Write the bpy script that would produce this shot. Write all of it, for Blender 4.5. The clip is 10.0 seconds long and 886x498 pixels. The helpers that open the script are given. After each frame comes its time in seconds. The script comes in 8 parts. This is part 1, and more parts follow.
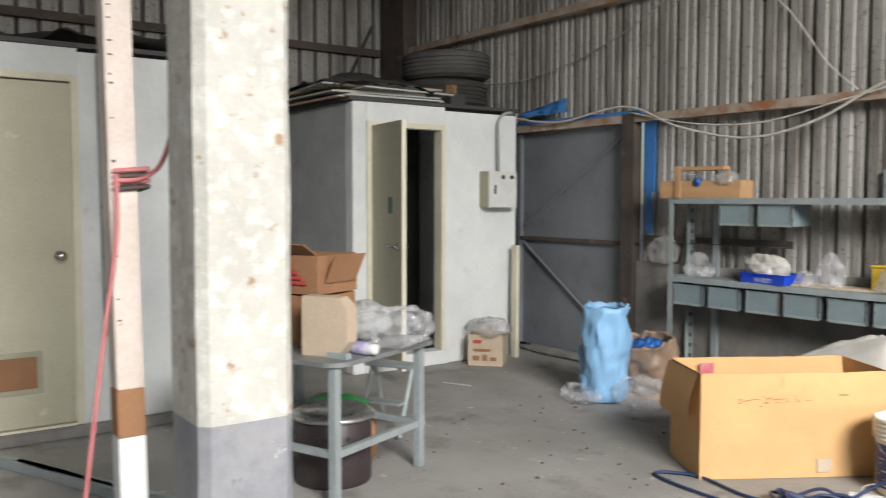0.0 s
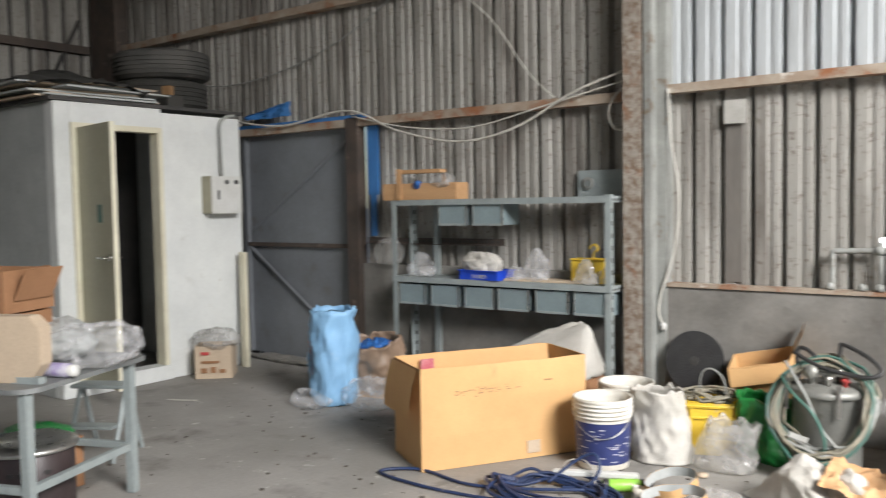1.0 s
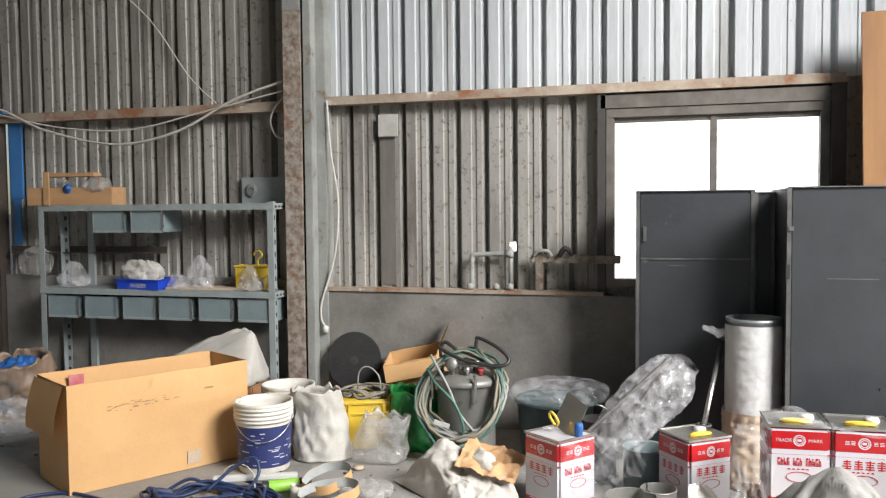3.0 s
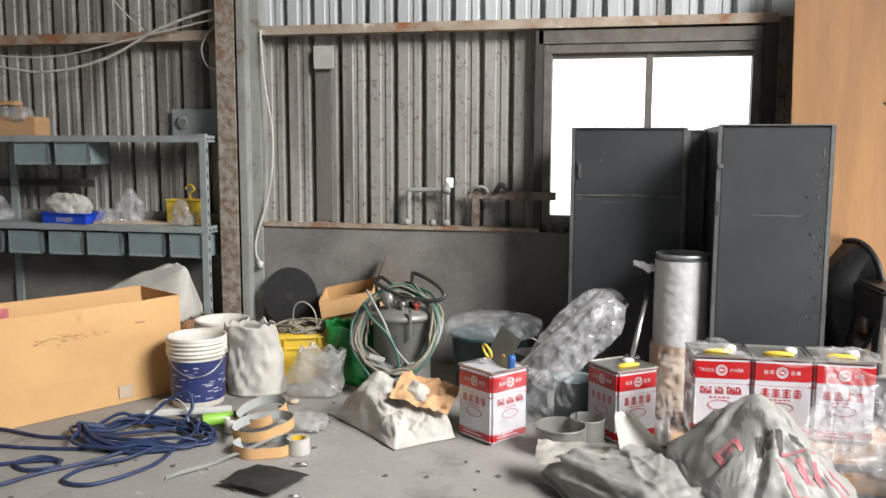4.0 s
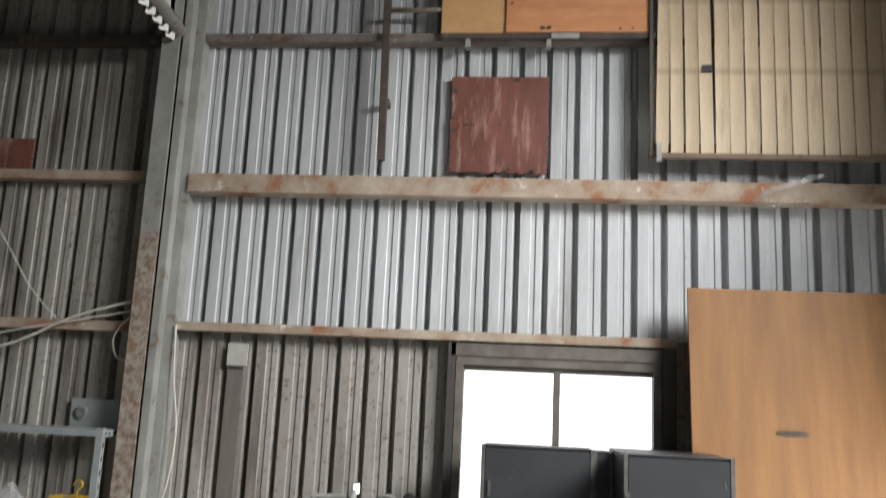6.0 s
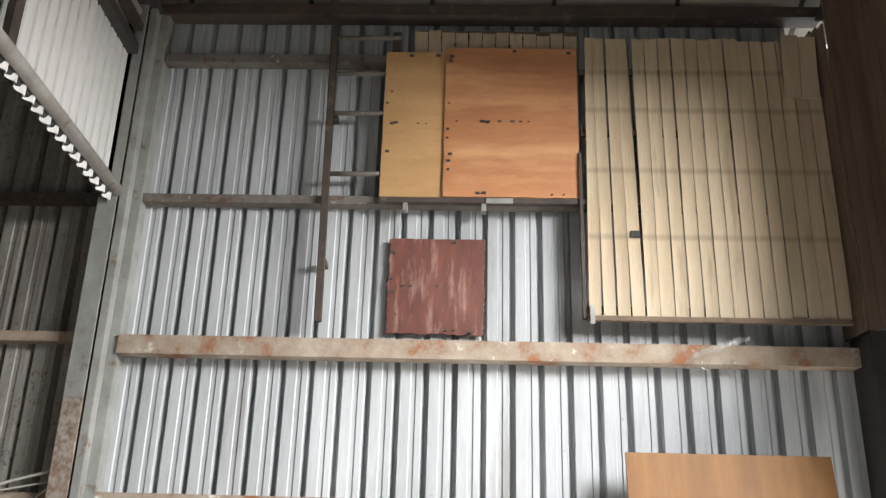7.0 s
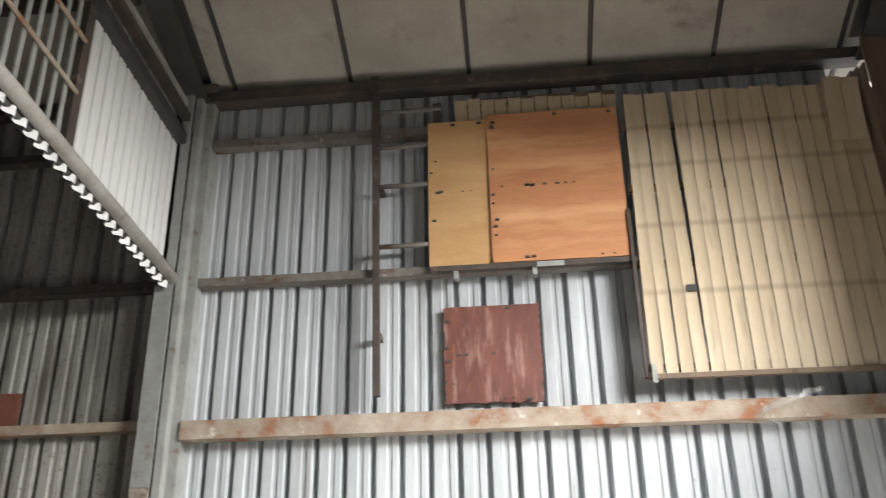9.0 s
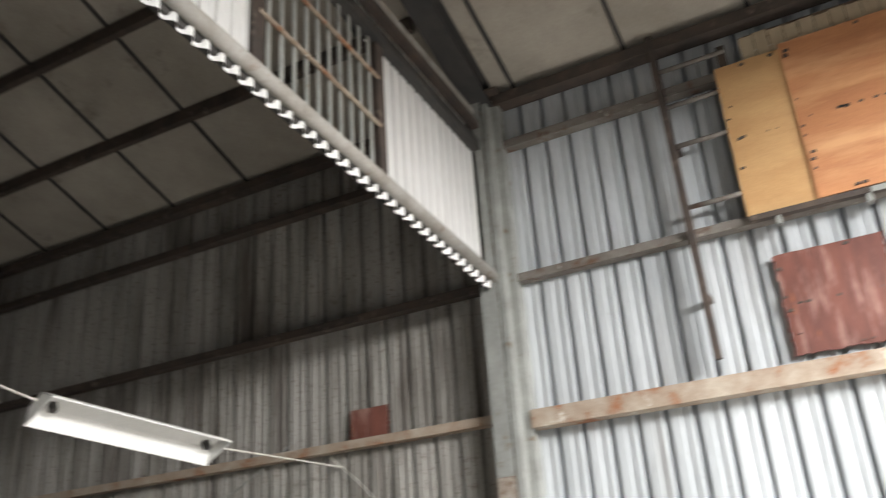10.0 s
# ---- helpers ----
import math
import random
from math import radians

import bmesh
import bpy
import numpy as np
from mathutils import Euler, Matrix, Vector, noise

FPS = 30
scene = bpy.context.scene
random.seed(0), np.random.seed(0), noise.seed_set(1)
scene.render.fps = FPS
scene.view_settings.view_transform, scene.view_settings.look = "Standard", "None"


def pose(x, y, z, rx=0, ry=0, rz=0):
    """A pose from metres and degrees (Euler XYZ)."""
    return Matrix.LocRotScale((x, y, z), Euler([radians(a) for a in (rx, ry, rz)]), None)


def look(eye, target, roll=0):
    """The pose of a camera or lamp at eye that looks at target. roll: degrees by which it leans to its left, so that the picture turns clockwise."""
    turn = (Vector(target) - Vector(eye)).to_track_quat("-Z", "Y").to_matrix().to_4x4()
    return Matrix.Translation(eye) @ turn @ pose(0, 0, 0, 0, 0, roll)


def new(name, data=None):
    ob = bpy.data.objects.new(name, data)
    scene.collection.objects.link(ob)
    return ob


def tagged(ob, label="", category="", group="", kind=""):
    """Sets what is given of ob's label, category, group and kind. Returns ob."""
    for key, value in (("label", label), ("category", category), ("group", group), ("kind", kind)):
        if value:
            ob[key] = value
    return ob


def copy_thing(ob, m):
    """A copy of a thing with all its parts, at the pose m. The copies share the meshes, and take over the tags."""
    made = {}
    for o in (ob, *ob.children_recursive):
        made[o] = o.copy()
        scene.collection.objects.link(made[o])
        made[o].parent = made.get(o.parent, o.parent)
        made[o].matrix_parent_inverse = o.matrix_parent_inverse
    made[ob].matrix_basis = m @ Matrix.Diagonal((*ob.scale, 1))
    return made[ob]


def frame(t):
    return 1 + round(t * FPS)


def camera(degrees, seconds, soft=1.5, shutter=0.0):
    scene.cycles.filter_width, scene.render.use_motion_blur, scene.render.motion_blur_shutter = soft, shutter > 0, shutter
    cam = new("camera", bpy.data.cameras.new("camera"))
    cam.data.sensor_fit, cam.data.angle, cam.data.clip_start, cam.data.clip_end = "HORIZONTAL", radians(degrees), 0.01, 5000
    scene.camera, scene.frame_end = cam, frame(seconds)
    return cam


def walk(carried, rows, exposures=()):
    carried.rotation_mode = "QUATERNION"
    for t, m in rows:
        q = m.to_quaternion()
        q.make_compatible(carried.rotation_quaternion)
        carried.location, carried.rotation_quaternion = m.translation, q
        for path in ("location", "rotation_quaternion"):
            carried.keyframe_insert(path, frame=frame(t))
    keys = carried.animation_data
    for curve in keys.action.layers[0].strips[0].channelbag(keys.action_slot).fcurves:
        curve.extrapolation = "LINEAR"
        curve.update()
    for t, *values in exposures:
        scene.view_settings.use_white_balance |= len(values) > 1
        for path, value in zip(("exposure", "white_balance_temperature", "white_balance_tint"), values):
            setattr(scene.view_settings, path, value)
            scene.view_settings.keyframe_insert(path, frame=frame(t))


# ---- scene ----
cam = camera(55.2, 10.0, soft=1.1, shutter=0.35)
PATH = [
    (0, (0.198, -0.328, 1.44), (-1.427, 0.832, 1.322), 0.1),
    (0.5, (0.234, -0.183, 1.43), (-1.229, 1.175, 1.317), -0.6),
    (1, (0.261, -0.198, 1.428), (-0.949, 1.39, 1.318), -1.0),
    (1.5, (0.315, -0.231, 1.454), (-0.613, 1.538, 1.348), -1.3),
    (2, (0.358, -0.225, 1.449), (-0.374, 1.634, 1.36), -0.7),
    (2.5, (0.388, -0.225, 1.45), (-0.227, 1.676, 1.359), -0.5),
    (3.8, (0.449, -0.224, 1.377), (-0.006, 1.713, 1.181), -0.1),
    (4, (0.436, -0.215, 1.394), (0.023, 1.726, 1.151), 0.2),
    (4.5, (0.449, -0.215, 1.39), (0.099, 1.733, 1.107), 0.4),
    (5, (0.457, -0.221, 1.445), (0.138, 1.745, 1.264), 0.7),
    (5.5, (0.451, -0.229, 1.545), (0.158, 1.748, 1.63), 1.6),
    (6, (0.422, -0.26, 1.666), (0.202, 1.692, 2.038), 2.7),
    (6.2, (0.417, -0.26, 1.685), (0.226, 1.675, 2.153), 2.5),
    (7.3, (0.345, -0.344, 1.903), (0.323, 1.525, 2.616), 0.9),
    (7.5, (0.322, -0.348, 1.915), (0.321, 1.512, 2.649), 0.4),
    (8, (0.332, -0.349, 1.914), (0.33, 1.499, 2.678), -0.1),
    (8.5, (0.325, -0.357, 1.918), (0.296, 1.485, 2.697), -0.5),
    (9, (0.321, -0.342, 1.922), (0.158, 1.484, 2.722), -1.1),
    (9.5, (0.295, -0.354, 1.932), (-0.133, 1.426, 2.738), -2.2),
    (10, (0.213, -0.395, 1.902), (-0.606, 1.25, 2.691), -4.2),
]
walk(cam, [(r[0], look(*r[1:])) for r in PATH],
     [(0, 0.25), (1.0, 0.2), (2.5, 0.05), (4.5, -0.25), (5.2, -0.35), (6.2, -0.4), (7.3, 0.3), (9.0, 0.3), (9.5, 0.4), (10.0, 0.6)])

from mathutils.bvhtree import BVHTree

# ---- world and light ----
world = bpy.data.worlds.new("sky")
scene.world = world
world.use_nodes = True
wn = world.node_tree
sky = wn.nodes.new("ShaderNodeTexSky")
sky.sky_type, sky.sun_disc = "NISHITA", False
sky.sun_elevation, sky.sun_rotation = radians(48), radians(100)
wn.nodes["Background"].inputs["Strength"].default_value = 0.08
wn.links.new(sky.outputs[0], wn.nodes["Background"].inputs["Color"])
sun = new("sun", bpy.data.lights.new("sun", "SUN"))
sun.data.energy, sun.data.angle, sun.data.color = 0.8, radians(12), (1, 0.96, 0.9)
sun.matrix_world = look((20, -4, 22), (0, 0, 0))


def daylight(name, eye, target, w, h, watts, color):
    """The sky's light that comes in by an opening."""
    d = bpy.data.lights.new(name, "AREA")
    d.shape, d.size, d.size_y, d.energy, d.color = "RECTANGLE", w, h, watts, color
    ob = new(name, d)
    ob.matrix_world = look(eye, target)
    return ob


daylight("daylight_yard", (6.5, -0.3, 6.0), (0.3, 4.8, 2.4), 4.0, 3.0, 2300, (1.0, 0.98, 0.965))
# lamp in an added, unseen low opening, to brighten the lower plywood
daylight("daylight_doorway", (3.42, 3.85, 0.6), (2.52, 5.05, 0.6), 0.8, 1.05, 150, (1.0, 0.96, 0.9))
daylight("daylight_south", (0.6, -4.75, 2.6), (0.1, 2.0, 0.6), 4.0, 1.8, 8, (1.0, 0.97, 0.94))


# ---- materials ----
def mat(name, a, b=None, scale=5.0, rough=0.7, metal=0.0, bump=0.15, fine=90.0, stretch=(1, 1, 1),
        spot=None, spot2=None, dirt=0.25, coat=0.0, span=(0.35, 0.65), crease=0.0):
    """Two tones in broad patches, fine grain over them, up to two kinds of stains, and relief."""
    m = bpy.data.materials.new(name)
    m.use_nodes = True
    n, l = m.node_tree.nodes, m.node_tree.links
    p = n["Principled BSDF"]
    b = b or tuple(c * 0.75 for c in a)
    co = n.new("ShaderNodeTexCoord")
    info = n.new("ShaderNodeObjectInfo")
    off = n.new("ShaderNodeVectorMath")
    off.operation = "MULTIPLY_ADD"
    l.new(info.outputs["Random"], off.inputs[0])
    off.inputs[1].default_value = (7.3, 3.1, 5.7)
    l.new(co.outputs["Object"], off.inputs[2])
    mp = n.new("ShaderNodeMapping")
    mp.inputs["Scale"].default_value = stretch
    l.new(off.outputs[0], mp.inputs["Vector"])

    def noise_at(s, detail=6, vec=mp):
        t = n.new("ShaderNodeTexNoise")
        t.inputs["Scale"].default_value, t.inputs["Detail"].default_value = s, detail
        t.inputs["Roughness"].default_value = 0.62
        l.new(vec.outputs[0], t.inputs["Vector"])
        return t.outputs["Fac"]

    def span_of(fac, lo, hi):
        r = n.new("ShaderNodeMapRange")
        r.inputs["From Min"].default_value, r.inputs["From Max"].default_value = lo, hi
        l.new(fac, r.inputs["Value"])
        return r.outputs["Result"]

    def mix(fac, x, y, how="MIX"):
        k = n.new("ShaderNodeMix")
        k.data_type, k.blend_type = "RGBA", how
        for sock, val in ((k.inputs[0], fac), (k.inputs[6], x), (k.inputs[7], y)):
            if isinstance(val, (int, float)):
                sock.default_value = val
            elif isinstance(val, tuple):
                sock.default_value = (*val, 1)
            else:
                l.new(val, sock)
        return k.outputs[2]

    col = mix(span_of(noise_at(scale), *span), a, b)
    grain = noise_at(fine, 4)
    col = mix(dirt, col, mix(span_of(grain, 0.3, 0.7), (0.55, 0.53, 0.5), (1, 1, 1)), "MULTIPLY")
    for s in (spot, spot2):
        if s:
            c, sc, lo, hi = s[:4]
            vec = off if len(s) > 4 else mp
            col = mix(span_of(noise_at(sc, 8, vec), lo, hi), col, c)
    l.new(col, p.inputs["Base Color"])
    rr = n.new("ShaderNodeMapRange")
    rr.inputs["To Min"].default_value, rr.inputs["To Max"].default_value = max(rough - 0.12, 0.03), min(rough + 0.12, 1)
    l.new(noise_at(scale * 3), rr.inputs["Value"])
    l.new(rr.outputs["Result"], p.inputs["Roughness"])
    p.inputs["Metallic"].default_value = metal
    p.inputs["Coat Weight"].default_value = coat
    bp = n.new("ShaderNodeBump")
    bp.inputs["Strength"].default_value, bp.inputs["Distance"].default_value = bump, 0.01
    l.new(noise_at(fine * 0.5, 6), bp.inputs["Height"])
    l.new(bp.outputs[0], p.inputs["Normal"])
    if crease:
        warp = n.new("ShaderNodeTexNoise")
        warp.inputs["Scale"].default_value, warp.inputs["Detail"].default_value = crease * 0.6, 2
        l.new(mp.outputs[0], warp.inputs["Vector"])
        add = n.new("ShaderNodeVectorMath")
        add.operation = "MULTIPLY_ADD"
        l.new(warp.outputs["Color"], add.inputs[0])
        add.inputs[1].default_value = (0.25, 0.25, 0.25)
        l.new(mp.outputs[0], add.inputs[2])
        vo, b2 = n.new("ShaderNodeTexNoise"), n.new("ShaderNodeBump")
        vo.noise_type = "RIDGED_MULTIFRACTAL"
        vo.inputs["Scale"].default_value, vo.inputs["Detail"].default_value = crease * 0.7, 2.5
        l.new(add.outputs[0], vo.inputs["Vector"])
        b2.inputs["Strength"].default_value, b2.inputs["Distance"].default_value = 0.5, 0.012
        l.new(vo.outputs["Fac"], b2.inputs["Height"])
        long, low = noise_at(crease * 0.55, 1.5), n.new("ShaderNodeMath")
        low.operation = "SUBTRACT"
        l.new(long, low.inputs[0])
        low.inputs[1].default_value = 0.5
        fold, cap, b3 = n.new("ShaderNodeMath"), n.new("ShaderNodeMath"), n.new("ShaderNodeBump")
        fold.operation, cap.operation = "ABSOLUTE", "MINIMUM"
        l.new(low.outputs[0], fold.inputs[0])
        l.new(fold.outputs[0], cap.inputs[0])
        cap.inputs[1].default_value = 0.09
        b3.inputs["Strength"].default_value, b3.inputs["Distance"].default_value = 0.3, 0.05
        l.new(cap.outputs[0], b3.inputs["Height"])
        l.new(b3.outputs[0], b2.inputs["Normal"])
        l.new(b2.outputs[0], bp.inputs["Normal"])
    return m


def film_mat(name, tint, cover, rough, patch=7.0, top=None):
    """Thin plastic film: partly clear, partly milky, with gloss."""
    m = bpy.data.materials.new(name)
    m.use_nodes = True
    n, l = m.node_tree.nodes, m.node_tree.links
    p = n["Principled BSDF"]
    p.inputs["Base Color"].default_value, p.inputs["Roughness"].default_value = (*tint, 1), rough
    p.inputs["Specular IOR Level"].default_value = 0.8
    clear, k = n.new("ShaderNodeBsdfTransparent"), n.new("ShaderNodeMixShader")
    t, r, co = n.new("ShaderNodeTexNoise"), n.new("ShaderNodeMapRange"), n.new("ShaderNodeTexCoord")
    t.inputs["Scale"].default_value, t.inputs["Detail"].default_value = patch, 5
    r.inputs["From Min"].default_value, r.inputs["From Max"].default_value = 0.35, 0.7
    r.inputs["To Min"].default_value, r.inputs["To Max"].default_value = cover, top or min(1, cover * 2.2)
    l.new(co.outputs["Object"], t.inputs["Vector"])
    l.new(t.outputs["Fac"], r.inputs["Value"])
    cr, bp = n.new("ShaderNodeTexNoise"), n.new("ShaderNodeBump")
    cr.noise_type = "RIDGED_MULTIFRACTAL"
    cr.inputs["Scale"].default_value, cr.inputs["Detail"].default_value = patch * 0.9, 3.0
    cr.inputs["Distortion"].default_value = 0.6
    l.new(co.outputs["Object"], cr.inputs["Vector"])
    bp.inputs["Strength"].default_value, bp.inputs["Distance"].default_value = 1.0, 0.02
    l.new(cr.outputs["Fac"], bp.inputs["Height"])
    l.new(bp.outputs[0], p.inputs["Normal"])
    l.new(r.outputs[0], k.inputs[0])
    l.new(clear.outputs[0], k.inputs[1])
    l.new(p.outputs[0], k.inputs[2])
    l.new(k.outputs[0], n["Material Output"].inputs["Surface"])
    return m


RUST, DUST, SOOT = (0.16, 0.065, 0.03), (0.33, 0.29, 0.24), (0.035, 0.033, 0.03)
M_FLOOR = mat("concrete_floor", (0.34, 0.325, 0.305), (0.25, 0.24, 0.22), 1.1, 0.75, bump=0.25, fine=45,
              spot=((0.17, 0.16, 0.145), 2.3, 0.55, 0.7), spot2=((0.55, 0.53, 0.49), 9.0, 0.64, 0.74))
M_DADO = mat("bare_concrete", (0.26, 0.25, 0.23), (0.15, 0.143, 0.13), 2.0, 0.85, bump=0.3, fine=40,
             spot=((0.11, 0.1, 0.09), 3.0, 0.58, 0.75), spot2=((0.24, 0.19, 0.14), 6, 0.66, 0.74))
M_SHEET = mat("galvanised_sheet", (0.57, 0.6, 0.62), (0.4, 0.425, 0.44), 2.2, 0.62, 0.12, 0.06, 60, (1, 1, 0.12),
              spot=((0.2, 0.185, 0.165), 3.2, 0.56, 0.78), spot2=((0.24, 0.2, 0.16), 26, 0.66, 0.8, "plain"))
# dust and dirt; on the left bay the dark tone also stands for shade
M_SHEET_DIRTY_SHADED = mat("dusty_shaded_sheet", (0.42, 0.405, 0.375), (0.29, 0.28, 0.255), 2.0, 0.62, 0.15, 0.12, 70, (1, 1, 0.15),
                    spot=((0.12, 0.105, 0.09), 3.0, 0.48, 0.68), spot2=((0.13, 0.1, 0.08), 30, 0.56, 0.7, "plain"))
M_SHEET_WHITE = mat("white_sheet", (0.8, 0.8, 0.79), (0.7, 0.7, 0.69), 2.5, 0.5, 0.0, 0.06, 60, (1, 1, 0.15),
                    spot=((0.4, 0.39, 0.36), 5, 0.62, 0.8))
M_RUSTY = mat("rusty_paint", (0.4, 0.37, 0.32), (0.3, 0.26, 0.22), 6, 0.8, 0.1, 0.4, 70,
              spot=((0.17, 0.115, 0.08), 20, 0.42, 0.62), spot2=((0.24, 0.115, 0.06), 9, 0.58, 0.72))
M_BEAM = mat("dusty_rust_beam", (0.42, 0.36, 0.29), (0.27, 0.19, 0.135), 5, 0.85, 0.0, 0.4, 60,
             spot=((0.27, 0.11, 0.05), 5, 0.56, 0.66), spot2=((0.62, 0.58, 0.52), 9, 0.62, 0.72))
M_RAILGREY = mat("dull_rusty_rail", (0.2, 0.185, 0.165), (0.13, 0.11, 0.095), 6, 0.75, 0.1, 0.4, 60,
                spot=((0.11, 0.06, 0.035), 7, 0.56, 0.68), spot2=((0.36, 0.34, 0.31), 12, 0.6, 0.7))
M_RAILPALE = mat("dusty_pale_rail", (0.42, 0.41, 0.38), (0.3, 0.28, 0.25), 5, 0.8, 0.0, 0.3, 60, spot=((0.2, 0.13, 0.09), 7, 0.62, 0.74))
M_BROWN = mat("brown_steel", (0.1, 0.075, 0.06), (0.06, 0.05, 0.045), 5, 0.7, 0.2, 0.2, 60,
              spot=((0.2, 0.16, 0.13), 8, 0.6, 0.72))
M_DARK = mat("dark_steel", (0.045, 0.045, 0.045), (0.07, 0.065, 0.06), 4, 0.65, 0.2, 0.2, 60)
M_GALV = mat("grey_steel_column", (0.36, 0.37, 0.35), (0.26, 0.265, 0.25), 5, 0.7, 0.15, 0.2, 60,
             spot=((0.2, 0.16, 0.12), 10, 0.62, 0.7))
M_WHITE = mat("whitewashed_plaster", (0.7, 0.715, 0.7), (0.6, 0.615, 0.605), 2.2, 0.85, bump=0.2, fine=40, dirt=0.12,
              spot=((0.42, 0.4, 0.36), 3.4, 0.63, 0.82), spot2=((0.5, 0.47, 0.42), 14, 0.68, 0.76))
M_MATT_GREY = mat("matt_grey", (0.46, 0.48, 0.47), (0.37, 0.385, 0.38), 2.4, 0.9, bump=0.2, fine=40,
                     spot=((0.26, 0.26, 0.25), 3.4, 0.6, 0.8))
M_COLUMN = mat("flaking_white_paint", (0.5, 0.49, 0.445), (0.42, 0.41, 0.365), 3.0, 0.8, bump=0.8, fine=24, dirt=0.3,
               spot=((0.3, 0.21, 0.13), 13, 0.6, 0.66), spot2=((0.58, 0.57, 0.53), 16, 0.5, 0.66))
M_BAND = mat("grey_paint_band", (0.2, 0.205, 0.23), (0.27, 0.27, 0.28), 5, 0.75, bump=0.4, fine=30,
             spot=((0.5, 0.49, 0.47), 12, 0.66, 0.7), spot2=((0.12, 0.12, 0.14), 6, 0.6, 0.66))
M_GATE = mat("grey_painted_gate", (0.2, 0.215, 0.235), (0.155, 0.165, 0.18), 2.0, 0.6, 0.1, 0.12, 50,
             spot=((0.13, 0.12, 0.11), 4, 0.6, 0.75), spot2=((0.3, 0.27, 0.24), 9, 0.68, 0.76))
M_CEIL = mat("dusty_roof_board", (0.42, 0.385, 0.33), (0.32, 0.29, 0.245), 1.6, 0.9, 0, 0.15, 50,
             spot=((0.17, 0.15, 0.125), 2.6, 0.6, 0.76))
M_SLAT = mat("bleached_boards", (0.56, 0.47, 0.34), (0.44, 0.36, 0.25), 2.4, 0.75, 0, 0.12, 70, (2.2, 2.2, 0.25),
             spot=((0.3, 0.24, 0.17), 4, 0.6, 0.78))
# brown lines across the boards at four heights
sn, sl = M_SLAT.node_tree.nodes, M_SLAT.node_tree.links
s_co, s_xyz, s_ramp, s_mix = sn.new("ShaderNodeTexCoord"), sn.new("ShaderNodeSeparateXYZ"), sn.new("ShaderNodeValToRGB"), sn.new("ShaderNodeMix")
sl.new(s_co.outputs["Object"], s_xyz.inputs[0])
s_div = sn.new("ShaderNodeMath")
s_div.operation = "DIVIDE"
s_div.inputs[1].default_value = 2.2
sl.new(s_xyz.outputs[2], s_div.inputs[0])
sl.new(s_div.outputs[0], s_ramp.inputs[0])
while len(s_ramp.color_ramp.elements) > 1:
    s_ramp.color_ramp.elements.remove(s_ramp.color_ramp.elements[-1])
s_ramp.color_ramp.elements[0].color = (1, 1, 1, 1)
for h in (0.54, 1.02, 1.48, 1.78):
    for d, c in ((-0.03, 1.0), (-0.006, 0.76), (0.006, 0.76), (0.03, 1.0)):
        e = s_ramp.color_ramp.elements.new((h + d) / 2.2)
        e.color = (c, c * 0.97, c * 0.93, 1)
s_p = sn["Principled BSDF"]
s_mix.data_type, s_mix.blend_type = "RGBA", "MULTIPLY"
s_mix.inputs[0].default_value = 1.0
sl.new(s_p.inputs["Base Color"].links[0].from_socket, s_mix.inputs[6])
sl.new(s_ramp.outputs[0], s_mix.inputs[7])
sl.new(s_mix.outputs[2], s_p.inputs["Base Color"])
M_SLAT_DARK = mat("brown_boards", (0.2, 0.145, 0.1), (0.14, 0.1, 0.07), 3, 0.8, 0, 0.15, 70, (2, 2, 0.25),
                  spot=((0.09, 0.07, 0.05), 4, 0.58, 0.7))
M_PLY = mat("orange_plywood", (0.58, 0.265, 0.12), (0.47, 0.2, 0.09), 3, 0.6, 0, 0.08, 60, (0.5, 1, 2.6),
            spot=((0.3, 0.14, 0.08), 7, 0.66, 0.76), spot2=((0.66, 0.36, 0.18), 2, 0.5, 0.7))
M_PLY_PALE = mat("yellow_plywood", (0.6, 0.37, 0.17), (0.52, 0.3, 0.13), 3, 0.6, 0, 0.08, 60, (0.6, 1, 2.2),
                 spot=((0.38, 0.22, 0.1), 6, 0.66, 0.8))
M_PLY_LEAN = mat("brown_plywood", (0.27, 0.132, 0.042), (0.19, 0.088, 0.028), 2.4, 0.6, 0, 0.06, 70, (3.0, 3, 0.35),
                 spot=((0.24, 0.12, 0.05), 3, 0.62, 0.8))
M_REDBOARD = mat("red_brown_board", (0.19, 0.07, 0.05), (0.12, 0.045, 0.036), 4, 0.6, 0, 0.15, 60, (3, 3, 0.6),
                 spot=((0.3, 0.17, 0.14), 5, 0.52, 0.66), spot2=((0.3, 0.1, 0.03), 7, 0.64, 0.72))
M_WINFRAME = mat("grey_aluminium", (0.2, 0.185, 0.165), (0.13, 0.115, 0.1), 8, 0.55, 0.4, 0.1)
M_LOCKER = mat("dark_grey_locker_paint", (0.04, 0.045, 0.05), (0.028, 0.031, 0.035), 2.4, 0.5, 0.1, 0.05, 60,
               spot=((0.17, 0.17, 0.165), 5, 0.66, 0.8), spot2=((0.03, 0.03, 0.03), 40, 0.7, 0.74))
M_LOCKER_EDGE = mat("worn_locker_edge", (0.13, 0.13, 0.125), (0.07, 0.07, 0.07), 9, 0.6, 0.2, 0.1)
M_SHELF = mat("blue_grey_shelf_paint", (0.33, 0.37, 0.37), (0.27, 0.305, 0.305), 6, 0.5, 0.1, 0.08, 60,
              spot=((0.2, 0.2, 0.19), 12, 0.66, 0.74))
M_BIN = mat("blue_grey_bin", (0.235, 0.3, 0.315), (0.2, 0.25, 0.265), 4, 0.45, 0.05, 0.05, 60)
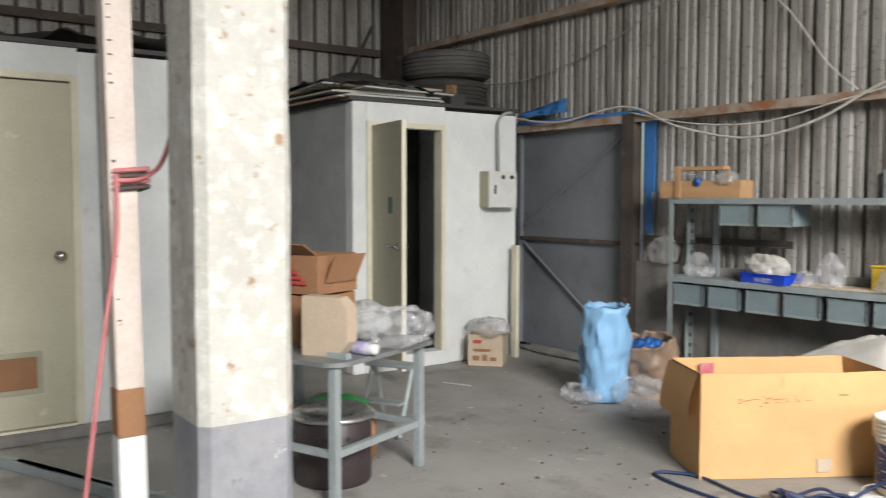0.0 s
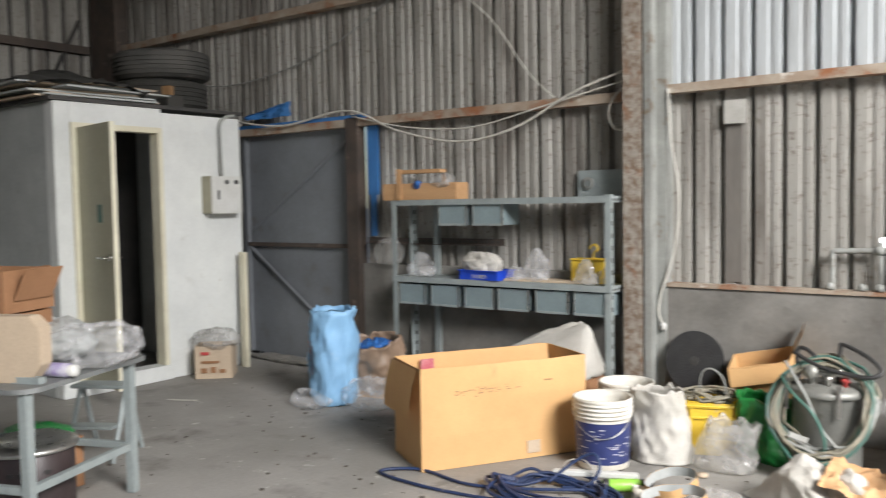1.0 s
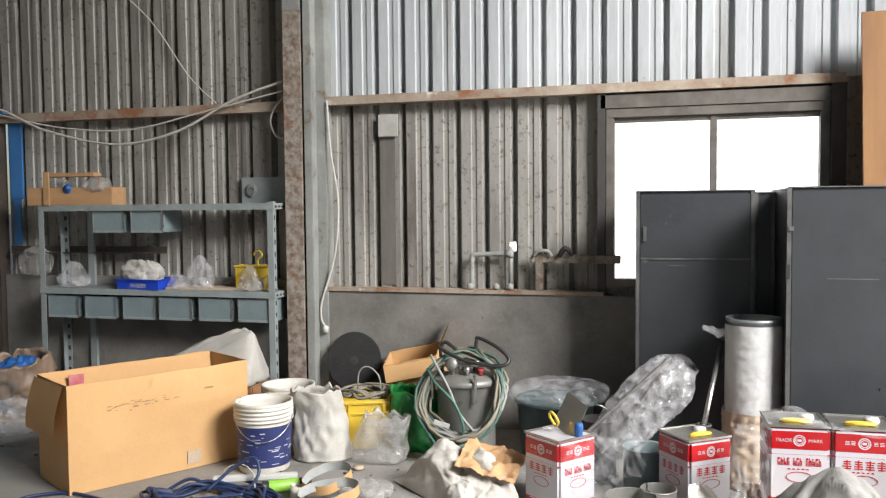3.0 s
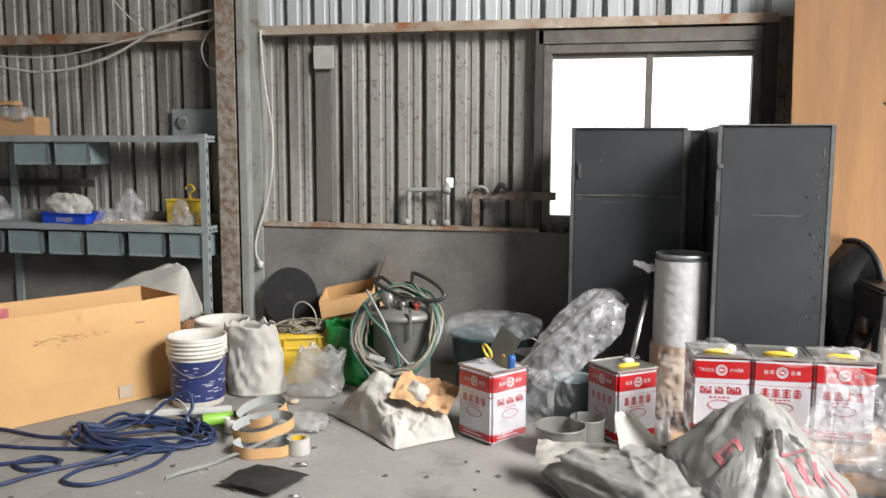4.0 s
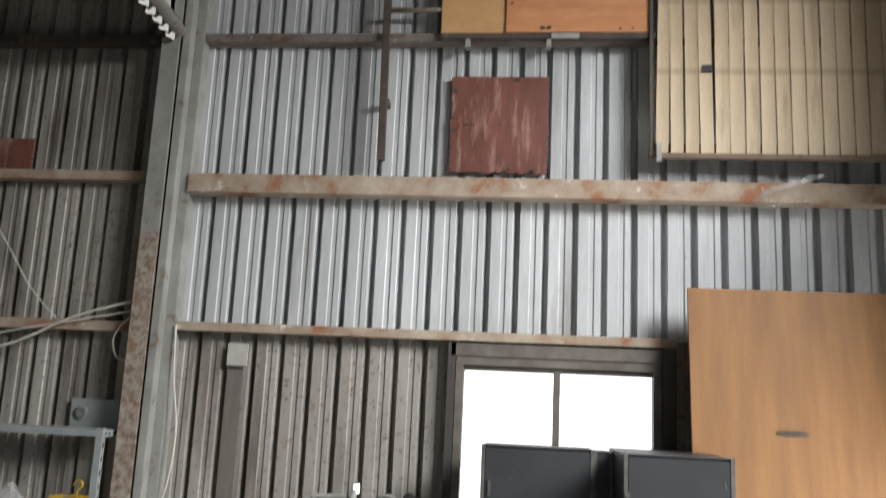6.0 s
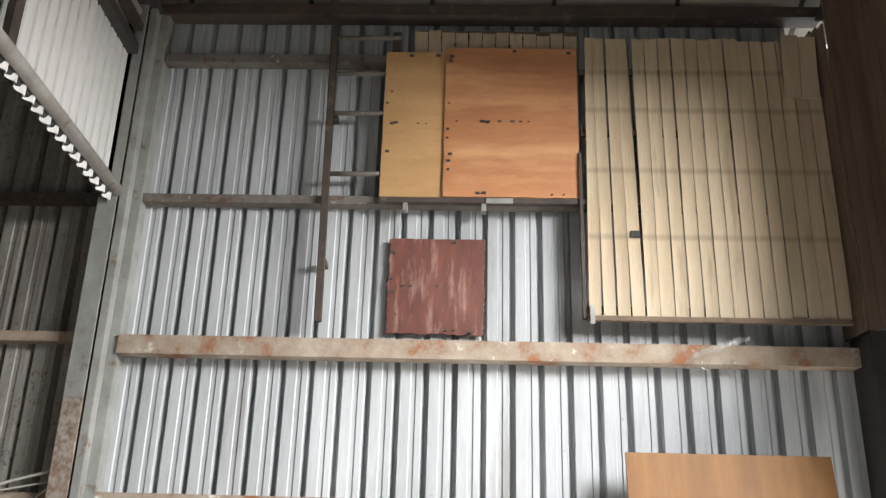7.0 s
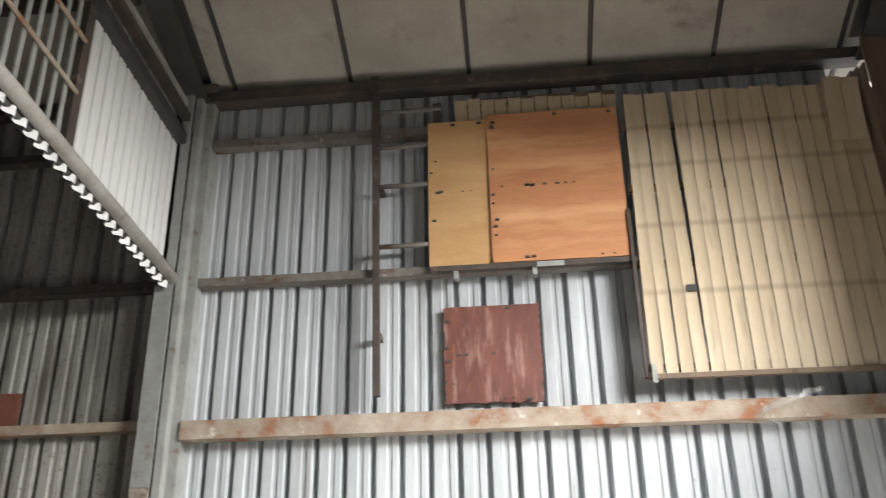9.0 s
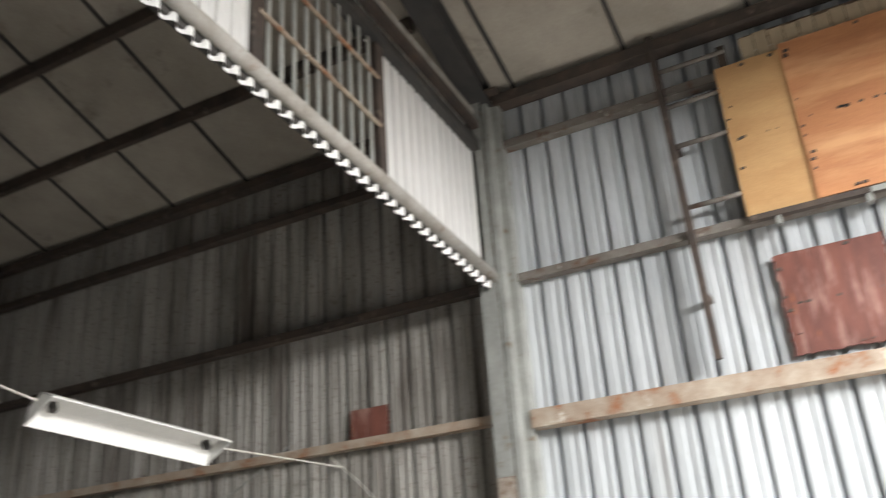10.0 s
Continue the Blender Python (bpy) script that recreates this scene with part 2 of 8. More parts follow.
M_CARD = mat("cardboard", (0.62, 0.38, 0.17), (0.56, 0.33, 0.145), 2.0, 0.85, 0, 0.06, 80, dirt=0.12,
             spot=((0.42, 0.25, 0.12), 3.4, 0.64, 0.8))
M_CARD_DARK = mat("brown_cardboard", (0.33, 0.17, 0.085), (0.27, 0.135, 0.065), 3, 0.85, 0, 0.08, 80)
M_CARD_PALE = mat("pale_board", (0.56, 0.45, 0.33), (0.48, 0.38, 0.28), 3, 0.85, 0, 0.08, 80)
M_BLACKINK = mat("black_mark", (0.05, 0.045, 0.04), (0.09, 0.08, 0.07), 12, 0.8)
M_REDINK = mat("red_print", (0.52, 0.06, 0.05), (0.44, 0.05, 0.05), 9, 0.6)
M_PINKINK = mat("faded_red_print", (0.5, 0.1, 0.13), (0.56, 0.25, 0.26), 16, 0.7)
M_TINRED = mat("red_tin_paint", (0.47, 0.01, 0.014), (0.4, 0.008, 0.012), 4, 0.3, 0, 0.02, dirt=0.05, coat=0.3)
M_TINWHITE = mat("white_tin_paint", (0.57, 0.56, 0.6), (0.52, 0.51, 0.54), 4, 0.32, 0, 0.02, dirt=0.06, coat=0.3)
M_TINMETAL = mat("tinplate", (0.5, 0.49, 0.46), (0.4, 0.39, 0.36), 8, 0.35, 0.85, 0.06,
                 spot=((0.3, 0.27, 0.23), 10, 0.62, 0.74))
M_YELLOW = mat("yellow_plastic", (0.72, 0.5, 0.05), (0.62, 0.42, 0.04), 6, 0.4, 0, 0.03, spot=(DUST, 7, 0.62, 0.78))
M_BUCKET = mat("stained_white_plastic", (0.72, 0.7, 0.64), (0.6, 0.57, 0.5), 6, 0.45, 0, 0.06,
               spot=((0.25, 0.22, 0.18), 14, 0.63, 0.7))
M_LABELBLUE = mat("blue_label", (0.022, 0.032, 0.12), (0.035, 0.048, 0.16), 7, 0.45, 0, 0.02,
                  spot=((0.5, 0.5, 0.55), 22, 0.66, 0.7))
M_WOVEN = mat("woven_sack", (0.54, 0.52, 0.48), (0.44, 0.42, 0.38), 4, 0.7, 0, 0.25, 160, spot=((0.42, 0.38, 0.33), 5, 0.6, 0.78), crease=6)
M_SACKGREY = mat("dusty_grey_sack", (0.31, 0.305, 0.29), (0.22, 0.215, 0.2), 4, 0.5, 0, 0.15, 110,
                 spot=((0.2, 0.19, 0.17), 5.0, 0.6, 0.76), spot2=((0.66, 0.65, 0.62), 7, 0.62, 0.75), crease=6)
M_SACKBLUE = mat("pale_blue_woven_sack", (0.27, 0.5, 0.75), (0.22, 0.43, 0.68), 4, 0.6, 0, 0.15, 140,
                 spot=((0.42, 0.58, 0.74), 6, 0.62, 0.78), crease=6)
M_TAN = mat("tan_paper", (0.62, 0.38, 0.2), (0.5, 0.29, 0.14), 7, 0.8, 0, 0.2, crease=14)
M_BAGBROWN = mat("brown_plastic_sack", (0.3, 0.21, 0.15), (0.23, 0.16, 0.11), 5, 0.5, 0, 0.1, crease=6)
M_BLUECLOTH = mat("blue_plastic_sheet", (0.03, 0.14, 0.42), (0.025, 0.1, 0.33), 6, 0.5, 0, 0.1, crease=14)
M_GREEN = mat("green_plastic_sack", (0.02, 0.24, 0.05), (0.015, 0.17, 0.04), 5, 0.4, 0, 0.1, crease=6)
M_CABLE = mat("blue_cable", (0.022, 0.042, 0.115), (0.018, 0.03, 0.075), 8, 0.5, 0, 0.05, spot=(DUST, 14, 0.66, 0.8))
M_BLACK = mat("black_plastic", (0.022, 0.022, 0.023), (0.035, 0.034, 0.033), 5, 0.4, 0, 0.05)
M_RUBBER = mat("dusty_rubber", (0.05, 0.05, 0.047), (0.085, 0.082, 0.075), 4, 0.85, 0, 0.2, 60,
               spot=((0.14, 0.13, 0.115), 6, 0.6, 0.76))
M_DISC = mat("black_abrasive_disc", (0.022, 0.022, 0.023), (0.035, 0.035, 0.035), 5, 0.8, 0, 0.3, 160)
M_TANK = mat("dull_aluminium", (0.36, 0.36, 0.33), (0.27, 0.27, 0.25), 6, 0.5, 0.5, 0.1, spot=((0.16, 0.15, 0.13), 9, 0.6, 0.72))
M_STEEL = mat("bright_steel", (0.6, 0.59, 0.57), (0.45, 0.44, 0.42), 9, 0.3, 0.9, 0.04)
M_HOSE = mat("beige_hose", (0.3, 0.27, 0.2), (0.2, 0.19, 0.15), 12, 0.55, 0, 0.05)
M_HOSEGREEN = mat("teal_hose", (0.06, 0.17, 0.135), (0.07, 0.13, 0.11), 12, 0.5, 0, 0.05)
M_FLUE = mat("galvanised_tube", (0.42, 0.46, 0.47), (0.34, 0.37, 0.38), 7, 0.4, 0.6, 0.06)
M_TEAL = mat("teal_plastic", (0.02, 0.42, 0.5), (0.02, 0.36, 0.44), 5, 0.35, 0, 0.03)
M_WOOD = mat("raw_wood", (0.5, 0.3, 0.15), (0.42, 0.24, 0.115), 4, 0.75, 0, 0.12, 70, (0.4, 3, 3))
M_DOOR = mat("cream_door_paint", (0.52, 0.5, 0.37), (0.46, 0.435, 0.315), 2.4, 0.6, 0, 0.06, 60,
             spot=((0.66, 0.65, 0.54), 5, 0.64, 0.74))
M_DOOREDGE = mat("cream_door_edge", (0.7, 0.67, 0.53), (0.62, 0.58, 0.45), 4, 0.6, 0, 0.06)
M_CHROME = mat("worn_chrome", (0.6, 0.58, 0.55), (0.5, 0.48, 0.45), 9, 0.2, 1.0, 0.02)
M_WIRE = mat("white_wire", (0.62, 0.6, 0.55), (0.5, 0.48, 0.43), 12, 0.6)
M_BOXGREY = mat("white_enamel", (0.66, 0.66, 0.64), (0.58, 0.58, 0.55), 5, 0.45, 0, 0.03)
M_OLIVE = mat("olive_side", (0.4, 0.38, 0.28), (0.34, 0.32, 0.23), 5, 0.5)
M_POST = mat("pinkish_white_post", (0.66, 0.58, 0.52), (0.58, 0.5, 0.44), 5, 0.75, 0, 0.3, 60,
             spot=((0.3, 0.17, 0.12), 14, 0.66, 0.72))
M_CORD = mat("red_cord", (0.52, 0.2, 0.2), (0.44, 0.14, 0.14), 9, 0.7, 0, 0.1)
M_BLUEPAINT = mat("blue_paint", (0.05, 0.2, 0.5), (0.04, 0.16, 0.42), 5, 0.55, 0, 0.05)
M_DRUM = mat("dark_brown_enamel", (0.05, 0.035, 0.035), (0.035, 0.026, 0.027), 5, 0.45, 0.1, 0.05)
M_TABLE = mat("grey_table_steel", (0.25, 0.265, 0.265), (0.19, 0.2, 0.2), 4, 0.5, 0.3, 0.08,
              spot=((0.3, 0.28, 0.25), 8, 0.6, 0.74))
M_PALEGREEN = mat("green_label", (0.3, 0.6, 0.08), (0.24, 0.5, 0.06), 12, 0.4, 0, 0.02, spot=((0.6, 0.2, 0.1), 14, 0.66, 0.7))
M_FILM = film_mat("clear_film", (0.74, 0.75, 0.76), 0.04, 0.07, 14, 0.24)
M_FILM_MILKY = film_mat("milky_film", (0.72, 0.72, 0.73), 0.08, 0.09, 14, 0.42)
M_FILM_DUSTY = film_mat("dusty_film", (0.5, 0.49, 0.47), 0.2, 0.18, 12, 0.55)
M_STREAK = mat("dirt_streaked_sheet", (0.2, 0.185, 0.165), (0.12, 0.11, 0.1), 3, 0.7, 0.1, 0.1, 60, (1, 1, 0.2))
M_SCUFF = mat("scuffed_card", (0.3, 0.185, 0.1), (0.4, 0.25, 0.13), 20, 0.9)
M_WRAP = mat("dusty_white_wrap", (0.66, 0.66, 0.65), (0.55, 0.55, 0.54), 6, 0.6, 0, 0.1, 60, spot=((0.4, 0.31, 0.22), 7, 0.62, 0.72), crease=10)
M_LAMPWHITE = mat("white_enamel", (0.82, 0.82, 0.8), (0.76, 0.76, 0.73), 5, 0.35, 0, 0.02)
M_WALLPLATE = mat("dusty_pale_plastic", (0.5, 0.49, 0.46), (0.4, 0.39, 0.36), 8, 0.5, 0, 0.1)
M_DEBRIS = mat("dark_debris", (0.07, 0.06, 0.05), (0.16, 0.14, 0.12), 40, 0.9)


def glow_mat(name, color, strength):
    m = bpy.data.materials.new(name)
    m.use_nodes = True
    n = m.node_tree.nodes
    e = n.new("ShaderNodeEmission")
    e.inputs["Color"].default_value, e.inputs["Strength"].default_value = (*color, 1), strength
    m.node_tree.links.new(e.outputs[0], n["Material Output"].inputs["Surface"])
    return m


M_SKYBACK = glow_mat("overcast_sky", (1, 1, 1), 3.0)
M_GLASS = bpy.data.materials.new("window_glass")
M_GLASS.use_nodes = True
_g = M_GLASS.node_tree.nodes["Principled BSDF"]
_g.inputs["Transmission Weight"].default_value, _g.inputs["Roughness"].default_value, _g.inputs["IOR"].default_value = 1, 0.02, 1.05


# ---- builders ----
def B():
    return bmesh.new()


def part(name, bm, material, parent=None, label="", bevel=0.0, smooth=False, m=None):
    """Links a bmesh as one mesh object, under a thing or a part."""
    if bevel:
        bmesh.ops.bevel(bm, geom=bm.edges[:], offset=bevel, segments=2, affect="EDGES", clamp_overlap=True)
    me = bpy.data.meshes.new(name)
    bm.to_mesh(me)
    bm.free()
    me.materials.append(material)
    if smooth:
        me.polygons.foreach_set("use_smooth", [True] * len(me.polygons))
    ob = new(name, me)
    if parent:
        ob.parent = parent
    if m is not None:
        ob.matrix_basis = m
    if label:
        tagged(ob, label)
    return ob


def thing(name, label, category, m=None, group="", kind=""):
    ob = new(name)
    ob.empty_display_size = 0.1
    if m is not None:
        ob.matrix_basis = m
    return tagged(ob, label, category, group, kind)


def box(bm, x0, x1, y0, y1, z0, z1, m=None):
    vs = [bm.verts.new((x, y, z)) for x in (x0, x1) for y in (y0, y1) for z in (z0, z1)]
    for f in ((0, 1, 3, 2), (4, 6, 7, 5), (0, 4, 5, 1), (2, 3, 7, 6), (0, 2, 6, 4), (1, 5, 7, 3)):
        bm.faces.new([vs[i] for i in f])
    if m is not None:
        bmesh.ops.transform(bm, matrix=m, verts=vs)
    return bm


def bx(*a, m=None):
    return box(B(), *a, m=m)


def lathe(bm, prof, n=32, m=None, closed_ends=False):
    rings = []
    for r, z in prof:
        rings.append([bm.verts.new((r * math.cos(2 * math.pi * i / n), r * math.sin(2 * math.pi * i / n), z)) for i in range(n)])
    for a, b in zip(rings, rings[1:]):
        for i in range(n):
            bm.faces.new((a[i], a[(i + 1) % n], b[(i + 1) % n], b[i]))
    if closed_ends:
        bm.faces.new(rings[0][::-1])
        bm.faces.new(rings[-1])
    if m is not None:
        bmesh.ops.transform(bm, matrix=m, verts=[v for r in rings for v in r])
    return bm


def tube(bm, pts, r, n=8, closed=False):
    pts = [Vector(p) for p in pts]
    rings, up = [], None
    k = len(pts)
    for i, p in enumerate(pts):
        a, b = (pts[i - 1], pts[(i + 1) % k]) if closed else (pts[max(i - 1, 0)], pts[min(i + 1, k - 1)])
        d = (b - a).normalized()
        if up is None:
            up = d.orthogonal()
        up = (up - d * up.dot(d)).normalized()
        s = d.cross(up)
        rings.append([bm.verts.new(p + r * (math.cos(2 * math.pi * j / n) * up + math.sin(2 * math.pi * j / n) * s)) for j in range(n)])
    for i in range(k if closed else k - 1):
        a, b = rings[i], rings[(i + 1) % k]
        for j in range(n):
            bm.faces.new((a[j], a[(j + 1) % n], b[(j + 1) % n], b[j]))
    if not closed:
        bm.faces.new(rings[0][::-1])
        bm.faces.new(rings[-1])
    return bm


def spline(pts, steps=8, closed=False):
    """Catmull-Rom through the points."""
    pts = [Vector(p) for p in pts]
    k, out = len(pts), []
    for i in range(k if closed else k - 1):
        g = [pts[(i + j) % k] if closed else pts[min(max(i + j, 0), k - 1)] for j in (-1, 0, 1, 2)]
        for s in range(steps):
            t = s / steps
            out.append(0.5 * (2 * g[1] + (g[2] - g[0]) * t + (2 * g[0] - 5 * g[1] + 4 * g[2] - g[3]) * t * t + (3 * g[1] - g[0] - 3 * g[2] + g[3]) * t ** 3))
    if not closed:
        out.append(pts[-1])
    return out


def ridge(p, s, seed):
    """Creases: sharp folds between soft fields."""
    q = Vector(p) * s + Vector((seed * 3.7, seed * 1.3, seed * 2.9))
    return 1 - 2 * abs(noise.noise(q)) + 0.5 * (1 - 2 * abs(noise.noise(q * 2.3))) - 0.6


def crumple(p, s, seed):
    """Facets with sharp lines between them."""
    d = noise.voronoi(Vector(p) * s + Vector((seed * 1.7, seed * 2.1, seed)))[0]
    return 0.25 - min(d[1] - d[0], 0.6)


def grid(bm, nu, nv, fn, wrap=False):
    rows = [[bm.verts.new(fn(i / (nu if wrap else nu - 1), j / (nv - 1))) for i in range(nu)] for j in range(nv)]
    for a, b in zip(rows, rows[1:]):
        for i in range(nu if wrap else nu - 1):
            bm.faces.new((a[i], a[(i + 1) % nu], b[(i + 1) % nu], b[i]))
    return rows


def heap(size, amp, scale, seed, e=0.75, nu=72, nv=36, shape=None):
    """A filled or crumpled bag lying on its support: a squashed, creased body with a flat foot."""
    bm = B()
    sx, sy, sz = size
    if amp > 0.012:
        nu, nv = int(nu * 1.6), int(nv * 1.6)

    def spow(c, k):
        return math.copysign(abs(c) ** k, c)

    def at(u, v):
        a, b = 2 * math.pi * u, math.pi * (v - 0.5)
        p = Vector((sx * spow(math.cos(b), e) * spow(math.cos(a), e), sy * spow(math.cos(b), e) * spow(math.sin(a), e), sz * (0.5 + 0.5 * spow(math.sin(b), 0.8))))
        if shape:
            p = shape(p)
        d = (p - Vector((0, 0, sz * 0.4))).normalized()
        p = p + d * amp * (0.7 * ridge((p.x * 0.35 + p.y * 0.5, p.y * 1.5 - p.x * 0.3, p.z), scale, seed) + 0.28 * ridge((p.x * 1.3, p.y * 0.45 - p.x * 0.4, p.z * 0.6), scale * 1.8, seed + 2) + 0.12 * crumple((p.x * 0.6, p.y, p.z), scale * 1.1, seed))
        p.z = max(p.z, 0.001 + 0.004 * noise.noise(p * 9))
        return p
    grid(bm, nu, nv, at, wrap=True)
    if amp > 0.012:
        rng = random.Random(seed)
        pulls = [(sx * rng.uniform(-1, 1), sy * rng.uniform(-1, 1), sz * rng.uniform(0.3, 1)) for i in range(8)]
        creases(bm, pulls, 70, seed, amp * 0.3, 0.014)
        for v in bm.verts:
            v.co.z = max(v.co.z, 0.001)
    return bm


def creases(bm, anchors, n, seed, amp=0.012, width=0.02, free=99.0):
    """Straight pulled folds that run out from a few points over the cloth, with sharp crests."""
    rng = random.Random(seed)
    bm.normal_update()
    bm.verts.ensure_lookup_table()
    P, N = np.array([v.co[:] for v in bm.verts]), np.array([v.normal[:] for v in bm.verts])
    wave = np.array([noise.noise(v.co * 5.0 + Vector((seed, 0, 0))) for v in bm.verts])
    disp = np.zeros(len(P))
    for k in range(n):
        a = np.array(rng.choice(anchors)[:], dtype=float)
        i = rng.randrange(len(P))
        d = P[i] - a
        ln = np.linalg.norm(d)
        if ln < 0.06:
            continue
        u, nm = d / ln, N[i]
        m = np.cross(u, nm)
        ml = np.linalg.norm(m)
        if ml < 0.2:
            continue
        m /= ml
        along = (P - a) @ u / ln
        t0, t1 = rng.uniform(0.0, 0.35), rng.uniform(0.6, 1.15)
        fade = np.clip((along - t0) / 0.15, 0, 1) * np.clip((t1 - along) / 0.25, 0, 1)
        w = width * rng.uniform(0.5, 1.6)
        dist = np.abs((P - a) @ m + wave * 0.025)
        near = np.clip(N @ nm, 0, 1)
        disp += (amp if rng.random() < 0.72 else -amp) * rng.uniform(0.4, 1.2) * fade * near * np.clip(1 - dist / w, 0, 1)
    disp *= np.clip((free - P[:, 2]) / 0.08, 0, 1)
    for v, s_ in zip(bm.verts, disp):
        v.co += v.normal * float(s_)


def slump(corners, seed, amp=0.012, rounds=3):
    """A limp sack: cloth stretched between a few corners, sagging and creased."""
    bm = B()
    for c in corners:
        bm.verts.new(c)
    out = bmesh.ops.convex_hull(bm, input=bm.verts[:])
    spare = [g for g in out["geom_interior"] + out["geom_unused"] if isinstance(g, bmesh.types.BMVert)]
    bmesh.ops.delete(bm, geom=list(set(spare)), context="VERTS")
    for k in range(rounds):
        bmesh.ops.subdivide_edges(bm, edges=bm.edges[:], cuts=2 if k == 0 else 1, use_grid_fill=True)
        bmesh.ops.triangulate(bm, faces=bm.faces[:])
        bmesh.ops.smooth_vert(bm, verts=bm.verts[:], factor=0.09, use_axis_x=True, use_axis_y=True, use_axis_z=True)
    bm.normal_update()
    for v in bm.verts:
        p = v.co.copy()
        q = Vector((p.x * 0.5 + p.y * 0.6, p.y * 1.3 - p.x * 0.5, p.z))
        v.co += v.normal * amp * (0.5 * ridge(q, 3.2, seed) + 0.5 * crumple((p.x * 0.7, p.y, p.z), 5.5, seed))
    creases(bm, corners, 70, seed, amp * 0.8, 0.026)
    creases(bm, corners, 110, seed + 1, amp * 0.4, 0.012)
    low = min(v.co.z for v in bm.verts)
    for v in bm.verts:
        v.co.z = max(v.co.z, max(low, 0.002))
    return bm


def sack(rx, ry, h, amp, scale, seed, top=1.0, lean=(0, 0), nu=72, nv=30, e=0.75, ragged=0.02, depth=0.35, waist=0.0):
    """A sack that stands open: foot, creased wall, ragged mouth and the inside of the mouth."""
    bm = B()

    def spow(c, k):
        return math.copysign(abs(c) ** k, c)

    def at(u, v):
        a = 2 * math.pi * u
        if v < 0.12:
            f, z, inner = v / 0.12, 0.0, 0
        elif v < 0.85:
            f, z, inner = 1, (v - 0.12) / 0.73, 0
        else:
            f, z, inner = 1, 1 - (v - 0.85) / 0.15 * depth, 1
        k = f * (1 + (top - 1) * z) * (1 - waist * math.sin(math.pi * z)) * (0.9 if inner else 1)
        if 0 < z < 0.12:
            k *= 0.95 + 0.05 * z / 0.12
        p = Vector((rx * k * spow(math.cos(a), e), ry * k * spow(math.sin(a), e), z * h))
        w = min(1, z * 4)
        r = 0.8 * ridge((p.x, p.y, p.z * 0.8), scale, seed) + 0.25 * crumple((p.x, p.y, p.z * 0.7), scale * 1.4, seed)
        d = Vector((math.cos(a), math.sin(a), 0))
        p += d * amp * r * (0.3 + w)
        p += Vector((lean[0], lean[1], 0)) * z * z
        if z > 0.75:
            p.z += ragged * (noise.noise(Vector((math.cos(a) * 3, math.sin(a) * 3, seed))) * 1.4 + noise.noise(Vector((math.cos(a) * 14, math.sin(a) * 14, seed))) * 0.25) * (z - 0.75) * 4
        return p
    grid(bm, nu, nv, at, wrap=True)
    rng = random.Random(seed)
    pulls = [(rx * math.cos(t), ry * math.sin(t), h * z) for t, z in ((rng.uniform(0, 6.28), rng.choice((0.0, 0.05, 0.9, 1.0))) for i in range(9))]
    creases(bm, pulls, 60, seed, amp * 0.35, 0.03, h * 0.8)
    creases(bm, pulls, 80, seed + 1, amp * 0.22, 0.012, h * 0.85)
    for v in bm.verts:
        v.co.z = max(v.co.z, 0.001)
    return bm


def sheet(a0, a1, z0, z1, inner, away, along="x", pitch=0.1859, depth=0.064, phase=-1.909, nz=2, wob=0.0):
    """A trapezoid-profiled metal sheet, two skins 2 mm apart; its ribs follow one phase along the wall."""
    bm = B()
    cuts = [a0, a1]
    k = math.floor((a0 - phase) / pitch)
    marks = ((0.0, 0), (0.05, 0), (0.056, 0.13), (0.08, 0.13), (0.086, 0), (0.116, 0), (0.134, 1), (0.156, 1), (0.161, 0))

    def off(a):
        u = (a - phase) % pitch * (0.17 / pitch)
        for (u0, d0), (u1, d1) in zip(marks, marks[1:] + ((0.17, 0),)):
            if u0 <= u <= u1:
                return d0 + (d1 - d0) * (u - u0) / (u1 - u0)
        return 0
    while phase + k * pitch < a1:
        cuts += [c for c in (phase + k * pitch + u * pitch / 0.17 for u, d in marks) if a0 < c < a1]
        k += 1
    cuts = sorted(set(round(c, 5) for c in cuts))
    for skin in (0, 0.002):
        rows = []
        for j in range(nz):
            z = z0 + (z1 - z0) * j / (nz - 1)
            row = []
            for c in cuts:
                d = inner + away * (off(c) * depth + skin)
                zz = z + (wob * noise.noise(Vector((c * 9, z, 3))) if j in (0, nz - 1) else 0)
                row.append(bm.verts.new((c, d, zz) if along == "x" else (d, c, zz)))
            rows.append(row)
        for r, s in zip(rows, rows[1:]):
            for i in range(len(cuts) - 1):
                bm.faces.new((r[i], r[i + 1], s[i + 1], s[i]))
    return bm


def setting(name, label, bm=None, material=None, **k):
    """A piece of the setting: a mesh, or an Empty for its pieces."""
    ob = part(name, bm, material, **k) if bm else new(name)
    return tagged(ob, label, name.split("_")[0], "", "structure")

# ---- the large structure ----
WEST, EAST, NORTH, SOUTH = -8.3, 3.05, 5.1, -5.0


def roof_z(y):
    return 5.7 + 0.38 * (5.1 - abs(y))


bm = B()
grid(bm, 120, 110, lambda u, v: Vector((WEST - 0.1 + u * (EAST - WEST + 0.2), SOUTH - 0.1 + v * (NORTH - SOUTH + 0.2),
     0.004 * noise.noise(Vector((u * 14, v * 12, 0))) + 0.0015 * noise.noise(Vector((u * 60, v * 60, 4))) - 0.003)))
setting("floor", "stained and worn grey concrete floor slab", bm, M_FLOOR, smooth=True)
setting("ground", "pale concrete yard outside the shed", bx(-200, 200, -200, 200, -0.3, -0.06), M_DADO)

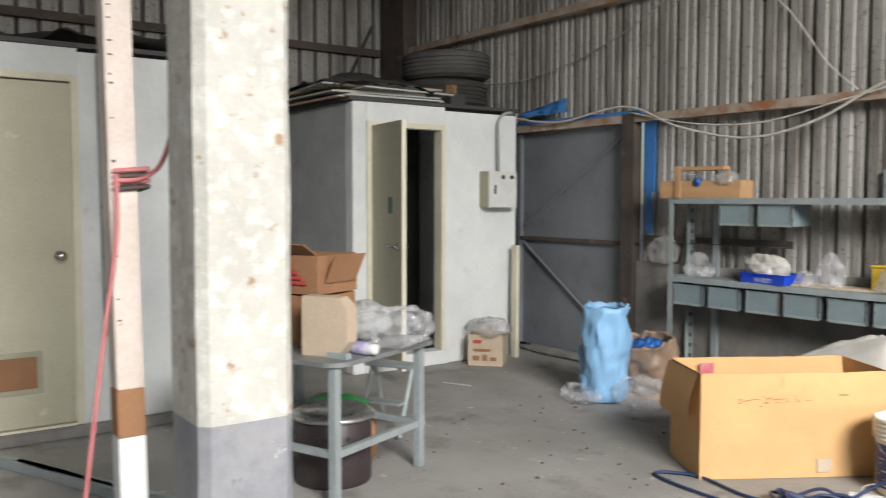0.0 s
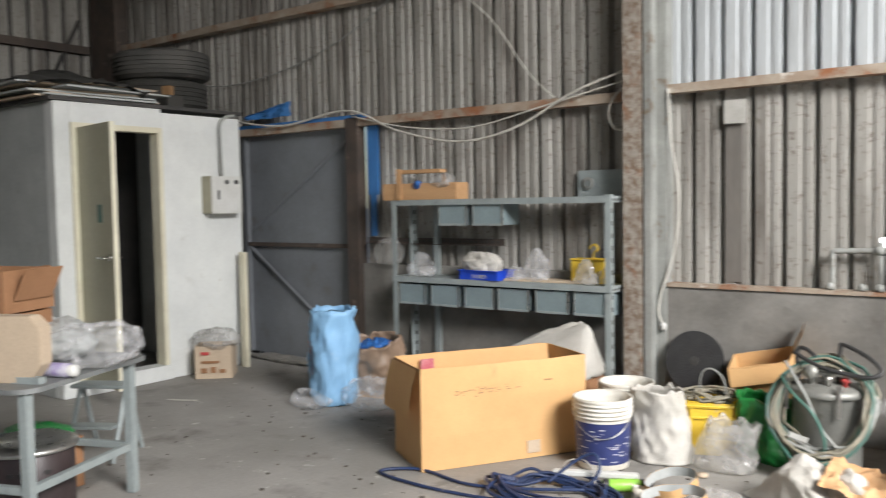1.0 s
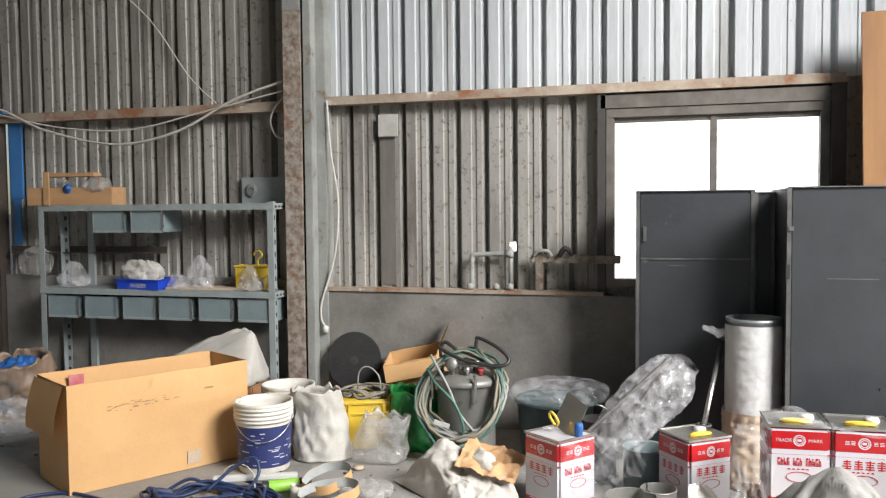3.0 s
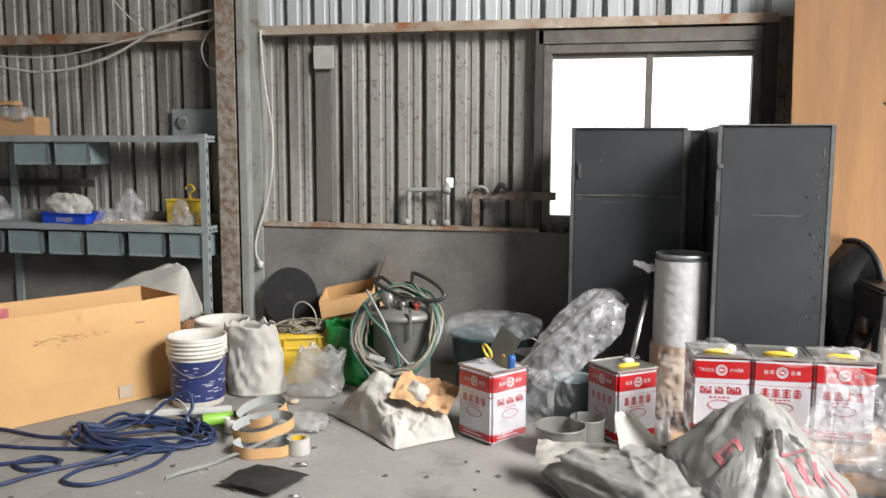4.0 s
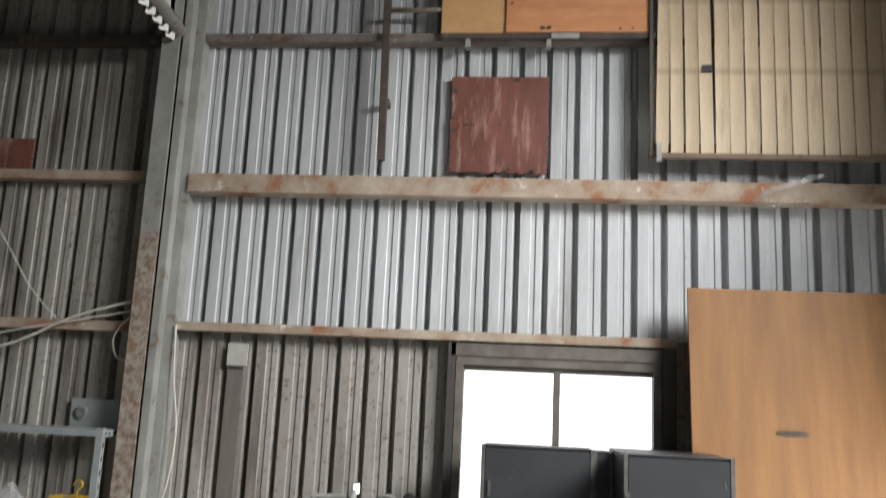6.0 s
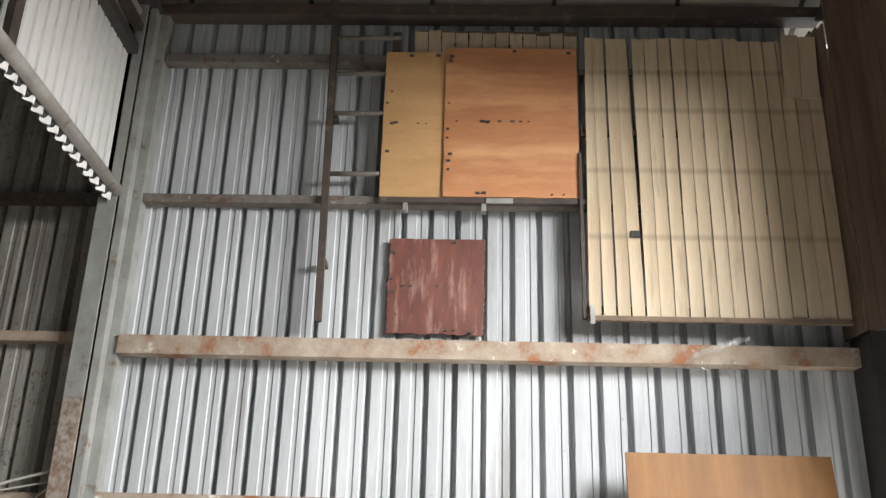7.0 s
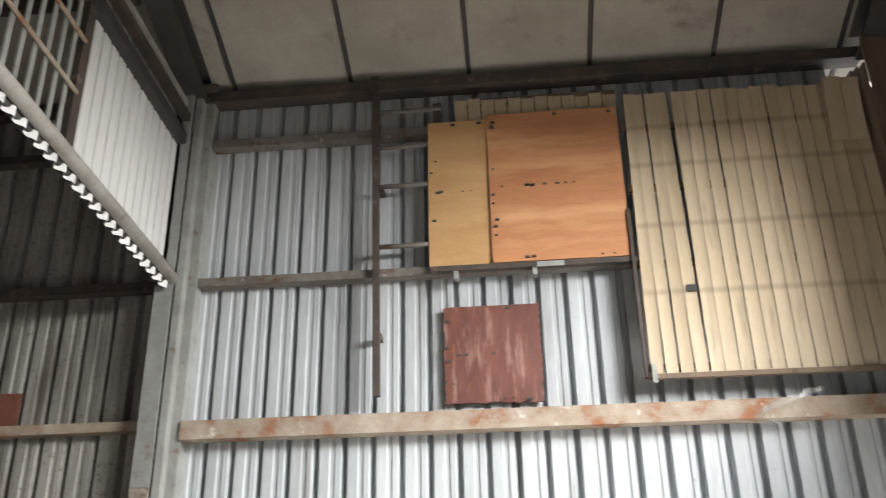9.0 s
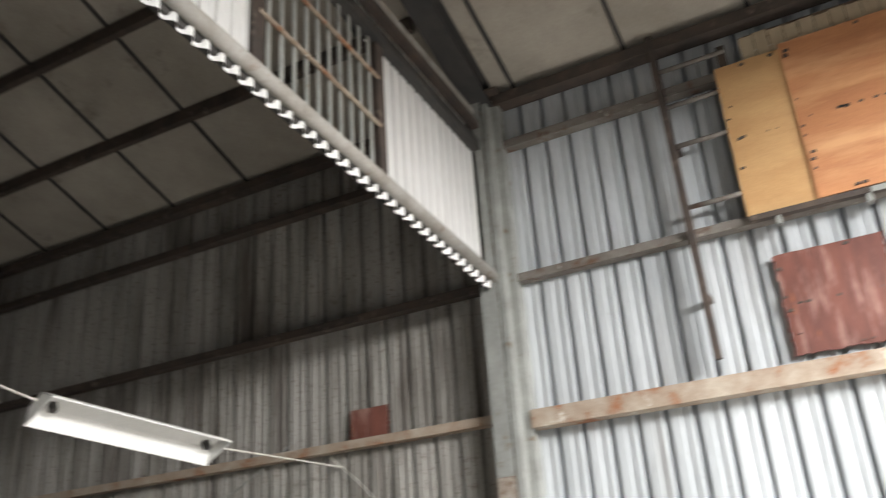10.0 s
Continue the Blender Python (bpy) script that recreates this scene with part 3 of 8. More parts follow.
# north wall: low concrete wall, sheets above it, left free where the window and the gate are
dado = setting("wall_dado", "low bare concrete wall with stains")
bm = B()
grid(bm, 90, 24, lambda u, v: Vector((-1.89 + u * 4.94, 5.0 + 0.004 * noise.noise(Vector((u * 30, v * 6, 1))), v * (0.862 + 0.012 * noise.noise(Vector((u * 25, 2, 0)))))))
part("face", bm, M_DADO, dado, smooth=True)
part("top", bx(-1.89, 3.05, 5.002, 5.2, 0.0, 0.845), M_DADO, dado)
part("face", bx(-4.56, -2.13, 5.03, 5.2, 0, 0.93), M_DADO, dado)
wall_north = setting("wall_north", "profiled metal sheet wall with dirt streaks")
WX0, WX1, WZ0, WZ1 = -0.04, 1.175, 0.945, 1.99
HX0, HX1, HZ0, HZ1 = -0.672, -0.64, 1.125, 1.185
rows = [(-1.9, -1.3, 0.84, 2.14), (-1.3, HX0, 0.84, 2.14), (HX0, HX1, 0.84, HZ0), (HX0, HX1, HZ1, 2.14), (HX1, WX0, 0.84, 2.14),
        (WX0, WX1, WZ1, 2.14), (WX0, WX1, 0.84, WZ0), (WX1, 2.1, 0.84, 2.14), (2.1, EAST, 0.84, 2.14)]
for a0, a1, z0, z1 in rows:
    part("panel", sheet(a0, a1, z0, z1, NORTH, 1), M_SHEET_DIRTY_SHADED, wall_north)
for z0, z1 in ((2.14, 3.12), (3.12, 4.15), (4.15, 5.25)):
    for a0 in (-1.9, -1.05, -0.2, 0.65, 1.5, 2.35):
        part("panel", sheet(a0, min(a0 + 0.85, EAST), z0, z1, NORTH, 1), M_SHEET, wall_north)
for a0 in (-1.9, -1.05, -0.2, 0.65, 1.5):
    part("panel", sheet(a0, min(a0 + 0.85, 2.35), 5.25, 5.7, NORTH + 0.005, 1), M_SHEET, wall_north)
part("panel", sheet(2.35, 2.68, 5.25, 5.7, NORTH + 0.005, 1), M_SHEET, wall_north)
part("panel", sheet(2.68, EAST, 5.25, 5.44, NORTH + 0.005, 1, nz=3, wob=0.09), M_SHEET, wall_north, "torn corner that lets light in")
# left bay sheets: dusty tone, chosen partly to paint in the bay's shade
for z0, z1 in ((0.9, 2.14), (2.14, 3.1), (3.1, 4.12), (4.12, 5.22), (5.22, 5.95)):
    a0 = -4.56 if z1 < 2.2 else WEST
    while a0 < -2.14:
        a1 = min(a0 + 0.85, -2.13)
        part("panel", sheet(a0, a1, z0, z1, NORTH, 1, pitch=0.192, phase=-3.437), M_SHEET_DIRTY_SHADED, wall_north)
        a0 = a1
part("panel", sheet(WEST, -6.12, 0, 2.14, NORTH, 1), M_SHEET_DIRTY_SHADED, wall_north)
part("outer_skin", bx(WEST - 0.1, -6.12, 5.2, 5.26, -0.05, 6.2), M_DARK, wall_north)
part("outer_skin", bx(-4.6, -0.9, 5.2, 5.26, -0.05, 6.2), M_DARK, wall_north)
part("outer_skin", bx(-6.12, -4.6, 5.2, 5.26, 2.2, 6.2), M_DARK, wall_north)
part("outer_skin", bx(-0.9, 2.55, 5.2, 5.26, 2.05, 6.2), M_DARK, wall_north)
part("outer_skin", bx(-0.65, WX0 - 0.05, 5.2, 5.26, -0.05, 2.05), M_DARK, wall_north)
part("outer_skin", bx(WX1 + 0.05, EAST, 5.2, 5.26, -0.05, 5.3), M_DARK, wall_north)


def girt(name, x0, x1, z0, z1, y0=5.0, material=M_RUSTY):
    """A lipped channel fixed flat to the wall: web, two flanges and lips."""
    bm = B()
    t = 0.006
    box(bm, x0, x1, y0, y0 + t, z0, z1)
    box(bm, x0, x1, y0 + t, 5.095, z1 - t, z1)
    box(bm, x0, x1, y0 + t, 5.095, z0, z0 + t)
    ob = part(name, bm, material)
    return tagged(ob, "rusty steel wall rail with dust on its top", "wall rail", "wall rails", "structure")


girt("trim_rail", -1.885, 1.27, 2.094, 2.15, 5.0, M_BEAM)
girt("trim_rail", -1.885, 2.93, 3.008, 3.131, 4.965, M_BEAM)
girt("trim_rail", -1.885, 1.12, 4.078, 4.138, 5.0, M_RAILGREY)
girt("trim_rail", -1.885, 1.1, 5.19, 5.257, 5.0, M_RAILGREY)
girt("trim_rail", -1.93, 2.9, 5.575, 5.665, 4.96, M_BROWN)
for z in (2.07, 3.085, 4.07, 5.17):
    girt("trim_rail", -8.2, -2.14, z, z + 0.065, 5.0, M_BEAM if z < 4 else M_BROWN)
girt("trim_rail", -8.2, -2.14, 5.6, 5.68, 4.98, M_BROWN)
girt("trim_sill", -1.885, -0.07, 0.862, 0.885, 4.985, M_BEAM)


def column(name, label, pieces):
    ob = setting(name, label)
    for nm, dims, m in pieces:
        part(nm, bx(*dims), m, ob, bevel=0.004)
    return ob


column("column_1", "rusty steel wall column with flaking grey paint", [
    ("flange", (-2.135, -2.005, 4.87, 4.885, 0, 2.7), M_RUSTY), ("flange", (-2.135, -2.005, 4.87, 4.885, 2.7, 5.66), M_GALV),
    ("web", (-2.135, -2.07, 4.885, 5.1, 0, 5.66), M_RUSTY), ("back_flange", (-2.005, -1.888, 4.985, 5.1, 0, 5.64), M_GALV),
    ("plate", (-2.004, -1.95, 4.9, 4.985, 0, 5.64), M_GALV),
    ("cap_plate", (-2.2, -1.84, 4.86, 5.09, 5.66, 5.675), M_BROWN)])
column("column_2", "dark dusty steel corner column", [("flange", (-8.2, -7.74, 4.8, 4.83, 0, 5.66), M_BROWN), ("web", (-8.0, -7.95, 4.83, 5.09, 0, 5.66), M_BROWN)])
column("column_3", "steel corner column boarded with brown planks", [("post", (2.83, 3.04, 4.79, 5.09, 0, 3.2), M_DARK)])

# roof: boards and battens, purlins, rafters
bm = B()
for side in (1, -1):
    x = -9.014
    while x < EAST + 0.2:
        for y0, y1 in ((0, 2.55), (2.55, 5.35)):
            z0, z1 = roof_z(y0), roof_z(y1)
            vs = [bm.verts.new((a, side * b, c + d)) for a in (x + 0.004, x + 0.904) for b, c in ((y0, z0), (y1, z1)) for d in (0, 0.05)]
            for f in ((0, 2, 6, 4), (1, 5, 7, 3), (0, 1, 3, 2), (4, 6, 7, 5), (0, 4, 5, 1), (2, 3, 7, 6)):
                bm.faces.new([vs[i] for i in f])
        x += 0.908
setting("ceiling", "dusty brown-grey roof boards with dark joints", bm, M_CEIL)
bm = B()
x = -9.014 + 0.908
while x < EAST:
    for side in (1, -1):
        a, b = (0, roof_z(0)), (5.3, roof_z(5.3))
        vs = [bm.verts.new((x + dx, side * y, z + dz)) for dx in (-0.016, 0.016) for y, z in (a, b) for dz in (-0.018, -0.002)]
        for f in ((0, 2, 6, 4), (1, 5, 7, 3), (0, 1, 3, 2), (4, 6, 7, 5), (0, 4, 5, 1), (2, 3, 7, 6)):
            bm.faces.new([vs[i] for i in f])
    x += 0.908
setting("ceiling_battens", "dark strips over the roof board joints", bm, M_DARK)
for y in (4.2, 3.35, 2.5, 1.65, 0.8, -0.8, -2.5, -4.2):
    z = roof_z(y)
    setting("trim_purlin", "dark dusty steel roof purlin", bx(WEST, -2.2, y - 0.03, y + 0.03, z - 0.12, z - 0.004), M_BROWN)


def rafter(x0, x1, depth, y_end=4.95):
    ob = setting("trim_rafter", "dark steel roof rafter along the slope")
    for side in (1, -1):
        for dz0, dz1, xa, xb in ((-depth, -depth + 0.015, x0, x1), (-0.02, -0.004, x0, x1), (-depth + 0.015, -0.02, (x0 + x1) / 2 - 0.01, (x0 + x1) / 2 + 0.01)):
            bm = B()
            vs = [bm.verts.new((x, side * y, roof_z(y) + dz)) for x in (xa, xb) for y in (0.0, y_end) for dz in (dz0, dz1)]
            for f in ((0, 1, 3, 2), (4, 6, 7, 5), (0, 4, 5, 1), (2, 3, 7, 6), (0, 2, 6, 4), (1, 5, 7, 3)):
                bm.faces.new([vs[i] for i in f])
            part("web" if xb - xa < 0.05 else "flange", bm, M_DARK, ob)
    return ob


rafter(-2.12, -1.92, 0.2)
rafter(2.84, 3.04, 0.22)

# other walls
wall_west = setting("wall_west", "dark profiled metal sheet wall with braces")
for z0, z1 in ((0, 2.0), (2.0, 4.0), (4.0, 6.1)):
    for a0 in (-5, -3.3, -1.6, 0.1, 1.8, 3.5):
        part("panel", sheet(a0, min(a0 + 1.7, 5.1), z0, z1, WEST, -1, "y"), M_SHEET_DIRTY_SHADED, wall_west)
part("panel", bx(WEST - 0.09, WEST - 0.04, -5, 5.1, 0, 7.75), M_DARK, wall_west)
part("rail", bx(WEST, WEST + 0.08, -5, 4.8, 3.06, 3.14), M_BROWN, wall_west)
part("brace", tube(B(), [(WEST + 0.06, 2.2, 3.9), (WEST + 0.06, 3.75, 2.2)], 0.02, 6), M_DARK, wall_west)
part("brace", tube(B(), [(WEST + 0.06, 4.7, 3.4), (WEST + 0.06, 4.1, 2.2)], 0.02, 6), M_DARK, wall_west)

wall_east = setting("wall_east", "shed wall boarded with brown planks above a wide opening")
# plank ends step along y; these unseen edges are set to shape the yard light
y = -5.0
k = 0
while y < 4.78:
    w = 0.105
    part("plank", bx(EAST - 0.012 - 0.004 * (k % 3), EAST + 0.02, y + 0.002, min(y + w, 4.78) - 0.002, (3.32 if y > 3.4 else 4.95 if y > -1.2 else 3.5) + 0.01 * (k % 2), 7.75), M_SLAT_DARK, wall_east)
    y += w
    k += 1
for i in range(3):
    part("plank", bx(2.802, 2.817, 4.78 + i * 0.105, 4.78 + (i + 1) * 0.105 - 0.005, 3.2, 5.4 + 0.04 * i), M_SLAT_DARK, wall_east)
for i in range(3):
    part("plank", bx(2.82 + i * 0.075, 2.892 + i * 0.075, 4.765, 4.78, 3.2 + 0.02 * i, 5.6), M_SLAT_DARK, wall_east)
part("backing", bx(EAST + 0.03, EAST + 0.1, -1.2, 5.2, 4.95, 7.75), M_DARK, wall_east)
# added low opening; the wall above it keeps light off the upper plywood
part("lower_wall", bx(EAST + 0.03, EAST + 0.1, 4.4, 5.2, 0, 1.25), M_DARK, wall_east)
part("lower_wall", bx(EAST + 0.03, EAST + 0.1, 3.4, 5.2, 1.25, 4.95), M_DARK, wall_east)
part("backing", bx(EAST + 0.03, EAST + 0.1, -5, -1.2, 3.5, 7.75), M_DARK, wall_east)
part("lower_wall", bx(EAST + 0.03, EAST + 0.1, -5, -3.1, 0, 3.5), M_DARK, wall_east)

wall_south = setting("wall_south", "profiled metal sheet wall with a wide doorway")
for a0, a1, z0, z1 in ((WEST, -2.2, 0, 7.0), (2.55, EAST, 0, 6.0), (-2.2, 2.55, 3.6, 7.2)):
    part("panel", sheet(a0, a1, z0, z1, SOUTH, -1), M_SHEET_DIRTY_SHADED, wall_south)
    part("backing", bx(a0, a1, SOUTH - 0.12, SOUTH - 0.06, z0, 7.75), M_DARK, wall_south)

# window
window = setting("window_1", "two-pane sliding aluminium window against bright white sky")
bm = B()
box(bm, WX0 - 0.02, WX1 + 0.02, 5.03, 5.12, WZ1 - 0.045, WZ1 + 0.01)
box(bm, WX0 - 0.02, WX1 + 0.02, 5.03, 5.12, WZ0 - 0.03, WZ0 + 0.02)
box(bm, WX0 - 0.02, WX0 + 0.03, 5.03, 5.12, WZ0 + 0.02, WZ1 - 0.045)
box(bm, WX1 - 0.03, WX1 + 0.02, 5.03, 5.12, WZ0 + 0.02, WZ1 - 0.045)
part("frame", bm, M_WINFRAME, window, bevel=0.003)
part("mullion", bx(0.545, 0.585, 5.05, 5.1, WZ0 + 0.02, WZ1 - 0.045), M_WINFRAME, window, bevel=0.003)
part("sash_rail", bx(WX0 + 0.03, 0.545, 5.06, 5.09, WZ1 - 0.075, WZ1 - 0.046), M_WINFRAME, window)
part("sash_rail", bx(0.585, WX1 - 0.03, 5.06, 5.09, WZ1 - 0.075, WZ1 - 0.046), M_WINFRAME, window)
part("head_trim", bx(WX0 - 0.05, WX1 + 0.05, 5.02, 5.09, WZ1 + 0.012, WZ1 + 0.09), M_WINFRAME, window)
part("side_post", bx(WX1 + 0.022, WX1 + 0.1, 4.99, 5.09, 0.87, WZ1 + 0.1), M_DARK, window)
part("side_post", bx(WX0 - 0.07, WX0 - 0.022, 5.02, 5.09, 0.87, WZ1 + 0.1), M_DARK, window)
for a0, a1 in ((WX0 + 0.03, 0.545), (0.585, WX1 - 0.03)):
    g = part("pane", bx(a0, a1, 5.073, 5.078, WZ0 + 0.02, WZ1 - 0.076), M_GLASS, window)
    g.visible_shadow = False
tagged(part("backdrop_sky", bx(-3.2, 6.0, 6.5, 6.52, -0.05, 7.5), M_SKYBACK), "bright overcast sky outside the window", "sky", "", "structure")

# gate at the end of the wall
gate = setting("gate_1", "closed grey sheet steel gate with welded bars")
part("leaf", bx(-6.1, -4.705, 5.09, 5.11, 0.05, 2.13), M_GATE, gate)
part("stile", bx(-6.1, -6.05, 5.055, 5.09, 0.05, 2.13), M_GATE, gate)
part("top_bar", bx(-6.05, -4.705, 5.06, 5.09, 2.08, 2.13), M_GATE, gate)
part("middle_bar", bx(-6.05, -4.705, 5.05, 5.09, 1.05, 1.085), M_BROWN, gate)
for p, q in (((-5.98, 5.065, 1.2), (-4.75, 5.065, 1.97)), ((-6.03, 5.065, 1.04), (-4.95, 5.065, 0.3))):
    part("brace", tube(B(), [p, q], 0.014, 6), M_GATE, gate)
part("post", bx(-4.7, -4.57, 4.99, 5.09, 0, 2.14), M_BROWN, gate, "rusty steel gate post")
part("lintel", bx(-6.12, -4.5, 5.0, 5.05, 2.135, 2.165), M_BLUEPAINT, gate, "blue painted head strip")
part("hanging_strip", bx(-4.5, -4.39, 5.045, 5.06, 1.5, 2.1), M_BLUEPAINT, gate, "blue plastic strip")
part("hanging_strip", bx(-4.485, -4.42, 5.05, 5.062, 1.16, 1.5), M_BLUEPAINT, gate, "blue plastic strip")
bm = B()
grid(bm, 16, 8, lambda u, v: Vector((-5.98 + u * 0.62, 4.99 + 0.05 * noise.noise(Vector((u * 4, v * 3, 7))), 2.215 + v * (0.03 + 0.1 * u) + 0.02 * noise.noise(Vector((u * 5, v * 2, 1))))))
tagged(part("tarpaulin", bm, M_BLUEPAINT, smooth=True), "scrap of blue plastic sheet over the gate head", "tarpaulin")

# partition that hangs over the bay line: sheets, barred opening, rails
part_x = -2.1
curtain = setting("wall_partition", "white corrugated sheet partition hanging under the roof")


def sloped(bm):
    """The partition's rails and sheets climb gently away from the wall."""
    for v in bm.verts:
        v.co.z += (4.84 - v.co.y) * 0.087
    return bm


for a0, a1, zb in ((4.18, 4.87, 4.12), (3.51, 4.18, 4.13), (0.6, 1.45, 4.13), (1.45, 2.29, 4.12)):
    part("panel", sloped(sheet(a0, a1, zb, 5.18, part_x, -1, "y", pitch=0.11, depth=0.02, nz=4, wob=0.02)), M_SHEET_WHITE, curtain)
for a0, a1, z0 in ((3.4, 4.87, 5.3), (1.9, 3.4, 5.46), (0.6, 1.9, 5.58)):
    part("upper_panel", sheet(a0, a1, z0, roof_z(a1) - 0.1, part_x - 0.03, -1, "y", pitch=0.11, depth=0.02), M_SHEET_WHITE, curtain)
part("bottom_rail", sloped(tube(B(), [(part_x + 0.09, 0.6, 4.1), (part_x + 0.09, 4.87, 4.1)], 0.042, 10)), M_RAILPALE, curtain, "pale dusty steel pipe rail", smooth=True)
bm = B()
grid(bm, 330, 5, lambda u, v: Vector((part_x + 0.05 + 0.024 * max(-0.6, math.sin(2 * math.pi * (0.6 + u * 4.27) / 0.1)), 0.6 + u * 4.27, 4.012 + v * 0.05 + 0.02 * noise.noise(Vector((u * 60, 0, 2))) * (1 - v))))
part("lower_rail", sloped(tube(B(), [(part_x + 0.03, 0.6, 4.062), (part_x + 0.03, 4.87, 4.062)], 0.03, 8)), M_DARK, curtain)
part("lower_edge", sloped(bm), M_SHEET_WHITE, curtain, "ragged corrugated lower edge")
part("top_rail", sloped(bx(part_x - 0.02, part_x + 0.07, 0.6, 4.87, 5.17, 5.25)), M_DARK, curtain)
part("upper_rail", sloped(bx(part_x + 0.02, part_x + 0.08, 0.6, 4.87, 5.36, 5.42)), M_BROWN, curtain)
part("upper_rail", sloped(bx(part_x + 0.0, part_x + 0.05, 0.6, 4.87, 5.5, 5.54)), M_RAILPALE, curtain)
part("end_plate", bx(part_x - 0.03, part_x + 0.03, 4.87, 4.9, 4.05, 5.64), M_DARK, curtain)
# unseen southern run, added to block light from the left bay's roof
part("panel", sheet(-4.9, 0.6, 4.3, 5.7, part_x, -1, "y", pitch=0.11, depth=0.02), M_SHEET_WHITE, curtain)
for y in (2.29, 3.46):
    part("jamb", sloped(bx(part_x - 0.01, part_x + 0.03, y - 0.02, y + 0.06, 4.15, 5.17)), M_BROWN, curtain)
for i in range(10):
    part("bar", sloped(bx(part_x + 0.004, part_x + 0.014, 2.39 + i * 0.108, 2.425 + i * 0.108, 4.13, 5.17)), M_GALV, curtain)
for z in (4.55, 4.9):
    part("cross_bar", sloped(tube(B(), [(part_x + 0.03, 2.31, z), (part_x + 0.03, 3.46, z)], 0.014, 6)), M_BEAM, curtain)

# white-painted concrete column
wc = setting("column_4", "white concrete column with flaking paint and grey painted foot")
for nm, z0, z1, m in (("shaft", 0.775, 6.9, M_COLUMN), ("foot", 0.0, 0.775, M_BAND)):
    bm = B()
    c = 0.03
    outline = []
    for sx, sy in ((1, -1), (1, 1), (-1, 1), (-1, -1)):
        for t in (0, 1):
            ex, ey = (c, 0) if (t == 0) == (sx * sy < 0) else (0, c)
            outline.append((-2.31 + sx * (0.14 - ex), 0.655 + sy * (0.15 - ey)))
    n = 40 if nm == "shaft" else 12

    def wc_at(u, v):
        k = u * 24
        i, f = int(k) // 3 % 8, (k - 3 * (int(k) // 3)) / 3
        p, q = outline[i], outline[(i + 1) % 8]
        z = z0 + (z1 - z0) * v
        w = 0.003 * noise.noise(Vector((u * 20, z * 4, 0))) + 0.002 * noise.noise(Vector((u * 60, z * 20, 5)))
        return Vector((p[0] + (q[0] - p[0]) * f + w, p[1] + (q[1] - p[1]) * f + w, z))
    grid(bm, 24, n, wc_at, wrap=True)
    part(nm, bm, m, wc)


# ---- the two small white rooms ----
def plain_door(parent, knob_z, w, h, lever):
    """A door leaf in the x-z plane, hinge at its origin, with handle and latch."""
    leaf = part("door_leaf", bx(0, w, -0.018, 0.018, 0, h), M_DOOR, parent, bevel=0.003)
    part("edge", bx(w, w + 0.004, -0.0178, 0.0178, 0.0, h), M_DOOREDGE, leaf)
    for s in (-1, 1):
        part("rose", lathe(B(), [(0.001, 0), (0.03, 0), (0.027, 0.012), (0.001, 0.014)], 16, pose(w - 0.07, s * 0.018, knob_z, 90 if s < 0 else -90)), M_CHROME, leaf, smooth=True)
        if lever:
            part("handle", tube(B(), [(w - 0.07, s * 0.02, knob_z), (w - 0.07, s * 0.06, knob_z), (w - 0.09, s * 0.066, knob_z), (w - 0.18, s * 0.066, knob_z)], 0.01, 8), M_CHROME, leaf, smooth=True)
        else:
            part("knob", lathe(B(), [(0.001, 0.07), (0.02, 0.068), (0.03, 0.055), (0.026, 0.04), (0.012, 0.03), (0.011, 0.01)], 16, pose(w - 0.07, s * 0.018, knob_z, 90 if s < 0 else -90)), M_CHROME, leaf, smooth=True)
    return leaf


RX = -5.8
room = setting("room_1", "small whitewashed washroom block in the corner")
DY0, DY1, DZ0, DZ1 = 3.23, 3.93, 0.13, 2.03
part("front_wall", bx(RX - 0.12, RX, 3.06, DY0 - 0.04, 0, 2.23), M_WHITE, room, bevel=0.006)
part("front_wall", bx(RX - 0.12, RX, DY1 + 0.04, 4.78, 0, 2.2), M_WHITE, room, bevel=0.006)
part("front_wall", bx(RX - 0.12, RX, DY0 - 0.04, DY1 + 0.04, DZ1 + 0.04, 2.23), M_WHITE, room)
part("threshold", bx(RX - 0.14, RX + 0.03, DY0 - 0.06, DY1 + 0.08, 0, 0.12), M_WHITE, room, bevel=0.01)
# side walls use the matt grey, darker than the white front
part("side_wall", bx(-8.2, RX - 0.12, 3.06, 3.18, 0, 2.23), M_MATT_GREY, room)
part("side_wall", bx(-8.2, RX - 0.12, 4.66, 4.78, 0, 2.2), M_MATT_GREY, room)
part("room_roof", bx(-8.2, RX + 0.02, 3.02, 4.8, 2.232, 2.26), M_DARK, room)
# inner wall behind the doorway takes the dark steel colour
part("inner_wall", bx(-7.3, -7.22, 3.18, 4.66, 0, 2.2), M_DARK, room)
bm = B()
box(bm, RX - 0.1, RX + 0.015, DY0 - 0.042, DY0, DZ0 - 0.01, DZ1 + 0.045)
box(bm, RX - 0.1, RX + 0.015, DY1, DY1 + 0.042, DZ0 - 0.01, DZ1 + 0.045)
box(bm, RX - 0.1, RX + 0.015, DY0, DY1, DZ1, DZ1 + 0.045)
part("door_frame", bm, M_DOOREDGE, room, bevel=0.003)
door = thing("door_1", "cream painted door standing open with lever handle", "door", pose(RX + 0.0, DY0 + 0.02, 0.0, 0, 0, -9), kind="structure")
leaf = plain_door(door, 0.95, 0.62, 1.91, True)
leaf.location = (0, 0, 0.125)
part("sticker", bx(0.36, 0.44, -0.0195, -0.018, 1.2, 1.33), M_HOSEGREEN, leaf, "small green notice")
wv = part("inner_window", bx(-7.2, -7.17, 3.22, 3.6, 1.4, 1.85), M_DOOREDGE, room, "small inner window frame")
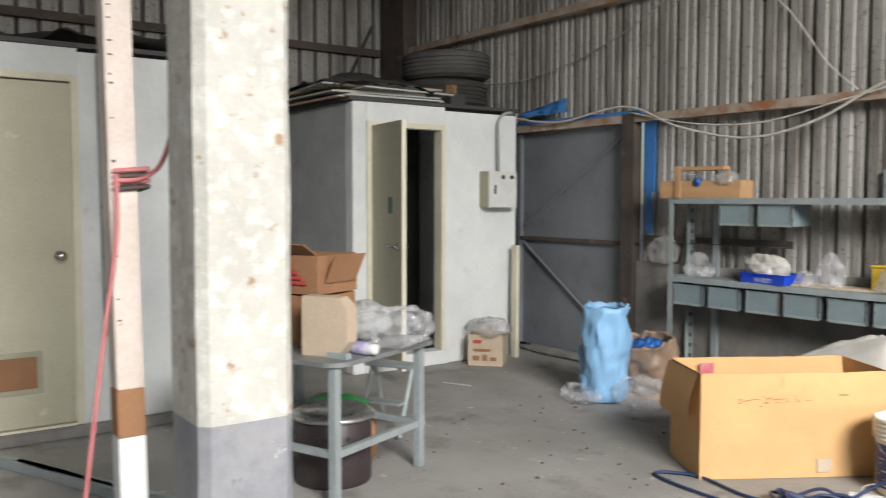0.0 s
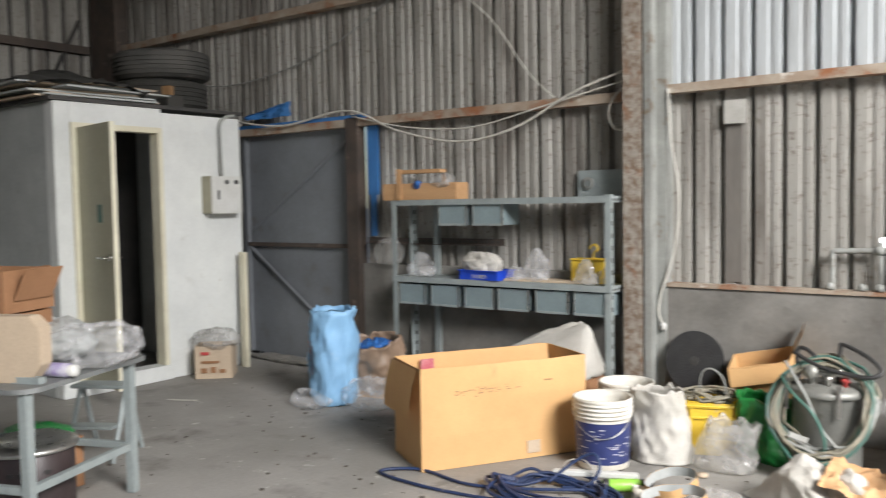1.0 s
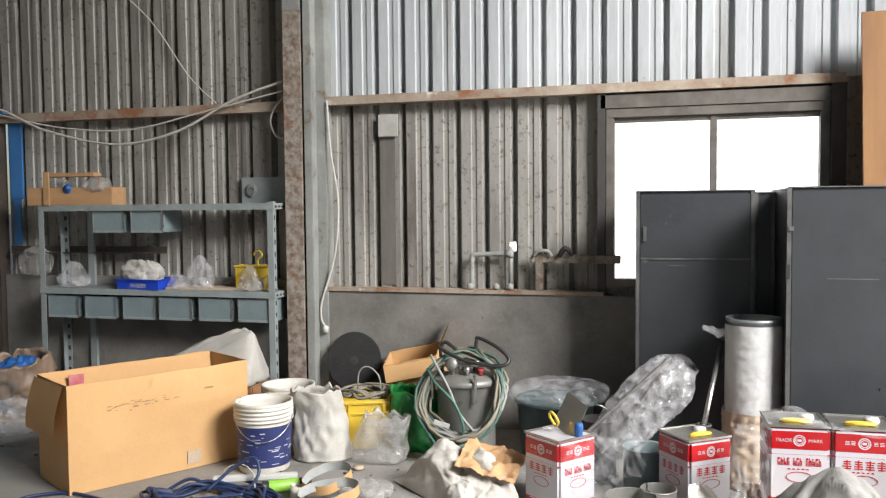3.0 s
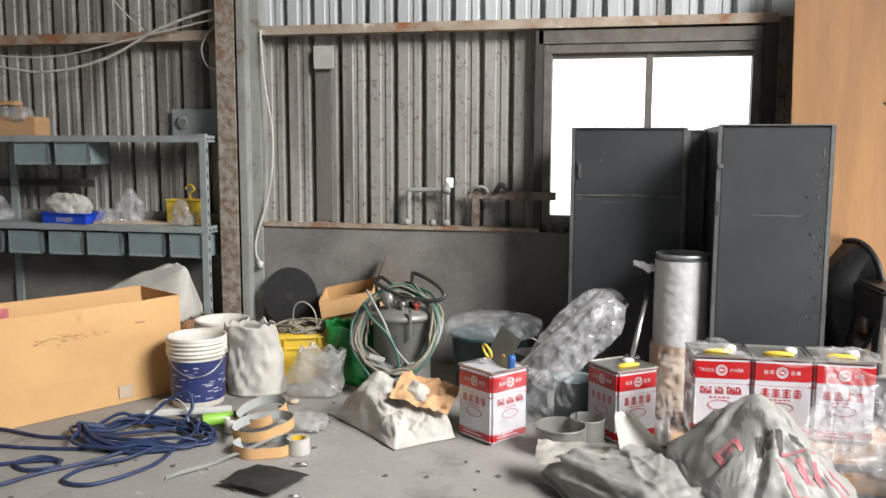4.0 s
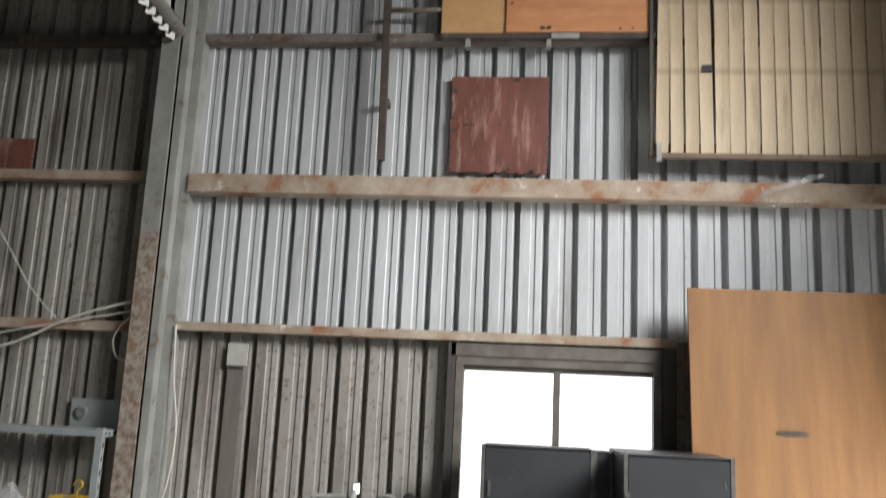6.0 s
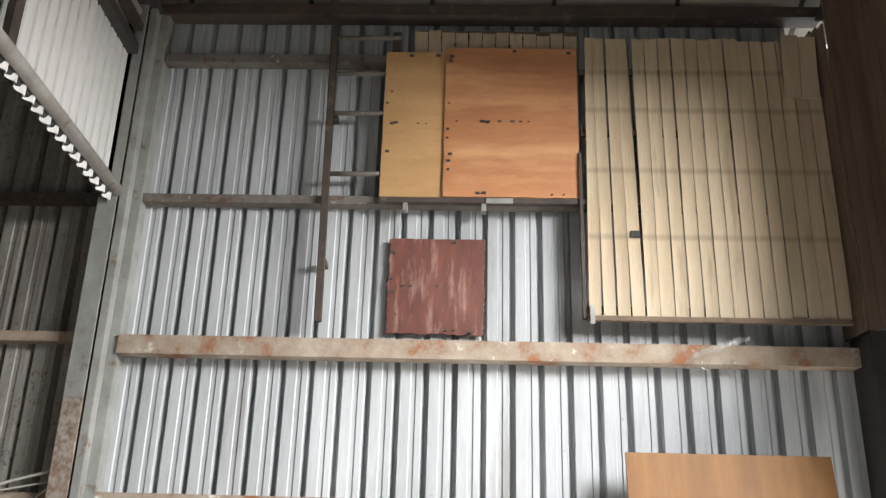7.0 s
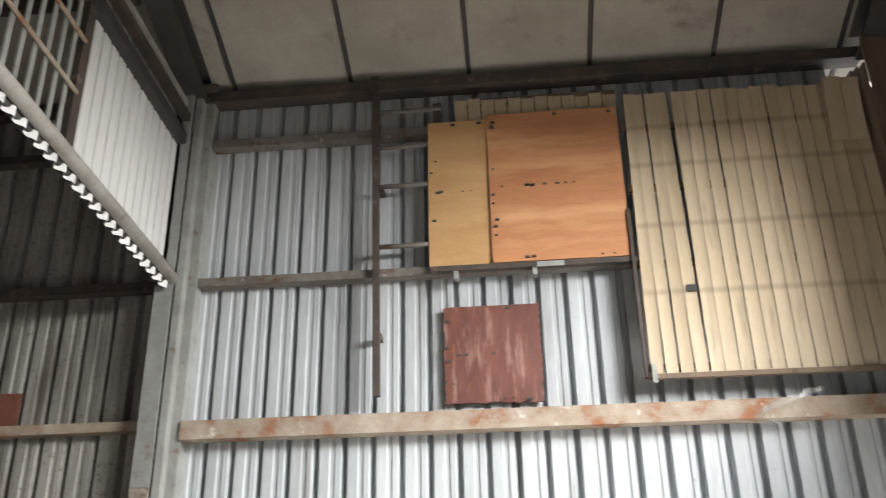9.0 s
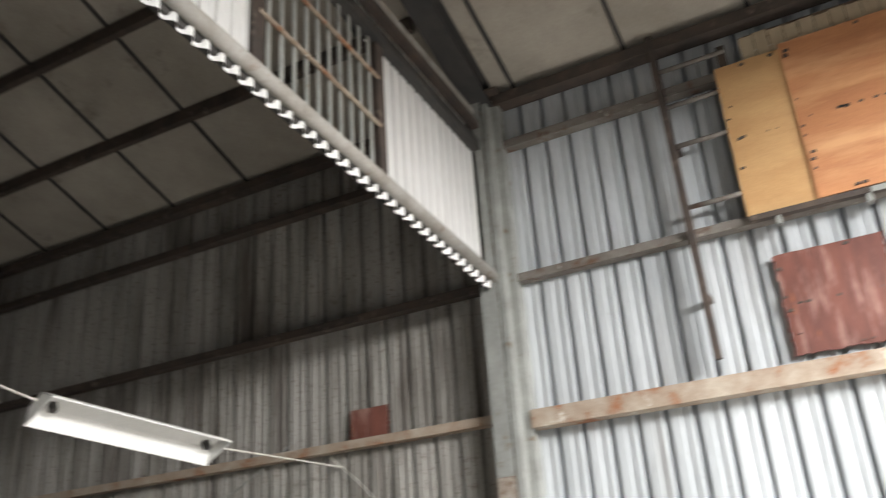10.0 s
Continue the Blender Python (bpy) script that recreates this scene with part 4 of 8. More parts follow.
part("pane", bx(-7.169, -7.165, 3.25, 3.57, 1.43, 1.82), M_SKYBACK, wv, "bright daylight in the window")
inner = thing("wash_basin", "dim white ceramic basin inside the washroom", "basin", pose(-7.02, 3.9, 0))
part("bowl", lathe(B(), [(0.01, 0.62), (0.14, 0.66), (0.24, 0.78), (0.26, 0.82), (0.24, 0.82), (0.1, 0.7), (0.01, 0.69)], 24), M_BOXGREY, inner, smooth=True)
part("pedestal", lathe(B(), [(0.12, 0), (0.09, 0.1), (0.08, 0.5), (0.13, 0.66)], 20), M_BOXGREY, inner, smooth=True)
part("tap", tube(B(), [(-0.16, 0, 0.82), (-0.16, 0, 0.95), (-0.1, 0, 0.98), (-0.05, 0, 0.95)], 0.014, 8), M_CHROME, inner, smooth=True)

LX = -5.22
room2 = setting("room_2", "second small whitewashed room with a closed door")
part("front_wall", bx(LX - 0.12, LX, -0.95, -0.02, 0, 2.33), M_WHITE, room2)
part("front_wall", bx(LX - 0.12, LX, 0.86, 2.18, 0, 2.31), M_WHITE, room2)
part("front_wall", bx(LX - 0.12, LX, -0.02, 0.86, 2.17, 2.33), M_WHITE, room2)
part("side_wall", bx(-8.2, LX - 0.12, 2.06, 2.18, 0, 2.31), M_WHITE, room2)
part("side_wall", bx(-8.2, LX - 0.12, -0.95, -0.83, 0, 2.31), M_WHITE, room2)
part("room_roof", bx(-8.2, LX + 0.02, -1.0, 2.2, 2.332, 2.36), M_DARK, room2)
part("curb", bx(LX, LX + 0.05, -0.95, 2.18, 0, 0.07), M_DADO, room2, bevel=0.01)
bm = B()
box(bm, LX - 0.1, LX + 0.012, 0.815, 0.86, 0.07, 2.17)
box(bm, LX - 0.1, LX + 0.012, -0.02, 0.025, 0.07, 2.17)
box(bm, LX - 0.1, LX + 0.012, 0.025, 0.815, 2.13, 2.17)
box(bm, LX - 0.1, LX + 0.02, 0.025, 0.815, 0.05, 0.085)
part("door_frame", bm, M_DOOREDGE, room2, bevel=0.003)
door2 = thing("door_2", "closed cream door with knob and patched vent", "door", pose(LX - 0.02, 0.03, 0.09, 0, 0, 90), kind="structure")
leaf2 = plain_door(door2, 1.01, 0.78, 2.03, False)
bm = B()
for a in ((0.24, 0.6, 0.2, 0.23), (0.24, 0.6, 0.42, 0.45), (0.24, 0.27, 0.23, 0.42), (0.57, 0.6, 0.23, 0.42)):
    box(bm, a[0], a[1], -0.03, -0.018, a[2], a[3])
part("vent_frame", bm, M_OLIVE, leaf2)
part("vent_patch", bx(0.27, 0.57, -0.022, -0.0181, 0.23, 0.42), M_CARD_DARK, leaf2, "brown board patch")
part("latch_plate", bx(0.785, 0.82, -0.022, -0.012, 0.96, 1.06), M_BROWN, leaf2)


# ---- fixed to the upper wall ----
def rung_ladder():
    ob = thing("ladder", "rusty welded steel wall ladder with short rungs", "ladder", pose(-0.6, 4.965, 3.236))
    part("stile", bx(-0.024, 0.024, -0.022, 0.022, 0, 2.46), M_BROWN, ob, bevel=0.004, m=pose(0, 0, 0, 0, -1.0, 0))
    part("stile", bx(-0.03, 0.03, -0.02, 0.03, 1.6, 2.2), M_BROWN, ob, m=pose(0.42, 0.03, 0))
    for z in (1.05, 1.52, 1.84, 2.14):
        part("rung", tube(B(), [(-0.02, 0, z), (0.2, 0.005, z + 0.004), (0.45, 0.01, z + 0.01)], 0.018, 8), M_RAILGREY, ob, smooth=True)
    for z in (0.4, 1.5):
        part("bracket", bx(-0.02, 0.02, 0.03, 0.13, z, z + 0.04), M_BROWN, ob)


rung_ladder()


def board(name, label, x0, x1, z0, z1, y, t, material, nails=0, group="", torn=0.0):
    """A sheet of board with a slightly uneven outline, nail heads along its rim."""
    ob = thing(name, label, "board", pose((x0 + x1) / 2, y, z0), group)
    w, h = (x1 - x0) / 2, z1 - z0
    bm = B()
    nu, nv = (60, 60) if torn else (24, 24)

    def at(u, v, d):
        e = 0.004 * noise.noise(Vector((u * 9, v * 9, x0 * 5)))
        if torn and min(u, 1 - u, v) < 0.03:
            e += torn * noise.noise(Vector((u * 31, v * 27, x0 * 3))) + torn * 0.5 * noise.noise(Vector((u * 70, v * 70, 2)))
        bow = 0.008 * math.sin(math.pi * u) * math.sin(math.pi * v)
        return Vector(((u * 2 - 1) * w + e, d - bow, v * h + e))
    f = grid(bm, nu, nv, lambda u, v: at(u, v, 0))
    g = grid(bm, nu, nv, lambda u, v: at(u, v, t))
    for i in range(nu - 1):
        bm.faces.new((f[0][i], f[0][i + 1], g[0][i + 1], g[0][i]))
        bm.faces.new((f[-1][i], f[-1][i + 1], g[-1][i + 1], g[-1][i]))
    for j in range(nv - 1):
        bm.faces.new((f[j][0], f[j + 1][0], g[j + 1][0], g[j][0]))
        bm.faces.new((f[j][-1], f[j + 1][-1], g[j + 1][-1], g[j][-1]))
    part("sheet", bm, material, ob)
    rng = random.Random(int(x0 * 100) + 7)
    for i in range(nails):
        side = i % 3
        x = rng.uniform(-w + 0.03, w - 0.03) if side else -w + rng.uniform(0.01, 0.06)
        z = (rng.uniform(0.01, 0.03), h * 0.49, rng.uniform(0, h))[side] if side != 2 else rng.choice((0.02, h * 0.49, h - 0.03)) + rng.uniform(-0.01, 0.01)
        if side == 0:
            z = rng.uniform(0.03, h - 0.03)
        s = rng.uniform(0.005, 0.014)
        part("nail_mark", bx(x - s, x + s * 1.4, -0.011, 0.001, z - s * 0.6, z + s * 0.6), M_BLACKINK, ob)
    return ob


board("plywood_board", "yellow plywood sheet hung high on the wall", -0.245, 0.2, 4.112, 5.25, 4.95, 0.015, M_PLY_PALE, 9, "wall boards")
board("plywood_board", "orange plywood sheet with dark nail marks", 0.185, 1.113, 4.113, 5.275, 4.932, 0.015, M_PLY, 26, "wall boards")
board("board_patch", "red-brown patch board with torn edges", -0.165, 0.475, 3.19, 3.85, 5.05, 0.02, M_REDBOARD, 14, torn=0.014)
board("board_patch", "small dark red-brown patch board", -3.4, -3.075, 3.15, 3.385, 5.06, 0.015, M_REDBOARD, 0, torn=0.02)
for x in (-0.08, 0.45):
    tagged(part("shelf_bracket", bx(x, x + 0.03, 4.94, 5.0, 4.015, 4.105), M_GALV), "small steel bracket under the wall boards", "bracket", "board brackets")
tagged(part("support_rail", bx(-0.24, 1.15, 4.93, 4.985, 4.07, 4.107), M_BROWN), "rusty angle rail carrying the wall boards", "rail")
tagged(part("support_plate", bx(0.48, 0.66, 4.92, 4.929, 4.065, 4.1), M_GALV), "pale steel plate on the rail", "plate")


def slat_panel(x0, x1, z0, z1, y, n, seed, name, label, loose=()):
    ob = thing(name, label, "slat panel", pose(x0, y, z0))
    rng = random.Random(seed)
    w, h = (x1 - x0) / n, z1 - z0
    for i in range(n):
        top = h - rng.uniform(0, 0.025) - 0.03 * i / n
        tilt = rng.uniform(-0.25, 0.25) + (rng.uniform(-4.5, 4.5) if i in loose else 0)
        t = 0.012
        bm = B()
        nv = 14
        gapw = 0.0025 + 0.002 * rng.random() + (0.003 if i in loose else 0)

        def at(u, v, d):
            cup = 0.004 * (u - 0.5) ** 2 * 4
            sway = 0.004 * noise.noise(Vector((i * 1.7, v * 3, seed)))
            lift = 0.035 * (1 - v) ** 3 * noise.noise(Vector((i * 2.3, 1, seed))) if i in loose else 0
            return Vector((gapw + u * (w - 2 * gapw) + sway, d - cup - abs(lift), v * top))
        f = grid(bm, 5, nv, lambda u, v: at(u, v, 0))
        g = grid(bm, 5, nv, lambda u, v: at(u, v, t))
        for j in range(nv - 1):
            bm.faces.new((f[j][0], f[j + 1][0], g[j + 1][0], g[j][0]))
            bm.faces.new((f[j][-1], f[j + 1][-1], g[j + 1][-1], g[j][-1]))
        for k in range(4):
            bm.faces.new((f[0][k], f[0][k + 1], g[0][k + 1], g[0][k]))
            bm.faces.new((f[-1][k], f[-1][k + 1], g[-1][k + 1], g[-1][k]))
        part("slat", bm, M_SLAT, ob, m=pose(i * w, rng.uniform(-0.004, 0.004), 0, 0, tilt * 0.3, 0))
    for z in (0.02, h * 0.35, h * 0.62, h * 0.85):
        part("batten", bx(0, x1 - x0, t + 0.008, t + 0.03, z, z + 0.05), M_SLAT_DARK, ob)
    return ob


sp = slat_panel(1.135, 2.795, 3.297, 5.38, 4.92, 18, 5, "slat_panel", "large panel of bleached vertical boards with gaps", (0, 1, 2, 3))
part("bottom_rail", bx(-0.01, 1.66, -0.01, 0.03, -0.03, 0.0), M_SLAT_DARK, sp)
part("side_rail", bx(-0.03, -0.008, -0.005, 0.04, -0.02, 1.15), M_BROWN, sp)
part("corner_hook", bx(0.01, 0.04, -0.03, -0.01, -0.06, 0.06), M_GALV, sp)
part("hole", bx(0.295, 0.355, -0.014, -0.0055, 0.535, 0.58), M_BLACK, sp, "small square hole")
lo = thing("loose_board", "short pale board end bent away from the panel", "board", pose(2.53, 4.885, 4.87))
for i in range(2):
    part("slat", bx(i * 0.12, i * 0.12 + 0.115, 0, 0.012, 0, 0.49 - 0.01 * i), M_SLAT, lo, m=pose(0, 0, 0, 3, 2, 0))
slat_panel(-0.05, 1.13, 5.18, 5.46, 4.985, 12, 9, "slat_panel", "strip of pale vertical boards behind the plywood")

# frayed plastic strip on the heavy rail
fr = thing("plastic_scrap", "torn strip of pale plastic caught on the rail", "plastic scrap", pose(1.98, 4.95, 3.03))
bm = B()
grid(bm, 14, 4, lambda u, v: Vector((-0.2 + u * 0.36, -0.03 - 0.04 * math.sin(u * 3), 0.0 + 0.12 * u + v * 0.035 + 0.02 * noise.noise(Vector((u * 6, v, 2))))))
part("strip", bm, M_FILM_DUSTY, fr, smooth=True)
rng = random.Random(4)
for i in range(9):
    x = rng.uniform(-0.28, 0.1)
    part("thread", tube(B(), spline([(x, -0.02, 0.0), (x + rng.uniform(-0.05, 0.05), -0.03, -0.05), (x + rng.uniform(-0.12, 0.12), -0.025, -0.1 + rng.uniform(-0.03, 0.03))], 5), 0.0018, 4), M_FILM_DUSTY, fr)

# leaning plywood sheet
lean = thing("plywood_sheet", "tall varnished brown plywood sheet leaning on the wall", "plywood", pose(1.31, 4.5, 0.0, -7.4, 0, 0))
part("sheet", bx(0, 1.2, 0, 0.014, 0.03, 2.46), M_PLY_LEAN, lean, bevel=0.002)
part("smear", heap((0.09, 0.012, 0.026), 0.004, 20, 3, nu=16, nv=8), M_BLACKINK, lean, "dark smear of old glue", m=pose(0.545, -0.002, 1.62))

# pipes, tap and rack on the low wall
pipe = thing("water_pipe", "old grey water pipe bend on the low wall", "pipe", pose(-0.785, 5.03, 0.89))
part("pipe_run", tube(B(), spline([(-0.12, 0, -0.01), (-0.12, 0, 0.19), (-0.11, 0, 0.215), (-0.08, 0, 0.22), (0.12, 0, 0.225)], 5), 0.016, 10), M_GALV, pipe, smooth=True)
part("riser", tube(B(), [(0.13, 0.01, 0.0), (0.13, 0.01, 0.27)], 0.014, 10), M_GALV, pipe, smooth=True)
part("collar", lathe(B(), [(0.001, 0), (0.024, 0), (0.024, 0.05), (0.001, 0.05)], 12, pose(0.1, 0, 0.225, 0, 90, 0)), M_GALV, pipe, smooth=True)
for x in (-0.13, 0.04, 0.13):
    part("stub", lathe(B(), [(0.001, 0), (0.026, 0), (0.02, 0.03), (0.001, 0.04)], 10, pose(x, -0.01, 0)), M_GALV, pipe, smooth=True)
rack = thing("pipe_rack", "rusty iron bracket with pipe clamps", "bracket", pose(-0.47, 5.0, 0.885))
part("upright", bx(-0.02, 0.025, 0, 0.04, 0, 0.24), M_RUSTY, rack, bevel=0.004)
part("arm", bx(-0.05, 0.5, 0.005, 0.035, 0.175, 0.225), M_RUSTY, rack, bevel=0.004)
part("clamp", tube(B(), spline([(-0.03, -0.01, 0.22), (0.0, -0.02, 0.25), (0.06, -0.02, 0.25), (0.08, -0.01, 0.22)], 4), 0.012, 8), M_GALV, rack, smooth=True)
part("clamp", tube(B(), spline([(0.13, -0.01, 0.22), (0.17, -0.03, 0.27), (0.21, -0.01, 0.23)], 4), 0.016, 8), M_DARK, rack, smooth=True)
tagged(part("debris", heap((0.32, 0.05, 0.03), 0.015, 14, 2, nu=60, nv=12), M_DEBRIS, m=pose(-0.35, 5.06, 0.846)), "heap of dirt and chips on the low wall", "debris", kind="stuff")
tagged(part("wall_plate", bx(-1.545, -1.41, 5.06, 5.075, 1.88, 2.025), M_WALLPLATE, bevel=0.002), "small pale plastic junction plate on the sheet wall", "junction plate")
# thin plate that draws a dirt streak on the sheet
tagged(part("stain_strip", bx(-1.545, -1.44, 5.092, 5.097, 0.9, 1.875), M_STREAK), "dark dirt streak on the sheet wall below the plate", "metal strip")
sw = thing("socket_panel", "grey steel socket panel fixed on the wall", "panel", pose(-2.42, 5.06, 1.44))
part("plate", bx(-0.14, 0.2, 0, 0.03, 0, 0.19), M_SHELF, sw, bevel=0.003)
part("socket", lathe(B(), [(0.02, 0), (0.045, 0), (0.045, 0.015), (0.02, 0.012)], 20, pose(-0.06, 0, 0.1, 90, 0, 0)), M_GALV, sw, smooth=True)

# wires
def wire(name, label, pts, r, material=M_WIRE):
    return tagged(part(name, tube(B(), spline(pts, 8), r, 6), material, smooth=True), label, "cable", "wall cables")


wire("cable", "white cable hanging in a loop along the wall", [(-6.6, 4.9, 2.33), (-6.0, 4.95, 2.2), (-5.4, 4.96, 2.13), (-4.65, 4.97, 2.2), (-4.1, 4.96, 2.0), (-3.5, 4.95, 1.88), (-3.0, 4.95, 1.95), (-2.55, 4.95, 2.15), (-2.16, 4.94, 2.26)], 0.009)
wire("cable", "thin white cable sagging along the wall", [(-4.6, 4.975, 2.15), (-4.0, 4.97, 2.02), (-3.4, 4.97, 1.98), (-2.8, 4.965, 2.08), (-2.16, 4.955, 2.2)], 0.006)
wire("cable", "thin dark cable running up the sheet wall", [(-2.7, 4.99, 2.14), (-2.95, 5.05, 2.35), (-3.25, 5.06, 2.75), (-3.6, 5.06, 3.06)], 0.005, M_WIRE)
wire("cable", "thin grey cable across the upper wall", [(-7.6, 5.05, 2.95), (-6.6, 5.06, 2.6), (-5.6, 5.06, 2.62), (-4.7, 5.06, 2.85), (-4.0, 5.06, 3.2)], 0.006, M_GALV)
wire("cable", "short white cable curl beside the column", [(-2.16, 4.97, 2.17), (-2.24, 4.97, 2.1), (-2.28, 4.97, 2.0), (-2.24, 4.97, 1.9), (-2.16, 4.97, 1.88)], 0.007)
wire("cable", "white cable hanging down beside the column", [(-1.87, 4.975, 2.12), (-1.85, 4.975, 1.8), (-1.8, 4.975, 1.45), (-1.83, 4.975, 1.1), (-1.92, 4.965, 0.8), (-1.93, 4.965, 0.68), (-1.9, 4.965, 0.62)], 0.007)
tagged(part("plug", lathe(B(), [(0.001, 0), (0.018, 0.005), (0.02, 0.04), (0.008, 0.05)], 10, pose(-1.9, 4.965, 0.58)), M_BOXGREY, smooth=True), "small white plug at the cable end", "plug")

# hanging lamp
A, Bq = Vector((-3.754, 2.58, 3.08)), Vector((-3.62, 3.83, 2.985))
lampd = (Bq - A).normalized()
lamp = thing("fluorescent_lamp", "white fluorescent trough lamp hung on wires", "lamp", Matrix.Translation(A) @ lampd.to_track_quat("Y", "Z").to_matrix().to_4x4() @ pose(0, 0, 0, 0, -28, 0))
L = (Bq - A).length
bm = B()
prof = [(-0.13, -0.05), (-0.124, -0.056), (-0.05, 0.025), (0.05, 0.025), (0.124, -0.056), (0.13, -0.05), (0.055, 0.04), (-0.055, 0.04)]
r0 = [bm.verts.new((x, 0, z)) for x, z in prof]
r1 = [bm.verts.new((x, L, z)) for x, z in prof]
for i in range(8):
    bm.faces.new((r0[i], r0[(i + 1) % 8], r1[(i + 1) % 8], r1[i]))
part("reflector", bm, M_LAMPWHITE, lamp)
for y in (0.09, L - 0.09):
    part("lamp_holder", bx(-0.02, 0.02, y - 0.02, y + 0.02, -0.03, 0.03), M_DARK, lamp, "dark lamp holder", bevel=0.004)
for y in (0.004, L - 0.004):
    bm = B()
    a = [bm.verts.new((x, y + d, z)) for d in (-0.004, 0.004) for x, z in ((-0.122, -0.052), (0.122, -0.052), (0.05, 0.03), (-0.05, 0.03))]
    for f in ((0, 1, 2, 3), (7, 6, 5, 4), (0, 4, 5, 1), (1, 5, 6, 2), (2, 6, 7, 3), (3, 7, 4, 0)):
        bm.faces.new([a[k] for k in f])
    part("end_plate", bm, M_BOXGREY, lamp)
for p, q in (((0, 0, 0.02), (-0.02, -1.6, 0.35)), ((0, L, 0.0), (0.02, L + 1.28, 0.09))):
    part("hanger_wire", tube(B(), [p, q], 0.006, 6), M_WIRE, lamp)


# ---- metal shelving ----
SX0, SX1, SY0, SY1 = -4.01, -2.17, 4.765, 5.02
shelf = thing("shelving_rack", "blue-grey slotted steel shelving rack with two decks", "shelving")
for x, s in ((SX0, 1), (SX1, -1)):
    for y, q in ((SY0, 1), (SY1, -1)):
        bm = B()
        box(bm, x, x + s * 0.042, y, y + q * 0.004, 0, 1.46)
        box(bm, x, x + s * 0.004, y + q * 0.004, y + q * 0.042, 0, 1.46)
        post = part("post", bm, M_SHELF, shelf)
        for i in range(18):
            z = 0.06 + i * 0.08
            part("slot", bx(min(x - s * 0.001, x + s * 0.005), max(x - s * 0.001, x + s * 0.005), y + q * 0.014, y + q * 0.03, z, z + 0.03) if q > 0 else bx(x + s * 0.01, x + s * 0.03, y - 0.006, y - 0.0045, z, z + 0.03), M_DARK, post)
for z in (0.838, 1.42):
    d = part("deck", bx(SX0 + 0.005, SX1 - 0.005, SY0 + 0.006, SY1 - 0.006, z + 0.02, z + 0.028), M_SHELF, shelf)
    part("front_edge", bx(SX0 - 0.002, SX1 + 0.002, SY0 - 0.004, SY0 - 0.0005, z - 0.012, z + 0.03), M_SHELF, d)
    part("back_edge", bx(SX0 - 0.002, SX1 + 0.002, SY1 + 0.0005, SY1 + 0.004, z - 0.012, z + 0.03), M_SHELF, d)
    for x in (SX0 - 0.005, SX1 + 0.001):
        e = part("side_edge", bx(x, x + 0.004, SY0, SY1, z - 0.012, z + 0.03), M_SHELF, d)
for z in (0.838, 1.42):
    for i in range(5):
        part("slot", bx(SX1 + 0.005, SX1 + 0.0065, SY0 + 0.02 + i * 0.046, SY0 + 0.045 + i * 0.046, z, z + 0.014), M_DARK, shelf)


def hung_bin(group):
    """A steel drawer bin: body with a lip, front fold and pull."""
    ob = thing("storage_bin", "blue-grey steel bin hung under a shelf deck", "bin", group=group)
    bm = B()
    w, d, h, t = 0.12, 0.23, 0.15, 0.003
    box(bm, -w, w, 0, t, 0, h)
    box(bm, -w, w, d - t, d, 0, h)
    box(bm, -w, -w + t, t, d - t, 0, h)
    box(bm, w - t, w, t, d - t, 0, h)
    box(bm, -w + t, w - t, t, d - t, 0, t)
    part("body", bm, M_BIN, ob)
    part("front_lip", bx(-w - 0.004, w + 0.004, -0.006, 0, -0.004, 0.012), M_SHELF, ob, bevel=0.001)
    part("corner_fold", bx(w, w + 0.006, -0.006, 0.008, 0.0, h), M_STEEL, ob)
    part("corner_fold", bx(-w - 0.006, -w, -0.006, 0.008, 0.0, h), M_STEEL, ob)
    return ob


first = hung_bin("bins under the shelf")
spots = [(-3.834, 0.66), (-3.524, 0.66), (-3.212, 0.662), (-2.924, 0.664), (-2.615, 0.666), (-2.32, 0.667), (-3.441, 1.26), (-3.131, 1.26)]
first.matrix_basis = pose(spots[0][0], 4.78, spots[0][1])
for x, z in spots[1:]:
    copy_thing(first, pose(x, 4.78, z))
# angle rail behind the rack
rail = thing("angle_rail", "dusty slotted angle iron behind the rack", "rail", pose(-4.5, 5.03, 1.1))
part("angle", bx(0, 1.35, 0, 0.006, 0, 0.05), M_BROWN, rail)
part("flange", bx(0, 1.35, -0.04, 0, 0, 0.005), M_BROWN, rail)
for i in range(26):
    part("slot", bx(0.03 + i * 0.05, 0.055 + i * 0.05, -0.0015, -0.0002, 0.018, 0.034), M_BLACK, rail)
tagged(part("upright", bx(-3.79, -3.74, 5.0, 5.025, 0, 1.43), M_SHELF), "dented grey slotted upright behind the rack", "upright")

# wooden tool tote on top
tote = thing("tool_tote", "open wooden tool tote with a bar handle", "tool box", pose(-3.78, 4.83, 1.449, 0, 0, 4))
part("side", bx(-0.31, 0.36, -0.06, -0.045, 0, 0.125), M_WOOD, tote, bevel=0.002)
part("side", bx(-0.31, 0.36, 0.1, 0.115, 0, 0.125), M_WOOD, tote, bevel=0.002)
part("floor_board", bx(-0.31, 0.36, -0.045, 0.1, 0, 0.012), M_WOOD, tote)
for x in (-0.31, 0.345):
    part("end_board", bx(x, x + 0.015, -0.045, 0.1, 0.012, 0.125), M_WOOD, tote)
part("upright", bx(-0.17, -0.125, -0.075, -0.06, 0, 0.235), M_WOOD, tote, bevel=0.002)
part("upright", bx(0.18, 0.21, 0.03, 0.045, 0.012, 0.22), M_WOOD, tote, bevel=0.002)
part("handle", bx(-0.17, 0.22, -0.06, 0.04, 0.2, 0.228), M_WOOD, tote, bevel=0.004)
